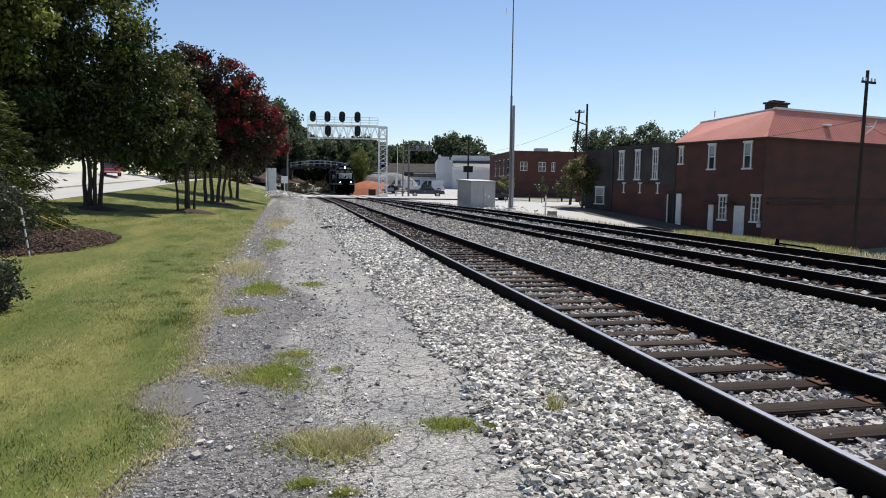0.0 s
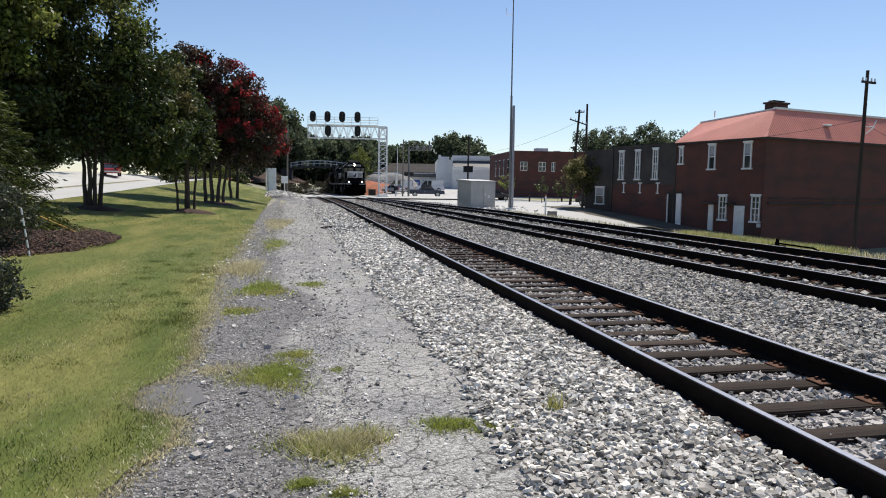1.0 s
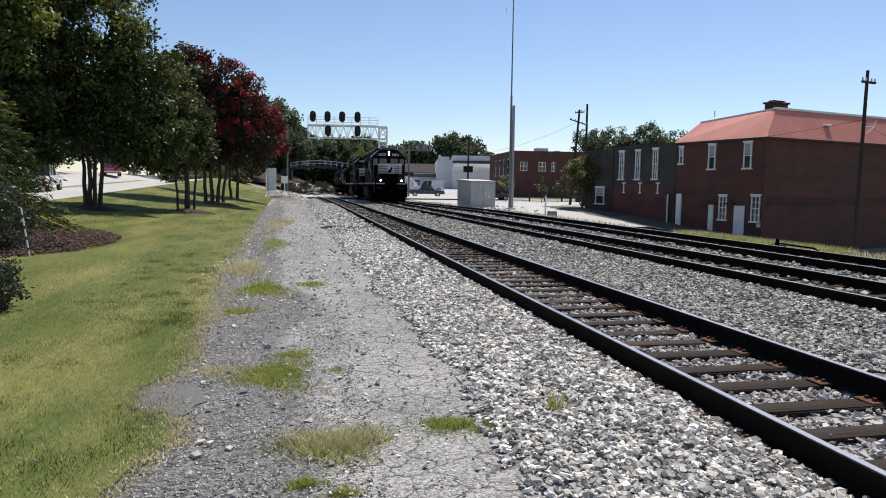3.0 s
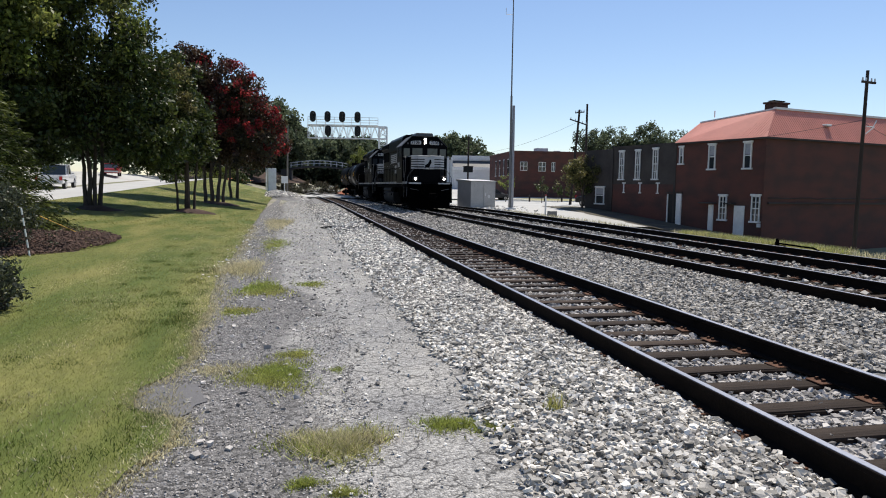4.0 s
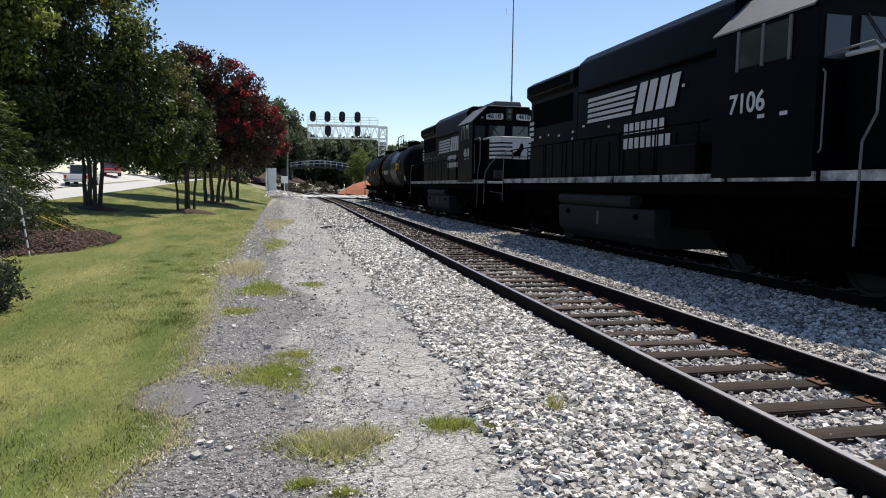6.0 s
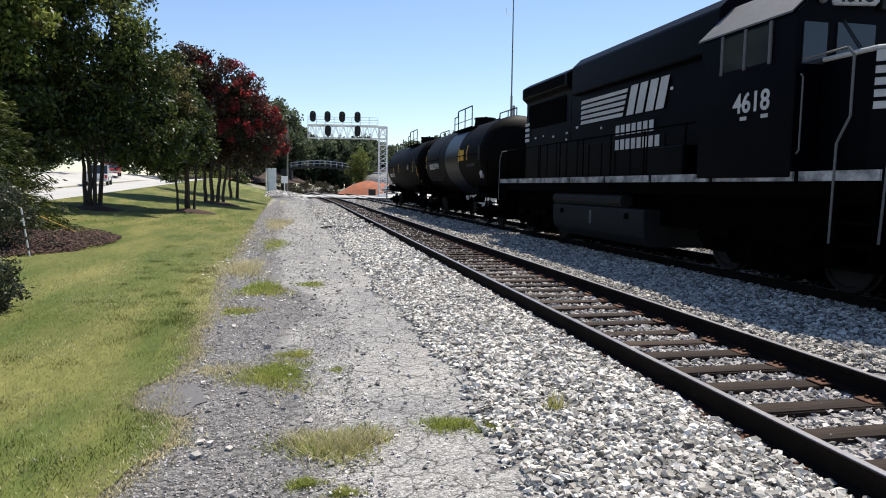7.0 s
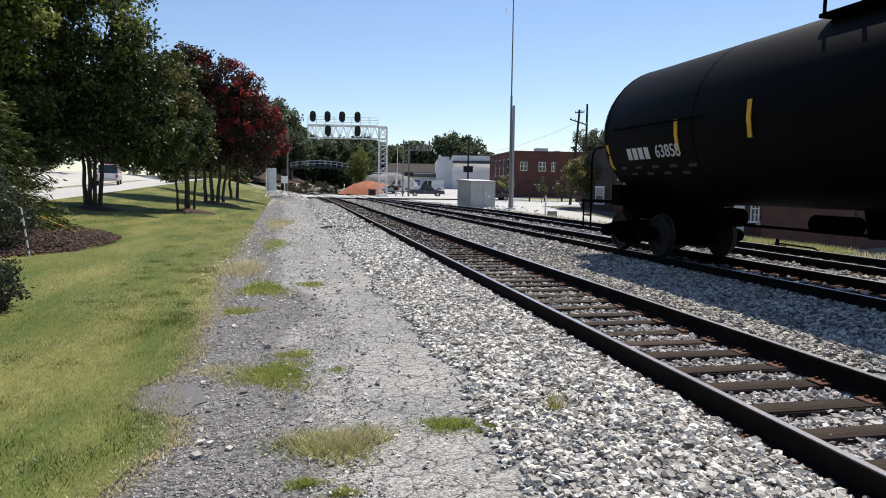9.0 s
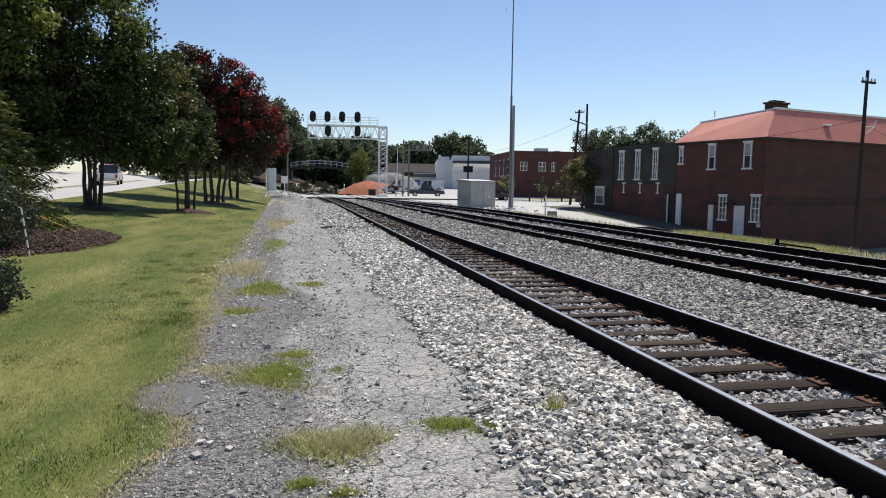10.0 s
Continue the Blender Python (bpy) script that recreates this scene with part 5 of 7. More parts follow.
    for fx in (-5.5, -7.2):
        part("roof_fan", Bm().cyl((fx, 0, 4.94), (fx, 0, 5.03), 0.5, 0.46, 16), M_UNDER, ob)
    part("exhaust_stack", Bm().box(-3.6, -3.1, -0.35, 0.35, 4.90, 5.06, 0.02), M_UNDER, ob)
    part("horn", Bm().cyl((-2.9, 0.2, 4.9), (-2.5, 0.2, 4.9), 0.04, 0.10, 8).cyl((-2.9, 0, 4.95), (-2.4, 0, 4.95), 0.04, 0.10, 8).box(-2.9, -2.8, -0.05, 0.3, 4.66, 4.95), M_UNDER, ob)
    for s in (-1, 1):
        y0, y1 = sorted((s * 0.95, s * 0.975))
        for k in range(13):
            xx = -3.2 - k * 0.74
            part("hood_door", Bm().box(xx - 0.34, xx + 0.34, y0, y1, 1.75, 2.62 if k < 8 else 2.75, 0.012), M_LOCO, ob)
        part("louvre", Bm().box(-12.7, -9.7, y0, y1, 3.35, 4.1, 0.01), M_UNDER, ob)
        # logo: five slanting bars and two plain heavy letter blocks, without lettering
        lg = Bm()
        ya, yb = sorted((s * 0.976, s * 0.984))
        for k in range(5):
            z = 3.16 + k * 0.135
            lg.prism([(-8.6, z), (-6.25 + k * 0.05, z), (-6.21 + k * 0.05, z + 0.085), (-8.55, z + 0.085)], ya, yb, "y")
        for q in (-6.05, -5.62, -5.18, -4.76):
            lg.prism([(q, 3.16), (q + 0.32, 3.16), (q + 0.52, 3.82), (q + 0.20, 3.82)], ya, yb, "y")
        part("logo", lg, M_WHITE, ob, "white slanted bars and blocks of a plain logo")
        for zz, n in ((2.72, 7), (2.38, 8)):
            for i in range(n):
                part("lettering_bar", Bm().box(-6.55 + i * 0.26, -6.37 + i * 0.26, *sorted((s * 0.976, s * 0.983)), zz, zz + 0.24), M_WHITE, ob)
        # small stencil marks along the hood
        for i, (hx, hz) in enumerate(((-7.4, 2.95), (-9.6, 2.98), (-9.6, 2.80), (-10.6, 2.95), (-11.4, 3.02), (-12.1, 3.0), (-4.2, 3.5), (-8.9, 3.08))):
            part("stencil_bar", Bm().box(hx, hx + 0.10 + 0.05 * (i % 2), *sorted((s * 0.976, s * 0.981)), hz, hz + 0.06), M_WHITE, ob)
        end = Bm()
        for k in range(4):
            z = 2.95 + k * 0.17
            end.box(-12.99, -12.62, *sorted((s * 0.976, s * 0.983)), z, z + 0.10)
        part("end_stripes", end, M_WHITE, ob)
        # handrails
        b = Bm()
        b.tube([(-13.4, s * 1.46, 2.68), (-0.2 - 2.3, s * 1.46, 2.68)], 0.018)
        for k in range(8):
            b.tube([(-13.3 + k * 1.5, s * 1.46, 1.66), (-13.3 + k * 1.5, s * 1.46, 2.68)], 0.016)
        part("side_handrail", b, M_UNDER, ob)
        grab(ob, [(0.1, s * 1.45, 3.34), (0.88, s * 1.45, 3.36), (1.0, s * 1.46, 3.24), (1.0, s * 1.46, 2.45), (0.82, s * 1.48, 2.1), (0.82, s * 1.50, 0.75)], 0.018, M_RAILGREY)
        grab(ob, [(1.60, s * 0.55, 2.62), (1.60, s * 0.95, 2.62), (1.60, s * 1.25, 2.30), (1.60, s * 1.42, 2.0), (1.58, s * 1.46, 0.8)], 0.018, M_RAILGREY)
        # steps
        for xa, xb in ((0.88, 1.52), (-14.1, -13.5)):
            well = part("step_well", Bm().box(xa, xb, *sorted((s * 1.05, s * 1.09)), 0.42, 1.6), M_UNDER, ob)
            for k in range(4):
                part("step", Bm().box(xa, xb, *sorted((s * 1.09, s * 1.50)), 0.42 + k * 0.30, 0.46 + k * 0.30), M_UNDER, well)
            for xc in (xa, xb):
                part("side_plate", Bm().box(xc - 0.015, xc + 0.015, *sorted((s * 1.09, s * 1.50)), 0.42, 1.6), M_UNDER, well)
        grab(ob, [(-14.15, s * 1.5, 1.0), (-14.15, s * 1.48, 2.4), (-14.0, s * 1.46, 2.68), (-13.4, s * 1.46, 2.68)], 0.018, M_RAILGREY)
        part("air_reservoir", Bm().cyl((-9.3, s * 1.28, 1.18), (-5.3, s * 1.28, 1.18), 0.16, 0.16, 12), M_FUEL, ob)
    grab(ob, [(1.60, -0.55, 2.62), (1.60, 0, 2.64), (1.60, 0.55, 2.62)], 0.018, M_RAILGREY)
    # pilot, plow, coupler
    for s in (-1, 1):
        part("end_stripe", Bm().box(1.66, 1.68, *sorted((s * 1.34, s * 0.55)), 1.60, 1.69), M_WHITE, ob, "white stripe on the end sill")
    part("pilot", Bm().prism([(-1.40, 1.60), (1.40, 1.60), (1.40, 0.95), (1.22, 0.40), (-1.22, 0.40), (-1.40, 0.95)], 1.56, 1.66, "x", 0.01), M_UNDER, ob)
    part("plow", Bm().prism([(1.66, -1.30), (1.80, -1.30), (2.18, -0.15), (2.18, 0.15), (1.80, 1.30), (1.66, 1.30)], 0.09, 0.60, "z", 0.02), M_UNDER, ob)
    # Dark block added to keep light out of the gap above the trucks.
    part("underframe_fill", Bm().box(-13.8, 1.1, -1.02, 1.02, 0.70, 1.36), M_UNDER, ob)
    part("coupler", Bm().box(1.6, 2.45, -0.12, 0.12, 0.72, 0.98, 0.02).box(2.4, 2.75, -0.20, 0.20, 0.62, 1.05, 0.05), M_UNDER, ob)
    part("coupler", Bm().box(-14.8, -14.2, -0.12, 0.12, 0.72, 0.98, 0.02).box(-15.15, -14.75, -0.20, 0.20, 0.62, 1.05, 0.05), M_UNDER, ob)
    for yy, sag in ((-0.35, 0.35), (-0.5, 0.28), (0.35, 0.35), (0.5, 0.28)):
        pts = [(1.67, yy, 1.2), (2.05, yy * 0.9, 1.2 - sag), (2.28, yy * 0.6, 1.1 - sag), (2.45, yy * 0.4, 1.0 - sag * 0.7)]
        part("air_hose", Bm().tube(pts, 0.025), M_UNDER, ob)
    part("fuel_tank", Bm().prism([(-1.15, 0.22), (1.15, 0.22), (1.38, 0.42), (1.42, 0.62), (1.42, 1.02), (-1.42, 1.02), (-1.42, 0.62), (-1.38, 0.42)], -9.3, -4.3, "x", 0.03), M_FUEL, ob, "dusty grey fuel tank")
    for s in (-1, 1):
        for fx in (-8.6, -5.0):
            part("filler_cap", Bm().cyl((fx, s * 1.40, 0.86), (fx, s * 1.47, 0.86), 0.07, 0.06, 10), M_UNDER, ob)
        part("sight_glass", Bm().box(-6.9, -6.8, *sorted((s * 1.42, s * 1.435)), 0.6, 0.92), M_GREYROOF, ob)
        part("battery_box", Bm().box(-4.2, -2.9, *sorted((s * 0.98, s * 1.45)), 1.66, 2.3, 0.02), M_LOCO, ob)
    for cx in (-0.9, -11.3):
        truck(ob, cx, 2.74, 0.508, W_LOCO, True)
    return ob


M_FAINT = mat("faded_stencil_paint", (0.03, 0.03, 0.03), 0.8, var=0.3, big=5, fine=30)


def tank_car(label, length, hatch, marks, number, patch):
    """x forward from the car's middle."""
    ob = thing("tank_car", pose(0, 0, 0), label, "tank car", "freight train")
    L = length / 2
    R, zc = 1.53, 2.70
    T = L - 0.75
    prof = []
    for i in range(7):
        a = _m.pi / 2 * i / 6
        prof.append((-T + 0.85 - 0.85 * _m.cos(a), max(0.02, R * _m.sin(a))))
    prof = prof + [(-a, r) for a, r in prof[::-1]]
    part("tank", Bm().revolve(prof, "x", 40, (0, 0, zc)), M_TANK, ob, "smooth black painted tank", True)
    for sx in (-T + 0.85, T - 0.85, -T * 0.36, T * 0.36):
        part("weld_band", Bm().revolve([(sx - 0.03, R - 0.01), (sx - 0.03, R + 0.006), (sx + 0.03, R + 0.006), (sx + 0.03, R - 0.01)], "x", 40, (0, 0, zc)), M_TANK, ob)
    if patch:
        # Ring of cleaner paint; its blue sheen is coloured in.
        part("blue_sheen_band", Bm().revolve([(-0.7, R - 0.01), (-0.7, R + 0.005), (1.85, R + 0.005), (1.85, R - 0.01)], "x", 40, (0, 0, zc)), M_BLUEBAND, ob, "cleaner band round the tank, blue sheen put into its colour", True)
    part("manway", Bm().cyl((hatch, 0, zc + R - 0.1), (hatch, 0, zc + R + 0.28), 0.46, 0.46, 20).cyl((hatch, 0, zc + R + 0.28), (hatch, 0, zc + R + 0.33), 0.50, 0.48, 20).cyl((hatch - 0.2, 0.1, zc + R + 0.33), (hatch - 0.2, 0.1, zc + R + 0.42), 0.07, 0.05, 8), M_TANK, ob, "round manway housing")
    part("valve", Bm().cyl((hatch - 1.3, 0, zc + R - 0.05), (hatch - 1.3, 0, zc + R + 0.22), 0.16, 0.12, 12), M_TANK, ob)
    plat = Bm().box(hatch - 1.7, hatch + 1.5, -1.05, 1.05, zc + R - 0.24, zc + R - 0.18)
    part("platform", plat, M_UNDER, ob, "black walkway round the manway")
    for s in (-1, 1):
        z0 = zc + R - 0.22
        b = Bm()
        for dx in (-1.65, -0.95, 0.25, 1.45):
            b.tube([(hatch + dx, s * 1.0, z0), (hatch + dx, s * 1.0, z0 + (0.9 if dx > -1.5 else 0.66))], 0.026)
        b.tube([(hatch - 1.65, s * 1.0, z0 + 0.66), (hatch - 1.05, s * 1.0, z0 + 0.66), (hatch - 0.95, s * 1.0, z0 + 0.9), (hatch + 1.45, s * 1.0, z0 + 0.9)], 0.026)
        b.tube([(hatch - 1.65, s * 1.0, z0 + 0.36), (hatch + 1.45, s * 1.0, z0 + 0.36)], 0.016)
        part("railing", b, M_UNDER, ob)
        for e in (-1, 1):
            part("grab_rail", Bm().tube([(e * T * 0.3, s * (R + 0.05), zc + 0.05), (e * T * 0.8, s * (R + 0.05), zc + 0.05)], 0.016), M_UNDER, ob)
        for mx, zz, h in marks:
            y = _m.sqrt(max(0.01, R * R - (zz - zc) ** 2)) + 0.012
            y2 = _m.sqrt(max(0.01, R * R - (zz + h - zc) ** 2)) + 0.012
            ym = _m.sqrt(max(0.01, R * R - (zz + h / 2 - zc) ** 2)) + 0.012
            st = Bm()
            for (za, ya), (zb, yb) in (((zz, y), (zz + h / 2, ym)), ((zz + h / 2, ym), (zz + h, y2))):
                st.hull([(mx + dx, s * (yy + q), z3) for dx in (-0.05, 0.05) for (z3, yy) in ((za, ya), (zb, yb)) for q in (-0.01, 0.006)])
            part("reflector_stripe", st, M_YELLOW, ob, "yellow reflective strip")
        if number:
            d = -1 if s < 0 else 1
            low, fwd, size = (0.26, 0.45, 0.40) if patch else (0.50, 0.42, 0.36)
            xn, yn = -T + 2.95 + fwd, _m.sqrt(R * R - low * low) + 0.012
            letters("car_number", number, size, M_WHITE, ob, pose(xn if s < 0 else -xn, s * yn, zc - low, 90 + _m.degrees(_m.asin(low / R)), 0, 0 if s < 0 else 180), 0.003)
            for i in range(4):
                bb = Bm()
                xx = -T + 1.35 + fwd + i * 0.24
                za, zb = zc - low - size * 0.33, zc - low + size * 0.33
                ya, yb = (_m.sqrt(R * R - (q - zc) ** 2) for q in (za, zb))
                bb.hull([(xx + dx, s * yy, z3) for dx in (0, 0.17) for yy, z3 in ((ya - 0.04, za), (ya + 0.01, za), (yb - 0.04, zb), (yb + 0.01, zb))])
                part("mark_bar", bb, M_WHITE, ob, "white plain bar in place of a mark")
        for i in range(9):
            zd = zc - 0.78 - 0.13 * (i % 2)
            yd = _m.sqrt(R * R - (zd - zc) ** 2)
            part("data_bar", Bm().box(-T + 1.3 + i * 0.33, -T + 1.55 + i * 0.33, *sorted((s * (yd - 0.05), s * (yd + 0.016))), zd - 0.03, zd + 0.03), M_FAINT, ob, "faint grey data line")
        for i in range(5):
            part("data_bar", Bm().box(T - 2.9 + i * 0.25, T - 2.7 + i * 0.25, *sorted((s * (R - 0.14), s * (R - 0.03))), zc - 0.42, zc - 0.30), M_FAINT, ob, "faint grey data line")
        if not patch:
            part("white_label", Bm().box(2.6, 3.1, *sorted((s * (R - 0.02), s * (R + 0.006))), zc - 0.25, zc + 0.1), M_WORNWHITE, ob, "small white label panel")
            part("primer_panel", Bm().box(4.75, 5.5, *sorted((s * (R - 0.04), s * (R + 0.005))), zc - 0.3, zc + 0.35), M_FUEL, ob)
        if patch:
            part("yellow_panel", Bm().box(2.1, 2.75, *sorted((s * (R - 0.06), s * (R + 0.004))), zc - 0.14, zc + 0.30), M_YELLOW, ob)
            part("primer_panel", Bm().box(5.0, 5.25, *sorted((s * (R - 0.06), s * (R + 0.004))), zc - 0.2, zc + 0.35), M_FUEL, ob)
        if patch:
            part("placard", Bm().prism([(5.0, 1.80), (5.2, 2.0), (5.0, 2.20), (4.8, 2.0)], *sorted((s * (R - 0.26), s * (R - 0.13))), "y"), M_WHITE, ob, "small white diamond placard")
        # stub sill saddle and side sill rail
        for e in (-1, 1):
            part("bolster_web", Bm().prism([(s * 0.2, 0.95), (s * 1.45, 1.10), (s * 1.45, 1.55), (s * 0.9, 1.45), (s * 0.2, 1.3)], *sorted((e * (T - 1.5), e * (T - 1.1))), "x"), M_UNDER, ob)
        for e in (-1, 1):
            gr = Bm()
            gr.tube([(e * (L - 0.78), s * 1.45, 0.45), (e * (L - 0.74), s * 1.45, 2.1), (e * (L - 0.78), s * 1.45, 2.3), (e * (L - 0.95), s * 1.45, 2.42), (e * (L - 1.8), s * 1.42, 2.44)], 0.024)
            gr.tube([(e * (L - 0.35), s * 1.45, 0.45), (e * (L - 0.35), s * 1.45, 1.15)], 0.022)
            for k in range(2):
                gr.tube([(e * (L - 0.35), s * 1.45, 0.5 + k * 0.3), (e * (L - 0.78), s * 1.45, 0.5 + k * 0.3)], 0.018)
            part("corner_ladder", gr, M_UNDER, ob)
    for e in (-1, 1):
        part("end_platform", Bm().box(*sorted((e * (L - 1.6), e * (L - 0.3))), -1.5, 1.5, 1.13, 1.19), M_UNDER, ob)
        part("stub_sill", Bm().box(*sorted((e * (L - 3.2), e * (L - 0.2))), -0.3, 0.3, 0.75, 1.15), M_UNDER, ob)
    part("air_tank", Bm().cyl((-L + 4.2, -0.4, 0.95), (-L + 5.0, -0.4, 0.95), 0.18, 0.18, 12), M_UNDER, ob)
    part("brake_cylinder", Bm().cyl((-1.2, 0.2, 0.9), (-0.3, 0.2, 0.9), 0.16, 0.16, 12), M_UNDER, ob)
    part("brake_rod", Bm().tube([(-L + 2.5, 0.5, 0.75), (L - 2.5, 0.5, 0.75)], 0.03), M_UNDER, ob)
    part("outlet_valve", Bm().cyl((0.3, 0, 1.2), (0.3, 0, 0.75), 0.22, 0.14, 12), M_UNDER, ob)
    for e in (-1, 1):
        part("coupler", Bm().box(*sorted((e * (L - 0.3), e * (L + 0.0))), -0.16, 0.16, 0.66, 1.0, 0.03), M_UNDER, ob)
        truck(ob, e * (L - 1.95), 1.78, 0.457, W_CAR, False)
    return ob


loco_a = locomotive("7106", "black diesel locomotive with white nose bands and lit headlights", True, -1.48)
loco_b = locomotive("4618", "second black diesel locomotive with unlit lamps", False)
car_a = tank_car("black tank car with a blue sheen patch and yellow panel", 13.7, 0.65, ((-5.2, 2.4, 1.0), (1.95, 2.5, 0.6), (3.3, 2.55, 0.6)), "209194", True)
car_b = tank_car("black tank car at the train's end with white number", 14.8, 1.7, ((-5.75, 1.55, 0.9), (-2.9, 2.2, 0.58), (-0.8, 2.3, 0.6), (4.5, 2.3, 0.6), (5.7, 1.7, 0.9)), "63858", False)


# ---- trees and plants ----
def rand_dirs(rng, n):
    d = rng.normal(size=(n, 3))
    return d / np.linalg.norm(d, axis=1)[:, None]


def leaf_cloud(rng, blobs, n, size, ragged=0.35, flat=0.0):
    """Leaf quads in tufts on ellipsoid blobs (cx, cy, cz, rx, ry, rz), with smaller blobs that break the outline."""
    main = np.array(blobs, float)
    ns = 9 * len(main)
    par = main[rng.integers(0, len(main), ns)]
    d = rand_dirs(rng, ns)
    k = rng.uniform(0.16, 0.36, (ns, 1))
    mean = par[:, 3:].mean(axis=1)[:, None]
    subs = np.concatenate([par[:, :3] + d * par[:, 3:] * rng.uniform(0.85, 1.12, (ns, 1)), np.repeat(mean * k, 3, axis=1) * np.array([1.2, 1.2, 0.8])], axis=1)
    allb = np.concatenate([main, subs])
    area = (allb[:, 3] * allb[:, 4] * allb[:, 5]) ** 0.67
    area[: len(main)] *= 0.55 * area[len(main):].sum() / area[: len(main)].sum() * 1.6
    # leaves gather in tufts at the twigs' ends
    nt = max(20, n // 34)
    T = allb[rng.choice(len(allb), nt, p=area / area.sum())]
    rad = 1.0 - 0.6 * rng.random(nt) ** 1.5 + ragged * 0.3 * np.clip(rng.normal(size=nt), -1.5, 1.2)
    tc = T[:, :3] + rand_dirs(rng, nt) * T[:, 3:] * rad[:, None]
    k = rng.integers(0, nt, n)
    spread = (0.8 * size + 0.075 * mean.mean())
    c = tc[k] + np.clip(rng.normal(size=(n, 3)), -1.8, 1.8) * spread
    nrm = rand_dirs(rng, n)
    nrm[:, 2] += flat
    nrm /= np.linalg.norm(nrm, axis=1)[:, None]
    u = np.cross(nrm, rand_dirs(rng, n))
    u /= np.linalg.norm(u, axis=1)[:, None]
    v = np.cross(nrm, u)
    s = (size * (0.6 + 0.8 * rng.random(n)))[:, None]
    q = np.stack([c - u * s, c - v * s * 0.55 + nrm * s * 0.15, c + u * s, c + v * s * 0.55 + nrm * s * 0.15], axis=1)
    return q.reshape(-1, 3)


def limb(b, rng, p, q, r0, r1, n=4, wob=0.12):
    p, q = Vector(p), Vector(q)
    last, lr = p, r0
    for i in range(1, n + 1):
        k = i / n
        c = p.lerp(q, k) + Vector(rng.normal(size=3)) * wob * (q - p).length * 0.2 * (1 if i < n else 0)
        r = r0 + (r1 - r0) * k
        b.cyl(last, c, lr, r, 7)
        last, lr = c, r
    return b


def tree(label, x, y, h, stems, blobs, leaves, size, material, seed, cat="tree", second=None, group="trees"):
    """stems: (dx, dy at the top, base radius, height share); blobs relative to the base, in metres."""
    rng = np.random.default_rng(seed)
    ob = thing("tree", pose(x, y, gz(x, y) - 0.05), label, cat, group)
    tr = Bm()
    for i, (dx, dy, r, k) in enumerate(stems):
        bx, by = (dx * 0.75, 0.12 * _m.sin(i * 2.1)) if len(stems) > 1 else (0.0, 0.0)
        limb(tr, rng, (bx, by, -0.1), (dx, dy, h * k), r, r * 0.6, 5, 0.05)
        for b in blobs[:: max(1, len(blobs) // 5)]:
            limb(tr, rng, (dx, dy, h * k * 0.97), (b[0] * 0.8, b[1] * 0.8, b[2] + 0.1), r * 0.5, r * 0.12, 4)
    part("trunk", tr, M_BARK, ob)
    part("crown", soup("crown", leaf_cloud(rng, blobs, leaves, size), 4, material), material, ob)
    if second:
        sb, sn, ss, sm_ = second
        # Second leaf copy in another tone; pale ones carry sunlight in their colour.
        part("blossom" if sm_ is M_LEAFRED else "toned_foliage", soup("blossom", leaf_cloud(rng, sb, sn, ss), 4, sm_), sm_, ob, "crimson blossom clusters" if sm_ is M_LEAFRED else "second layer of leaves in another tone")
    return ob


# tall shade tree, multi-stemmed; crape myrtles behind
tree("tall multi-stemmed green shade tree on the lawn", -8.2, 29.8, 9.5, ((-0.36, 0.2, 0.095, 0.3), (-0.12, -0.2, 0.105, 0.32), (0.12, 0.1, 0.095, 0.3), (0.34, 0.3, 0.10, 0.3)),
     [(-1.2, 0, 5.2, 2.4, 2.2, 2.4), (0.6, 0.3, 4.6, 2.2, 2.0, 1.9), (-2.4, 0.5, 3.6, 1.8, 1.8, 1.3), (0.3, -0.4, 7.2, 1.9, 1.9, 1.9), (-2.2, 0, 7.6, 1.3, 1.4, 1.3), (2.2, 0.3, 3.9, 1.4, 1.5, 1.2), (1.8, 0, 6.0, 1.2, 1.2, 1.2),
      (-3.6, 0.4, 5.6, 1.4, 1.4, 1.5), (0.2, 0, 2.7, 2.3, 1.6, 0.8), (-2.4, 0, 2.9, 1.6, 1.6, 0.9), (2.6, 0, 2.7, 1.0, 1.2, 0.8), (-0.6, 0, 9.2, 1.8, 1.6, 1.4), (1.3, 0, 8.3, 0.9, 0.9, 0.7), (-3.0, 0, 9.2, 0.9, 0.9, 0.9), (0.3, 0.6, 3.4, 2.4, 1.8, 1.0), (-2.0, 0.6, 4.2, 2.0, 1.6, 1.2)], 47000, 0.090, M_LEAF, 11,
     # Pale leaves high in the crown paint its sunlit top.
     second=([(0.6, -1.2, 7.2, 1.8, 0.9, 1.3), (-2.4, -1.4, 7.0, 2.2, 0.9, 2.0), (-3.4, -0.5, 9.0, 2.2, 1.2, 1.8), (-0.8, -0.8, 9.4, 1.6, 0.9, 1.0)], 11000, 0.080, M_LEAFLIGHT))
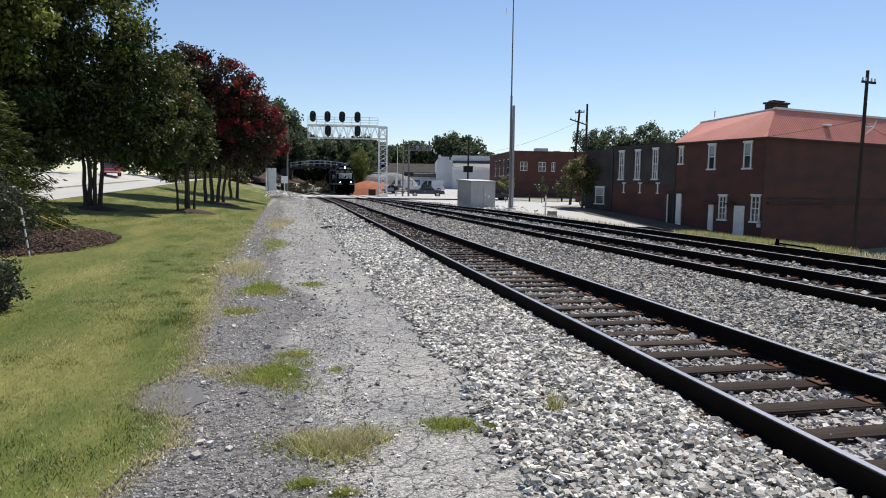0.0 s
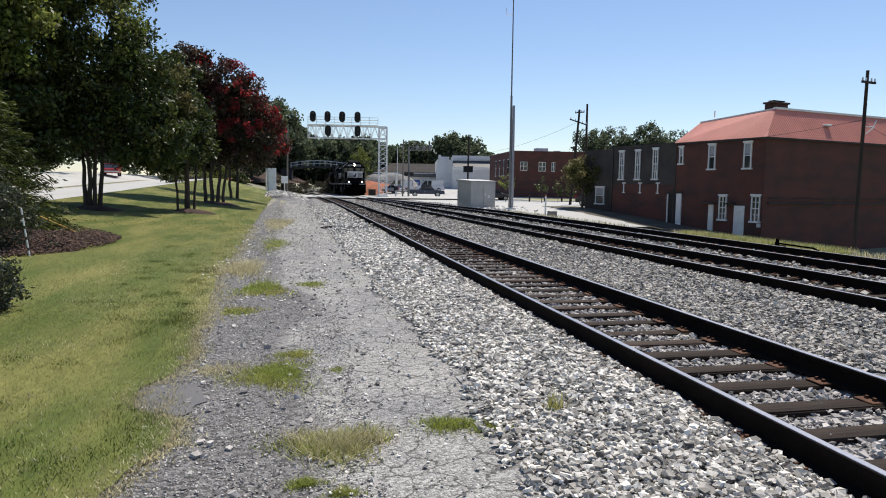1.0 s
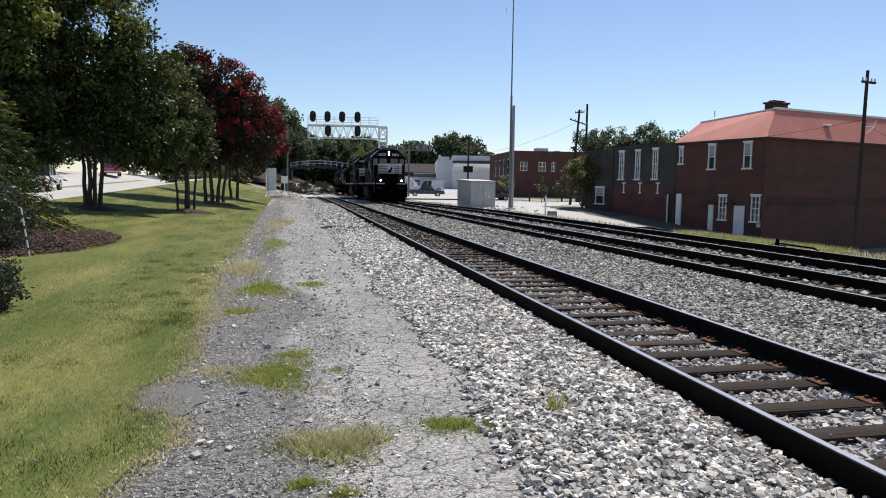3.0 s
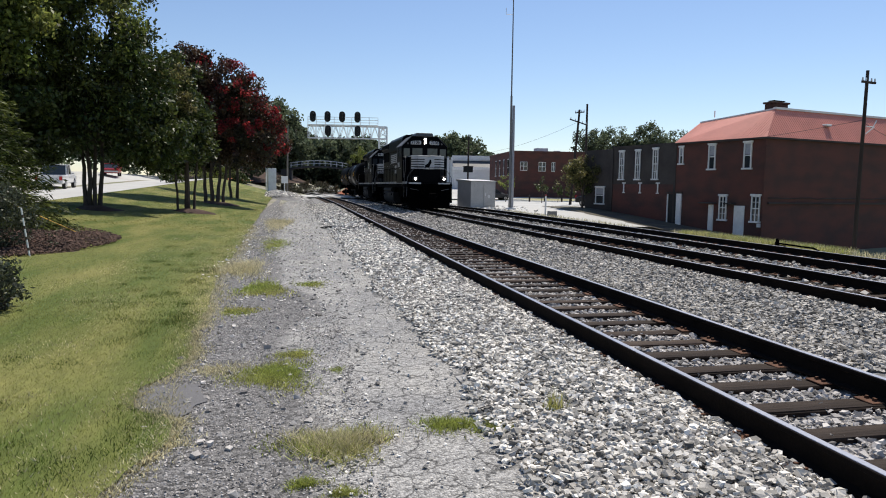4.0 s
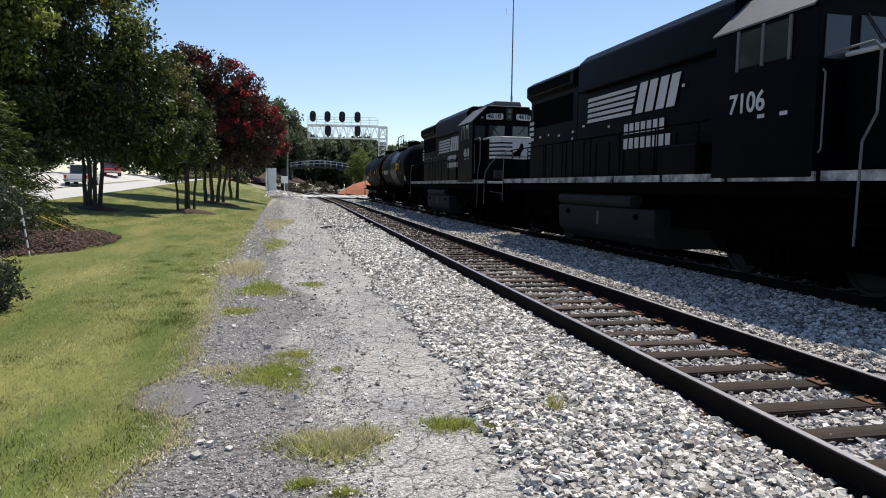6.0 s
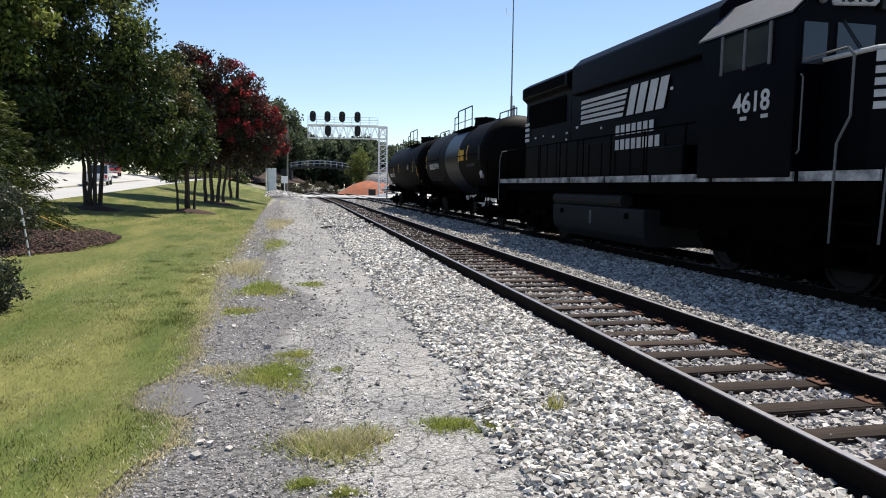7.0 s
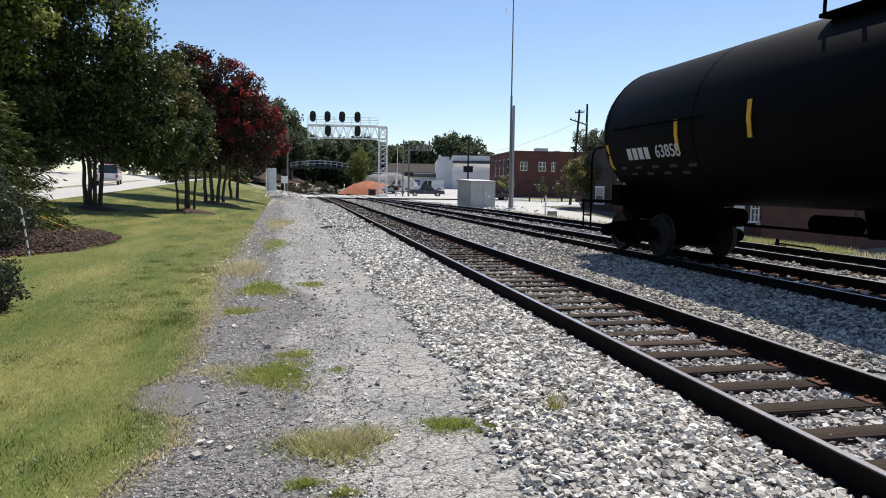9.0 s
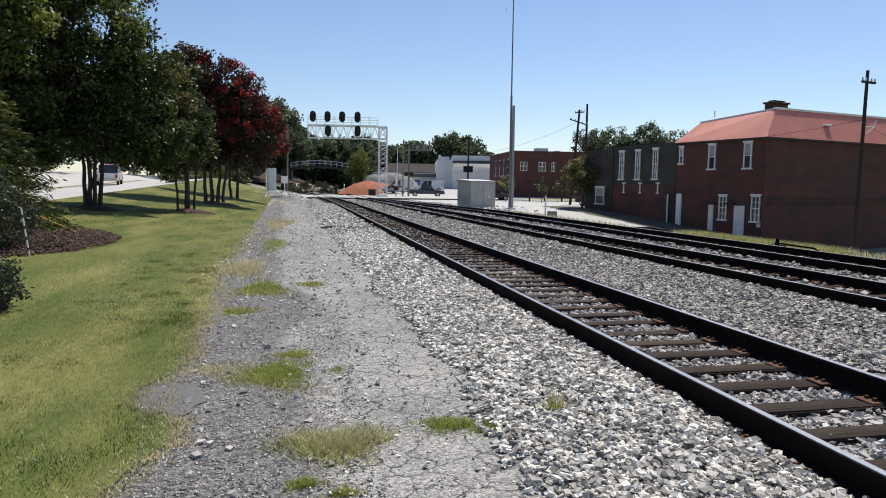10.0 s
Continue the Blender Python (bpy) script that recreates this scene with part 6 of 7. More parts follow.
tree("dark crape myrtle with pale leaf tips on the lawn", -5.15, 33.3, 7.6, ((-0.5, 0.1, 0.06, 0.34), (0.05, -0.1, 0.14, 0.36), (0.45, 0.3, 0.07, 0.35)),
     [(-1.0, 0, 4.6, 1.7, 1.8, 1.6), (-1.9, 0, 3.4, 1.2, 1.5, 1.0), (-0.2, 0.2, 4.0, 1.3, 1.6, 1.4), (-0.9, 0.1, 6.0, 1.2, 1.3, 1.2), (-1.9, 0, 5.6, 1.2, 1.2, 1.3), (-0.4, 0.3, 5.2, 1.0, 1.2, 1.1), (-0.4, 0, 2.7, 1.8, 1.6, 0.7)], 34000, 0.09, M_LEAF, 12,
     second=([(-0.7, -1.3, 4.6, 1.2, 0.7, 1.0), (-0.3, -0.8, 5.8, 0.8, 0.8, 0.6)], 4200, 0.07, M_OLIVE))
tree("crape myrtle in crimson blossom with several slim stems", -5.25, 43.5, 9.6, ((-0.5, 0.1, 0.12, 0.29), (0.0, -0.1, 0.13, 0.30), (0.45, 0.2, 0.12, 0.29), (0.9, 0.0, 0.10, 0.31)),
     [(-0.4, 0, 5.6, 2.2, 2.2, 2.0), (1.4, 0.2, 5.0, 2.2, 2.0, 1.9), (-1.2, 0, 7.4, 1.5, 1.6, 1.5), (0.4, 0, 7.6, 1.7, 1.7, 1.4), (2.9, 0.3, 4.6, 1.5, 1.5, 1.4), (1.0, 0, 3.1, 2.7, 1.8, 0.9), (3.3, 0.3, 4.0, 1.0, 1.0, 1.0), (2.2, 0, 6.4, 1.2, 1.4, 1.2), (-0.9, 0, 8.8, 0.7, 0.8, 0.7), (-1.6, 0, 3.8, 1.6, 1.6, 0.9)], 40000, 0.095, M_LEAFPURPLE, 13,
     second=([(2.2, 0.0, 7.3, 0.8, 1.0, 0.5), (3.0, 0.0, 6.2, 0.8, 1.0, 0.6), (1.3, 0.0, 8.3, 0.8, 0.8, 0.4), (3.5, -0.2, 5.0, 0.7, 0.9, 0.8), (3.7, 0, 4.0, 0.5, 0.8, 0.8), (1.6, -1.7, 4.4, 1.2, 0.3, 0.6), (1.2, -1.4, 6.4, 1.2, 0.4, 0.9), (-0.8, -0.8, 8.0, 0.9, 0.6, 0.8)], 4600, 0.075, M_LEAFRED))
tree("second crimson crape myrtle behind the first", -5.0, 55.0, 8.6, ((-0.3, 0.1, 0.12, 0.33), (0.3, -0.1, 0.13, 0.33)),
     [(0.4, 0, 5.0, 2.3, 2.2, 1.9), (1.8, 0.2, 4.6, 1.9, 2.0, 1.5), (-1.0, 0, 5.6, 1.8, 1.8, 1.6), (0.6, 0, 6.8, 1.5, 1.6, 1.3), (0.4, 0, 3.4, 2.2, 1.8, 0.7)], 22000, 0.12, M_LEAFPURPLE, 14,
     second=([(2.2, -0.5, 5.4, 1.4, 1.6, 1.1), (0.8, -1.0, 6.8, 1.5, 1.2, 0.9), (3.0, 0, 4.4, 1.0, 1.2, 0.9)], 4500, 0.10, M_LEAFRED))
tree("small dense street tree with yellowing green leaves", 25.4, 58.2, 4.6, ((0.0, 0.0, 0.13, 0.4),),
     [(0.2, 0, 3.2, 1.7, 1.4, 1.3), (-1.4, 0.2, 2.6, 1.1, 1.0, 0.9), (1.3, 0, 2.8, 1.2, 1.0, 1.0), (0.3, 0, 4.2, 1.1, 0.9, 0.8), (0.9, 0, 3.7, 0.8, 0.8, 0.7), (-0.9, 0, 3.5, 0.7, 0.8, 0.7), (1.9, 0, 2.9, 0.9, 0.8, 0.8)], 9000, 0.085, M_OLIVE, 15,
     second=([(0.4, 0.4, 2.8, 1.6, 1.0, 1.1)], 4000, 0.085, M_LEAF))
for i, (tx, ty, th) in enumerate(((23.8, 76.8, 4.0), (27.2, 73.8, 3.4), (31.0, 78.5, 2.4), (33.4, 80.5, 2.2))):
    tree("young sapling at the edge of the lot", tx, ty, th, ((0.05, 0.0, 0.05, 0.5),), [(0, 0, th * 0.68, th * 0.24, th * 0.22, th * 0.26), (0.15, 0, th * 0.5, th * 0.2, th * 0.18, th * 0.14)], 520, 0.08, M_LEAFLIGHT if i < 1 else M_LEAF, 30 + i, group="saplings")
tree("round olive green tree beside the clay bank", 11.6, 137.0, 9.5, ((0.2, 0, 0.2, 0.35),),
     [(0.4, 0, 5.6, 1.9, 2.0, 2.2), (1.2, 0, 4.2, 1.5, 1.6, 1.7), (-0.7, 0, 4.6, 1.6, 1.6, 1.8), (0.4, 0, 7.8, 1.4, 1.4, 1.5), (0.6, 0, 3.0, 1.9, 2, 1.2)], 12000, 0.11, M_LEAFLIGHT, 16)


def conifer(label, x, y, h, r, seed):
    """Evergreen with drooping tiers of short needle sprays."""
    rng = np.random.default_rng(seed)
    ob = thing("evergreen_tree", pose(x, y, gz(x, y) - 0.05), label, "evergreen tree")
    part("trunk", Bm().cyl((0, 0, -0.1), (0, 0, h * 0.97), 0.17, 0.03, 8), M_BARK, ob)
    boughs = Bm()
    quads = []
    n = 400
    for i in range(n):
        k = (i + rng.random()) / n
        z = 0.25 + h * 0.95 * k
        L = r * (1 - k) ** 0.75 * (0.72 + 0.5 * rng.random()) + 0.15
        a = i * 2.39996 + rng.normal() * 0.2
        d = np.array([_m.cos(a), _m.sin(a), 0.0])
        tip = d * L + np.array([0, 0, z - 0.18 * L + 0.12 * rng.normal()])
        base = np.array([0, 0, z + 0.05])
        if i % 2 == 0:
            boughs.cyl(base, tip, 0.022, 0.006, 4)
        m = int(105 * L + 20)
        t = rng.random(m) ** 0.65
        c = base + (tip - base) * t[:, None] + rng.normal(size=(m, 3)) * np.array([0.10, 0.10, 0.06]) * (0.5 + L * 0.3)
        side = np.cross(d, (0, 0, 1.0))
        u = d * 0.6 + side * rng.uniform(-0.9, 0.9, (m, 1)) + np.array([0, 0, -0.25]) + rng.normal(size=(m, 3)) * 0.25
        u /= np.linalg.norm(u, axis=1)[:, None]
        v = np.cross(u, rand_dirs(rng, m))
        v /= np.linalg.norm(v, axis=1)[:, None]
        s = (0.04 + 0.045 * rng.random(m))[:, None]
        quads.append(np.stack([c - u * s, c - v * s * 0.28, c + u * s * 1.3, c + v * s * 0.28], axis=1).reshape(-1, 3))
    part("bough_wood", boughs, M_BARK, ob)
    part("needles", soup("needles", np.concatenate(quads), 4, M_NEEDLE), M_NEEDLE, ob)
    return ob


conifer("dense dark evergreen with drooping boughs at the lawn's edge", -8.5, 19.5, 4.7, 2.3, 21)
conifer("evergreen behind the mulch bed", -11.3, 23.0, 5.5, 2.4, 22)
tree("leafy shade tree behind the evergreens, sunlight put into its pale leaves", -11.4, 27.5, 10.0, ((0.0, 0.0, 0.2, 0.4),),
     [(0, 0, 6.0, 2.2, 2.0, 1.8), (0.8, 0, 8.2, 2.0, 1.8, 1.6), (-1.2, 0, 8.0, 2.0, 1.8, 1.7), (0.6, -0.5, 4.4, 1.8, 1.6, 1.2), (0.2, 0, 9.8, 1.8, 1.6, 1.2), (1.2, 0, 3.6, 1.6, 1.5, 1.3)], 9000, 0.10, M_LEAF, 17,
     # Paler leaf copy on the near side: sunlight put into the colour.
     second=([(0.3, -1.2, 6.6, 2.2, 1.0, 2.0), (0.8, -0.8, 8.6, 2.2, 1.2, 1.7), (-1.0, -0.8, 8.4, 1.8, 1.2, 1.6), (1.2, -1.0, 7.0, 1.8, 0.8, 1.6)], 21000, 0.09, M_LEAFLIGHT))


def shrub(label, x, y, blobs, n, size, material, seed, twigs=40):
    rng = np.random.default_rng(seed)
    ob = thing("shrub", pose(x, y, gz(x, y)), label, "shrub", "shrubs")
    tw = Bm()
    for i in range(twigs):
        b = blobs[i % len(blobs)]
        e = Vector(b[:3]) + Vector(rand_dirs(rng, 1)[0] * np.array(b[3:]) * 0.9)
        limb(tw, rng, (b[0] * 0.3 + rng.normal() * 0.08, b[1] * 0.3 + rng.normal() * 0.08, 0), e, 0.012, 0.003, 3, 0.5)
    part("twigs", tw, M_BARK, ob)
    part("foliage", soup("foliage", leaf_cloud(rng, blobs, n, size), 4, material), material, ob)
    return ob


shrub("straggly grey-green shrub in the mulch bed", -5.85, 15.6, [(-0.4, 0, 0.7, 0.7, 0.7, 0.7), (0.05, 0.2, 0.45, 0.5, 0.5, 0.45), (-0.8, 0, 1.0, 0.8, 0.8, 0.8)], 5200, 0.035, M_GREYLEAF, 41)
shrub("grey-green shrub at the near end of the bed", -3.8, 9.3, [(-0.1, 0, 0.36, 0.45, 0.5, 0.38), (0.12, 0, 0.26, 0.3, 0.35, 0.26)], 4200, 0.028, M_GREYLEAF, 42)
shrub("clipped dark round shrub at the street", -11.9, 70.0, [(0, 0, 0.7, 1.2, 1.1, 0.8)], 1800, 0.09, M_LEAF, 43, 10)
for i, (sx, sy, k) in enumerate(((-9.8, 104, 1.2), (-11.6, 108, 1.5), (-8.2, 101, 0.9), (-13.6, 106, 1.6))):
    shrub("low green shrub by the flower bed", sx, sy, [(0, 0, 0.6 * k, 1.3 * k, 1.2, 0.7 * k)], 1300, 0.12, M_LEAFLIGHT if i % 2 else M_LEAF, 44 + i, 10)
for i, (sx, sy, k) in enumerate(((4.2, 132, 1.4), (1.5, 140, 1.6), (-1.2, 118, 1.3), (-3.5, 126, 1.8), (6.0, 131, 1.2))):
    k *= 0.75
    shrub("dusty scrub beside the tracks", sx, sy, [(0, 0, 0.9 * k, 1.5 * k, 1.5, 1.1 * k)], 2200, 0.085, M_SCRUB, 50 + i, 10)


def wood(name, label, spots, material, seed, size, per):
    """Distant trees as one stand; spots: x, y, height, radius."""
    rng = np.random.default_rng(seed)
    out = []
    for x, y, h, r in spots:
        z = gz(x, y)
        blobs = [(x + rng.normal() * r * 0.45, y + rng.normal() * r * 0.4, z + h * rng.uniform(0.3, 0.8), r * rng.uniform(0.5, 0.8), r * 0.6, h * rng.uniform(0.16, 0.26)) for _ in range(8)]
        blobs.append((x, y, z + h * 0.82, r * 0.5, r * 0.5, h * 0.17))
        out.append(leaf_cloud(rng, blobs, per, size, 0.2))
    ob = part(name, soup(name, np.concatenate(out), 4, material), material)
    return tagged(ob, label, "trees", kind="stuff")


wood("far_trees", "dark green woods beyond the footbridge", [(-6, 172, 21, 6.5), (-14, 168, 19, 7), (-22, 165, 18, 7), (4, 186, 13, 6), (10, 182, 14, 6), (16, 180, 13, 5), (20, 190, 12, 5), (-2, 190, 14, 6), (24, 205, 12, 6), (-5, 166, 20, 5), (-1, 176, 17, 5)], M_FAR, 61, 0.45, 11000)
wood("far_trees", "green woods behind the workshop", [(38, 262, 15, 8), (47, 262, 16.5, 8), (56, 260, 20, 9), (64, 258, 18, 7), (70, 256, 13, 6), (30, 262, 14, 8), (22, 262, 15, 8), (42, 255, 16, 8), (60, 255, 18, 8)], M_FAR, 62, 0.6, 7000)
wood("far_trees", "green trees behind the brick annex", [(49, 108, 11.5, 4), (55, 112, 12.5, 4.5), (61, 112, 13, 4.5), (67, 112, 12.5, 4.5), (72, 108, 12, 4), (78, 106, 12, 5)], M_FAR, 63, 0.20, 14000)
wood("far_trees", "dark trees along the far side of the street", [(-30 - 3 * (i % 2), 60 + i * 9, 12 + (i * 7) % 4, 5) for i in range(9)] + [(-20, 125, 11, 5), (-24, 112, 12, 5), (-16, 136, 12, 5), (-10, 140, 13, 5), (-36, 30, 12, 6), (-38, 42, 12, 6)], M_FAR, 64, 0.38, 4500)
wood("far_trees", "woods lining the horizon", [(-260 + i * 22, 330 + 40 * _m.sin(i * 1.7), 15 + (i * 5) % 6, 13) for i in range(33)], M_FAR, 65, 0.9, 1200)


# ---- loose stones ----
def stones(name, label, spots, material, parent=None):
    """spots: (n, 4) array of x, y, z and size; each stone is a small jagged block, all joined."""
    rng = np.random.default_rng(len(spots))
    n = len(spots)
    cube = np.array([(x, y, z) for x in (-1, 1) for y in (-1, 1) for z in (-1, 1)], float)
    v = cube[None] * rng.uniform(0.35, 1.0, (n, 8, 3)) * rng.uniform(0.5, 1.35, (n, 1, 3))
    q = rng.normal(size=(n, 4))
    q /= np.linalg.norm(q, axis=1)[:, None]
    w, x, y, z = q.T
    R = np.stack([1 - 2 * (y * y + z * z), 2 * (x * y - z * w), 2 * (x * z + y * w), 2 * (x * y + z * w), 1 - 2 * (x * x + z * z), 2 * (y * z - x * w),
                  2 * (x * z - y * w), 2 * (y * z + x * w), 1 - 2 * (x * x + y * y)], axis=1).reshape(n, 3, 3)
    v = np.einsum("nij,nkj->nki", R, v) * spots[:, 3][:, None, None] * 0.5
    v[:, :, 2] *= 0.65
    v += spots[:, None, :3]
    f = np.array([(0, 1, 3, 2), (4, 6, 7, 5), (0, 4, 5, 1), (2, 3, 7, 6), (0, 2, 6, 4), (1, 5, 7, 3)])
    idx = (f[None] + 8 * np.arange(n)[:, None, None]).reshape(-1).astype(np.int32)
    me = bpy.data.meshes.new(name)
    me.vertices.add(n * 8)
    me.vertices.foreach_set("co", v.astype(np.float32).ravel())
    me.loops.add(len(idx))
    me.loops.foreach_set("vertex_index", idx)
    me.polygons.add(n * 6)
    me.polygons.foreach_set("loop_start", np.arange(0, len(idx), 4, dtype=np.int32))
    me.update(calc_edges=True)
    me.shade_flat()
    ob = part(name, me, material)
    return tagged(ob, label, "stones", kind="stuff")


def scatter(rng, n, xr, yr, size, power=1.0, lift=0.0, zf=None, keep=None):
    x = rng.uniform(*xr, n)
    y = yr[0] + (yr[1] - yr[0]) * rng.random(n) ** power
    s = size * rng.uniform(0.55, 1.3, n)
    if keep is not None:
        k = np.array([keep(a, b) for a, b in zip(x, y)])
        x, y, s = x[k], y[k], s[k]
    z = np.array([(zf or bed_z)(a, b) for a, b in zip(x, y)]) + lift + rng.uniform(-0.25, 0.35, len(x)) * s
    return np.stack([x, y, z, s], axis=1)


def off_tie(x, y):
    """Keeps stones out from on top of the ties inside a track, and off the rails."""
    for c in (x1(y), x2(y), x3(y)):
        d = abs(x - c)
        if abs(d - 0.7525) < 0.085:
            return False
        if d < 0.75 and abs(((y - (-12 if c < 6 else -18)) / 0.527 + 0.5) % 1.0 - 0.5) < 0.17 and (x * 7.3 + y * 3.1) % 1.0 > 0.12:
            return False
    return True


_r = np.random.default_rng(5)
shoulder = lambda x, y: off_tie(x, y) and x > 1.25 + 0.25 * noise.noise((y * 0.6, 11, 0)) + 0.1 * noise.noise((y * 2.3, 5, 0)) - 0.018 * max(0, y - 8) + abs(_r.normal()) * 0.22
stones("ballast_stones", "pale grey crushed granite ballast beside the near rail", np.concatenate([
    scatter(_r, 22000, (1.0, 3.0), (2.6, 11), 0.047, 1.0, keep=shoulder), scatter(_r, 13000, (0.6, 3.0), (11, 24), 0.066, 1.0, keep=shoulder), scatter(_r, 5000, (0.3, 3.0), (24, 60), 0.10, 1.0, keep=shoulder)]), M_STONE)
stones("ballast_stones", "darker stones among the pale ballast", scatter(_r, 9000, (1.0, 3.0), (2.6, 14), 0.046, 1.0, 0.006, keep=shoulder), M_STONE_DARK)
stones("ballast_stones", "brownish ballast between the near rails", np.concatenate([
    scatter(_r, 9500, (2.98, 4.45), (3.4, 14), 0.055, 1.0, -0.012, keep=off_tie), scatter(_r, 5500, (2.98, 4.45), (14, 34), 0.065, 1.0, -0.015, keep=off_tie), scatter(_r, 3000, (2.8, 4.45), (34, 60), 0.08, 1.0, -0.015, keep=off_tie)]), M_STONE_BROWN)
stones("ballast_stones", "grey ballast between the tracks, facet shade put into its darker tone", np.concatenate([
    scatter(_r, 21000, (4.5, 7.7), (5, 16), 0.058, 1.0, keep=off_tie), scatter(_r, 12000, (4.4, 7.8), (16, 34), 0.075, 1.0, keep=off_tie), scatter(_r, 4000, (4.2, 8.0), (34, 75), 0.12, 1.0, keep=off_tie)]), M_STONE_DARK)
stones("ballast_stones", "grey ballast round the far tracks", np.concatenate([
    scatter(_r, 8000, (7.7, 13.6), (8, 30), 0.085, 1.0, keep=off_tie), scatter(_r, 4000, (7.6, 14.2), (30, 70), 0.12, 1.0, keep=off_tie)]), M_STONE_DARK)
path_z = lambda x, y: gz(x, y) - 0.01
stones("loose_stones", "dark loose pebbles on the worn verge", np.concatenate([
    scatter(_r, 17000, (-1.4, 0.5), (2.6, 9), 0.016, 1.0, zf=path_z), scatter(_r, 480, (-1.2, 0.7), (2.8, 12), 0.050, 1.0, zf=path_z), scatter(_r, 6000, (-1.5, 0.4), (9, 26), 0.026, 1.0, zf=path_z), scatter(_r, 1800, (0.0, 0.5), (2.6, 9), 0.014, 1.0, 0.012, zf=path_z)]), M_STONE_BROWN)
stones("loose_stones", "stray stones on the path and yard edge", np.concatenate([
    scatter(_r, 1100, (0.0, 1.6), (2.8, 14), 0.026, 1.0, zf=gz), scatter(_r, 600, (13.5, 20), (42, 60), 0.2, 1.0, zf=gz), scatter(_r, 3500, (-1.8, 1.2), (12, 70), 0.055, 1.0, zf=gz), scatter(_r, 1800, (-3.6, 0.4), (73, 83), 0.2, 1.0, zf=lambda x, y: gz(x, y) + 0.8 * max(0.0, 1 - ((x + 1.6) / 2.4) ** 2 - ((y - 78) / 6.5) ** 2))]), M_STONE)


# ---- grass ----
def blades(name, label, x, y, height, width, material, seed, lean=0.9, zf=gz, cat="grass"):
    rng = np.random.default_rng(seed)
    n = len(x)
    z = np.array([zf(a, b) for a, b in zip(x, y)]) - 0.008
    a = rng.uniform(0, 2 * _m.pi, n)
    h = height * rng.uniform(0.5, 1.25, n)
    w = width * rng.uniform(0.6, 1.3, n)
    dx, dy = np.cos(a) * w, np.sin(a) * w
    b = rng.uniform(0, 2 * _m.pi, n)
    t = lean * rng.uniform(0.1, 1.2, n) * h
    v = np.stack([np.stack([x - dx, y - dy, z], 1), np.stack([x + dx, y + dy, z], 1), np.stack([x + np.cos(b) * t, y + np.sin(b) * t, z + h], 1)], axis=1).reshape(-1, 3)
    ob = part(name, soup(name, v, 3, material), material)
    return tagged(ob, label, cat, kind="stuff")



def lawn_spots(seed, n, xr, yr, power=1.0):
    rng = np.random.default_rng(seed)
    x, y = rng.uniform(*xr, n), yr[0] + (yr[1] - yr[0]) * rng.random(n) ** power + rng.normal(size=n) * 0.25
    e = np.array([lawn_edge(b) for b in y]) + rng.normal(size=n) * 0.07
    k = x < e
    return x[k], y[k]


blades("grass", "short mown grass blades of the lawn", *lawn_spots(1, 190000, (-4.4, -0.6), (2.4, 8.5)), 0.024, 0.0026, M_GRASS, 71)
blades("grass", "mown grass further up the lawn", *lawn_spots(2, 150000, (-8.5, -0.8), (8.5, 24), 1.3), 0.03, 0.0045, M_GRASS, 72)
blades("grass", "mown grass by the trees", *lawn_spots(3, 90000, (-10.6, -1.2), (24, 80), 1.2), 0.035, 0.013, M_GRASS, 73)


_fr = np.random.default_rng(9)
_fy = 2.4 + 26 * _fr.random(16000) ** 1.5
_gy = 2.4 + 7.5 * _fr.random(9000)
_gk = np.array([noise.noise((b * 1.4, 2.2, 0)) > -0.15 for b in _gy])
blades("dry_fringe", "bleached dead grass lining the lawn's edge", np.array([lawn_edge(b) for b in _gy])[_gk] + _fr.normal(size=int(_gk.sum())) * 0.035 + 0.015, _gy[_gk], 0.022, 0.005, M_DRYGRASS, 78, 1.3)
blades("dry_fringe", "bleached dry grass fringe along the lawn", np.array([lawn_edge(b) for b in _fy]) + _fr.normal(size=16000) * 0.07 * (1 + _fy * 0.06), _fy, 0.03, 0.006, M_DRYGRASS, 74, 1.2)
_fy = 2.4 + 20 * _fr.random(16000)
_fx = lawn_edge(5) - 2.6 * _fr.random(16000)
_k = np.array([noise.noise((a * 0.9, b * 0.7, 8.8)) > 0.12 for a, b in zip(_fx, _fy)])
blades("dry_patches", "straw-coloured dry patches in the lawn", _fx[_k], _fy[_k], 0.035, 0.006, M_DRYGRASS, 75, 1.0)

_sx, _sy = lawn_spots(6, 14000, (-4.4, -0.7), (2.4, 12))
_k = np.array([noise.noise((a * 2.6, b * 1.1, 5.5)) > -0.05 for a, b in zip(_sx, _sy)])
blades("straw_flecks", "bleached straw flecks among the mown grass", _sx[_k], _sy[_k], 0.03, 0.0035, M_DRYGRASS, 79, 1.2)


def clump(seed, n, cx, cy, rx, ry):
    rng = np.random.default_rng(seed)
    p = rng.normal(size=(n, 2)) * 0.48
    k = 1 + 0.3 * np.sin(np.arctan2(p[:, 1], p[:, 0]) * 3 + seed)
    return cx + p[:, 0] * rx * k, cy + p[:, 1] * ry * k


_tr = np.random.default_rng(77)
_tx, _ty = [], []
for _i in range(90):
    _cy = 2.6 + 16 * _tr.random() ** 1.3
    _cx = lawn_edge(_cy) - 0.12 - 1.6 * _tr.random() ** 2
    _k = int(110 + 130 * _tr.random())
    _tx.append(_cx + _tr.normal(size=_k) * 0.09)
    _ty.append(_cy + _tr.normal(size=_k) * 0.13)
blades("lush_tufts", "thicker dark green tufts at the lawn's border", np.concatenate(_tx), np.concatenate(_ty), 0.036, 0.004, M_LUSH, 76, 0.8)

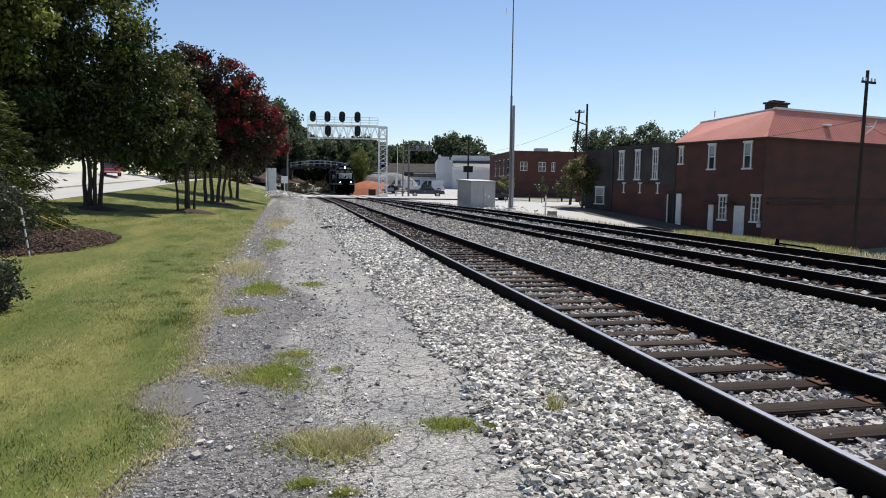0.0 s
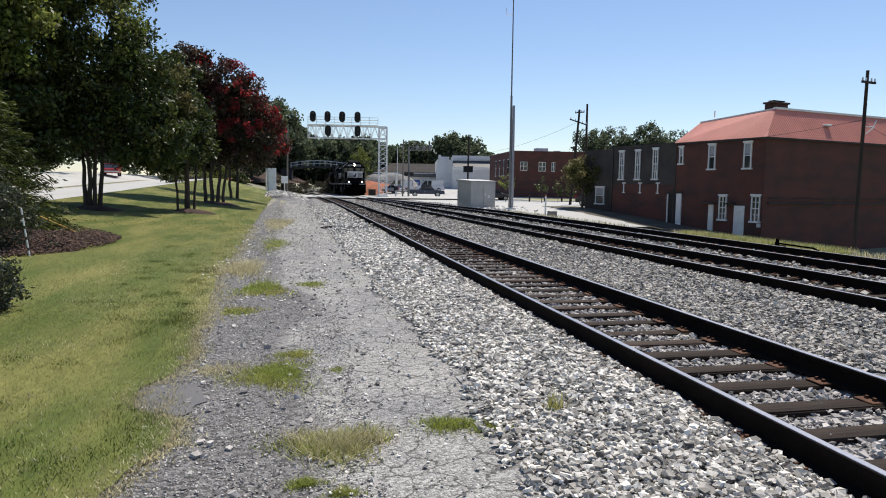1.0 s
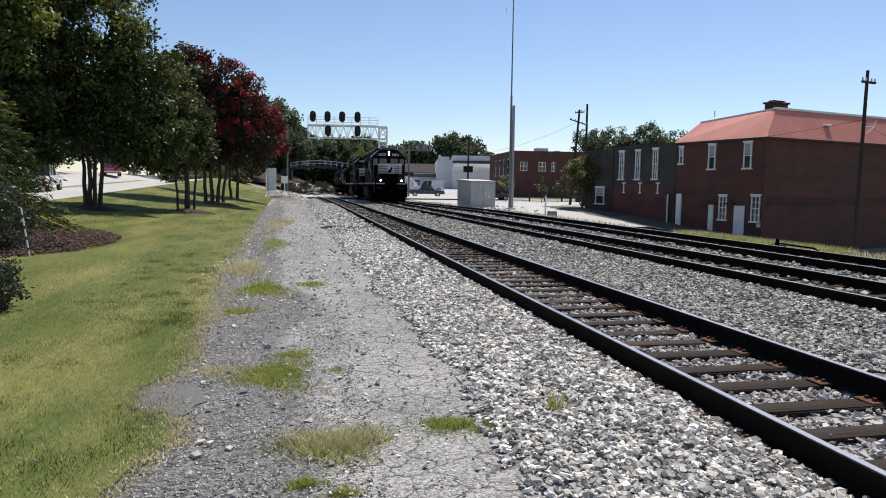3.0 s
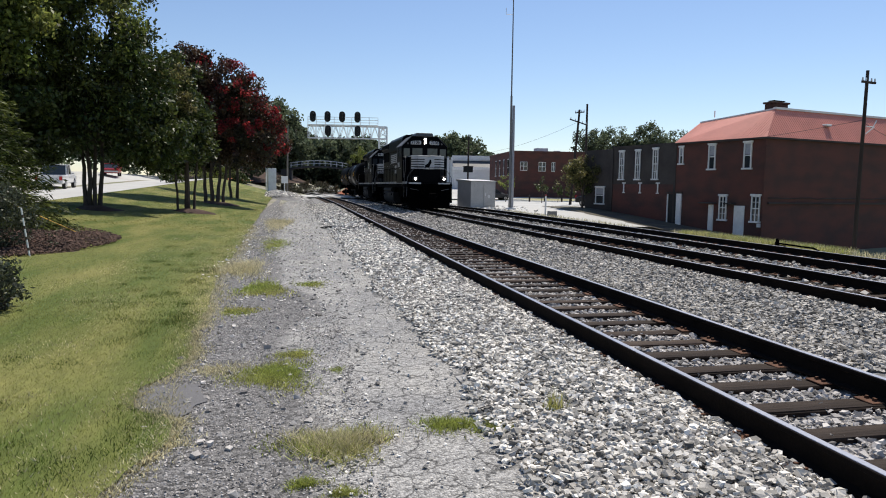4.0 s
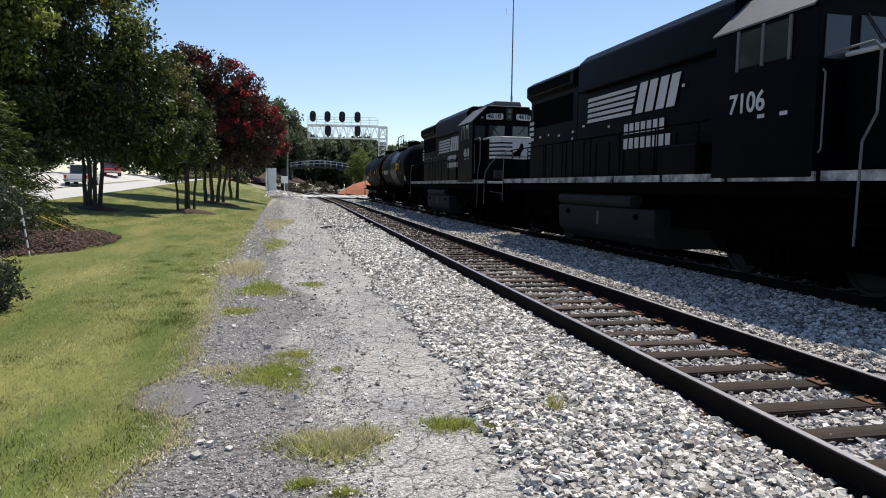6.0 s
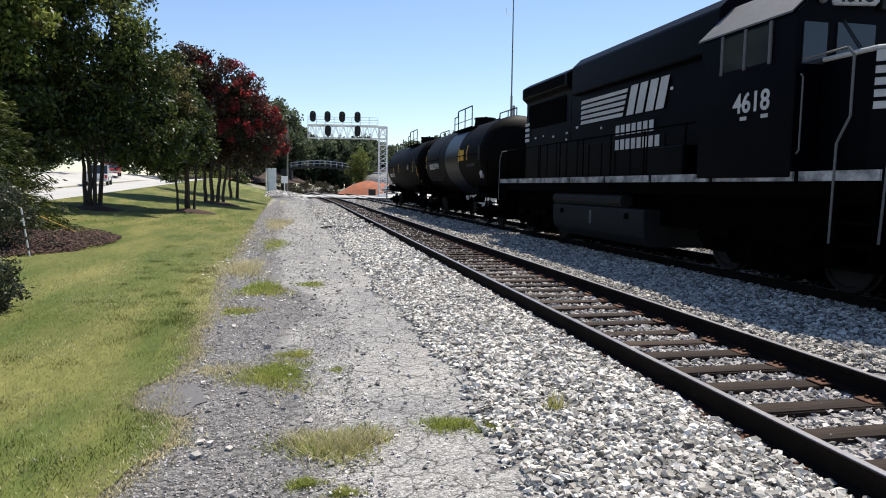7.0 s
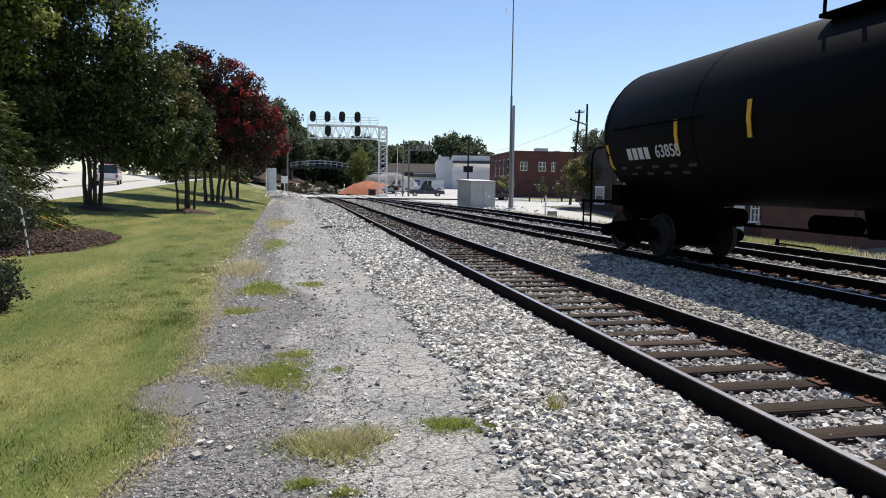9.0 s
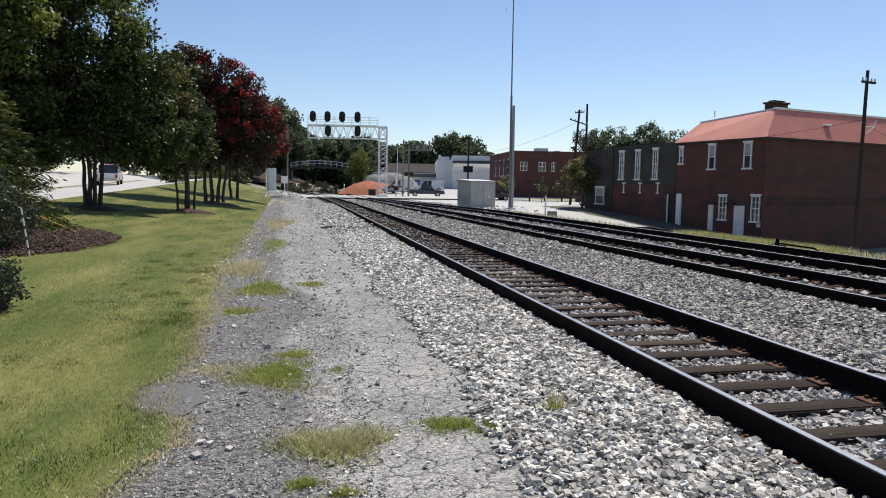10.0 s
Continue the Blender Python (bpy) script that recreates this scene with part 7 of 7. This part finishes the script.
for i, (cx, cy, rx, ry, n, h, m) in enumerate(((-0.22, 6.05, 0.32, 0.42, 5200, 0.035, M_WEED), (0.22, 4.30, 0.30, 0.26, 2600, 0.05, M_WEED), (0.24, 4.32, 0.30, 0.24, 2600, 0.06, M_DRYGRASS), (1.05, 4.55, 0.22, 0.14, 1500, 0.04, M_WEED),
                                               (1.32, 4.42, 0.16, 0.10, 700, 0.04, M_WEED), (-0.6, 11.1, 0.35, 0.7, 2600, 0.045, M_WEED), (-1.12, 13.8, 0.40, 1.2, 2600, 0.10, M_DRYGRASS), (0.2, 11.6, 0.25, 0.3, 700, 0.03, M_WEED),
                                               (-0.9, 29.5, 0.5, 3.5, 2600, 0.14, M_DRYGRASS), (-0.8, 9.2, 0.25, 0.35, 700, 0.035, M_WEED), (0.02, 3.75, 0.10, 0.07, 500, 0.035, M_WEED), (0.22, 3.6, 0.10, 0.06, 420, 0.03, M_WEED),
                                               (-0.05, 6.75, 0.18, 0.14, 900, 0.035, M_WEED), (-0.75, 6.3, 0.3, 0.25, 900, 0.03, M_DRYGRASS), (0.32, 6.1, 0.08, 0.1, 220, 0.03, M_WEED), (-0.7, 19.5, 0.35, 2.0, 1600, 0.05, M_WEED), (-1.0, 5.2, 0.15, 0.7, 900, 0.03, M_DRYGRASS))):
    blades("weed_clump", "weeds growing through the gravel" if m is M_WEED else "dry brown grass tuft on the gravel", *clump(80 + i, n, cx, cy, rx, ry), h, 0.004 if cy < 8 else 0.008, m, 90 + i, 1.6, cat="weeds")
blades("weed_clump", "thin upright weed in the ballast", *clump(120, 60, 1.86, 4.62, 0.10, 0.06), 0.17, 0.004, M_WEED, 121, 0.5, zf=bed_z, cat="weeds")
_wx = np.random.default_rng(7)
_n = 7000
_y = _wx.uniform(15.2, 22.5, _n)
blades("tall_weeds", "sunlit yellow-green weeds along the embankment edge", 13.6 + np.abs(_wx.normal(size=_n)) * 0.5, _y, 0.24, 0.010, M_WEED, 130, 0.7, cat="weeds")
_y = _wx.uniform(28, 46, 1100)
blades("tall_weeds", "pale dry grass on the slope beside the yard", 13.9 + np.abs(_wx.normal(size=1100)) * 0.9, _y, 0.2, 0.02, M_DRYGRASS, 131, 0.7, cat="weeds")

_y = _wx.uniform(8, 15, 2500)
blades("tall_weeds", "sparse dry weeds beyond the third track", 13.8 + np.abs(_wx.normal(size=2500)) * 0.8, _y, 0.22, 0.012, M_DRYGRASS, 132, 0.7, cat="weeds")
_mr = np.random.default_rng(12)
_a, _q = _mr.uniform(0, 2 * _m.pi, 15000), np.sqrt(_mr.random(15000))
_mx, _my = -7.4 + 2.9 * _q * np.cos(_a), 17.9 + 4.3 * _q * np.sin(_a)
_mz = np.maximum(np.array([gz(a, b) for a, b in zip(_mx, _my)]), gz(-7.4, 17.9) - 0.15 + 0.3 * (1 - _q ** 1.6) + 0.05)
stones("mulch_chips", "brown bark chips of the mulch bed", np.stack([_mx, _my, _mz, _mr.uniform(0.03, 0.075, 15000)], axis=1), M_MULCHCHIP)
_y = _wx.uniform(15.2, 23, 5000)
blades("tall_weeds", "dry stalks among the embankment weeds", 13.6 + np.abs(_wx.normal(size=5000)) * 0.6, _y, 0.24, 0.009, M_DRYGRASS, 133, 0.7, cat="weeds")

# stake and guy cord by the evergreen
stk = thing("garden_stake", pose(-5.3, 14.9, gz(-5.3, 14.9), 0, -7, 0), "thin white-banded garden stake leaning in the mulch", "stake")
part("stake", Bm().cyl((0, 0, -0.1), (0, 0, 0.98), 0.018, 0.016, 8), M_TRIM, stk)
_b = Bm()
for k in range(4):
    _b.cyl((0, 0, 0.12 + k * 0.22), (0, 0, 0.18 + k * 0.22), 0.020, 0.020, 8)
part("band", _b, M_BARK, stk)
gc = thing("guy_cord", pose(0, 0, 0), "yellow guy cord from the evergreen to the ground", "cord")
part("cord", Bm().tube([(-5.5, 19.2, 0.02), (-7.3, 19.4, 0.85)], 0.012, 5), M_YELLOW, gc)
part("peg", Bm().cyl((-5.48, 19.2, -0.1), (-5.5, 19.2, 0.06), 0.02, 0.02, 6), M_TRIM, gc)
deb = thing("rubber_scrap", pose(1.0, 26.5, -0.22, 0, 0, 30), "scrap of black rubber on the path edge", "debris")
part("scrap", Bm().hull([(x, y, z * (1 if x > 0 else 0.5)) for x in (-0.22, 0.22) for y in (-0.1, 0.1) for z in (0, 0.09)], 0.02), M_TYRE, deb)


# ---- wires ----
def wire(label, p, q, sag, r=0.012):
    p, q = Vector(p), Vector(q)
    pts = [p.lerp(q, k / 14) - Vector((0, 0, sag * 4 * (k / 14) * (1 - k / 14))) for k in range(15)]
    w = part("overhead_wire", Bm().tube(pts, r, 4), M_BLACK)
    return tagged(w, label, "wire", "overhead wires")


wire("thin black overhead wire between poles", (29.95, 31.7, 5.4), (27.6, 66.3, 6.2), 0.9)
wire("thin black overhead wire to the house", (29.95, 31.7, 5.3), (44, 38.5, 5.2), 0.8)
wire("thin black overhead wire between poles", (27.9, 66.3, 8.2), (24.0, 110, 6.9), 1.2)


# ---- what moves ----
SPEED, HEAD0 = 17.78, 26.09 + 5 * 17.78


def on_track(s):
    """Pose of a vehicle whose origin is s metres up the main track, heading down it."""
    h = _m.degrees(_m.atan2(x2(s + 4) - x2(s - 4), 8.0))
    return pose(x2(s), s, 0, 0, 0, -90 - h)


def motions():
    ts = [i * 0.1 for i in range(101)]
    for ob, back in ((loco_a, 0.0), (loco_b, 18.2), (car_a, 40.05), (car_b, 53.9)):
        walk(ob, [(t, on_track(HEAD0 + back - SPEED * t)) for t in ts])
    drive = ((0.0, -15.0, 30.0, 96), (1.25, -16.0, 39.5, 96), (2.5, -17.3, 49.0, 97), (3.5, -18.4, 56.0, 97), (4.5, -19.2, 62.0, 96), (5.5, -19.3, 65.2, 95),
             (6.5, -18.6, 67.4, 98), (7.5, -17.9, 68.6, 101), (8.5, -17.6, 68.9, 101), (9.3, -17.5, 69.0, 100), (10.0, -17.5, 69.1, 99))
    walk(white_truck, [(t, pose(x, y, gz(x, y) - 0.02, 0, -1.5, rz)) for t, x, y, rz in drive])
    for w, x, r in SPINNERS:
        step = _m.degrees(SPEED / FPS / r)
        walk(w, [(k / FPS, pose(x, 0, r, 0, (step * k) % 360, 0)) for k in range(10 * FPS + 1)])


motions()
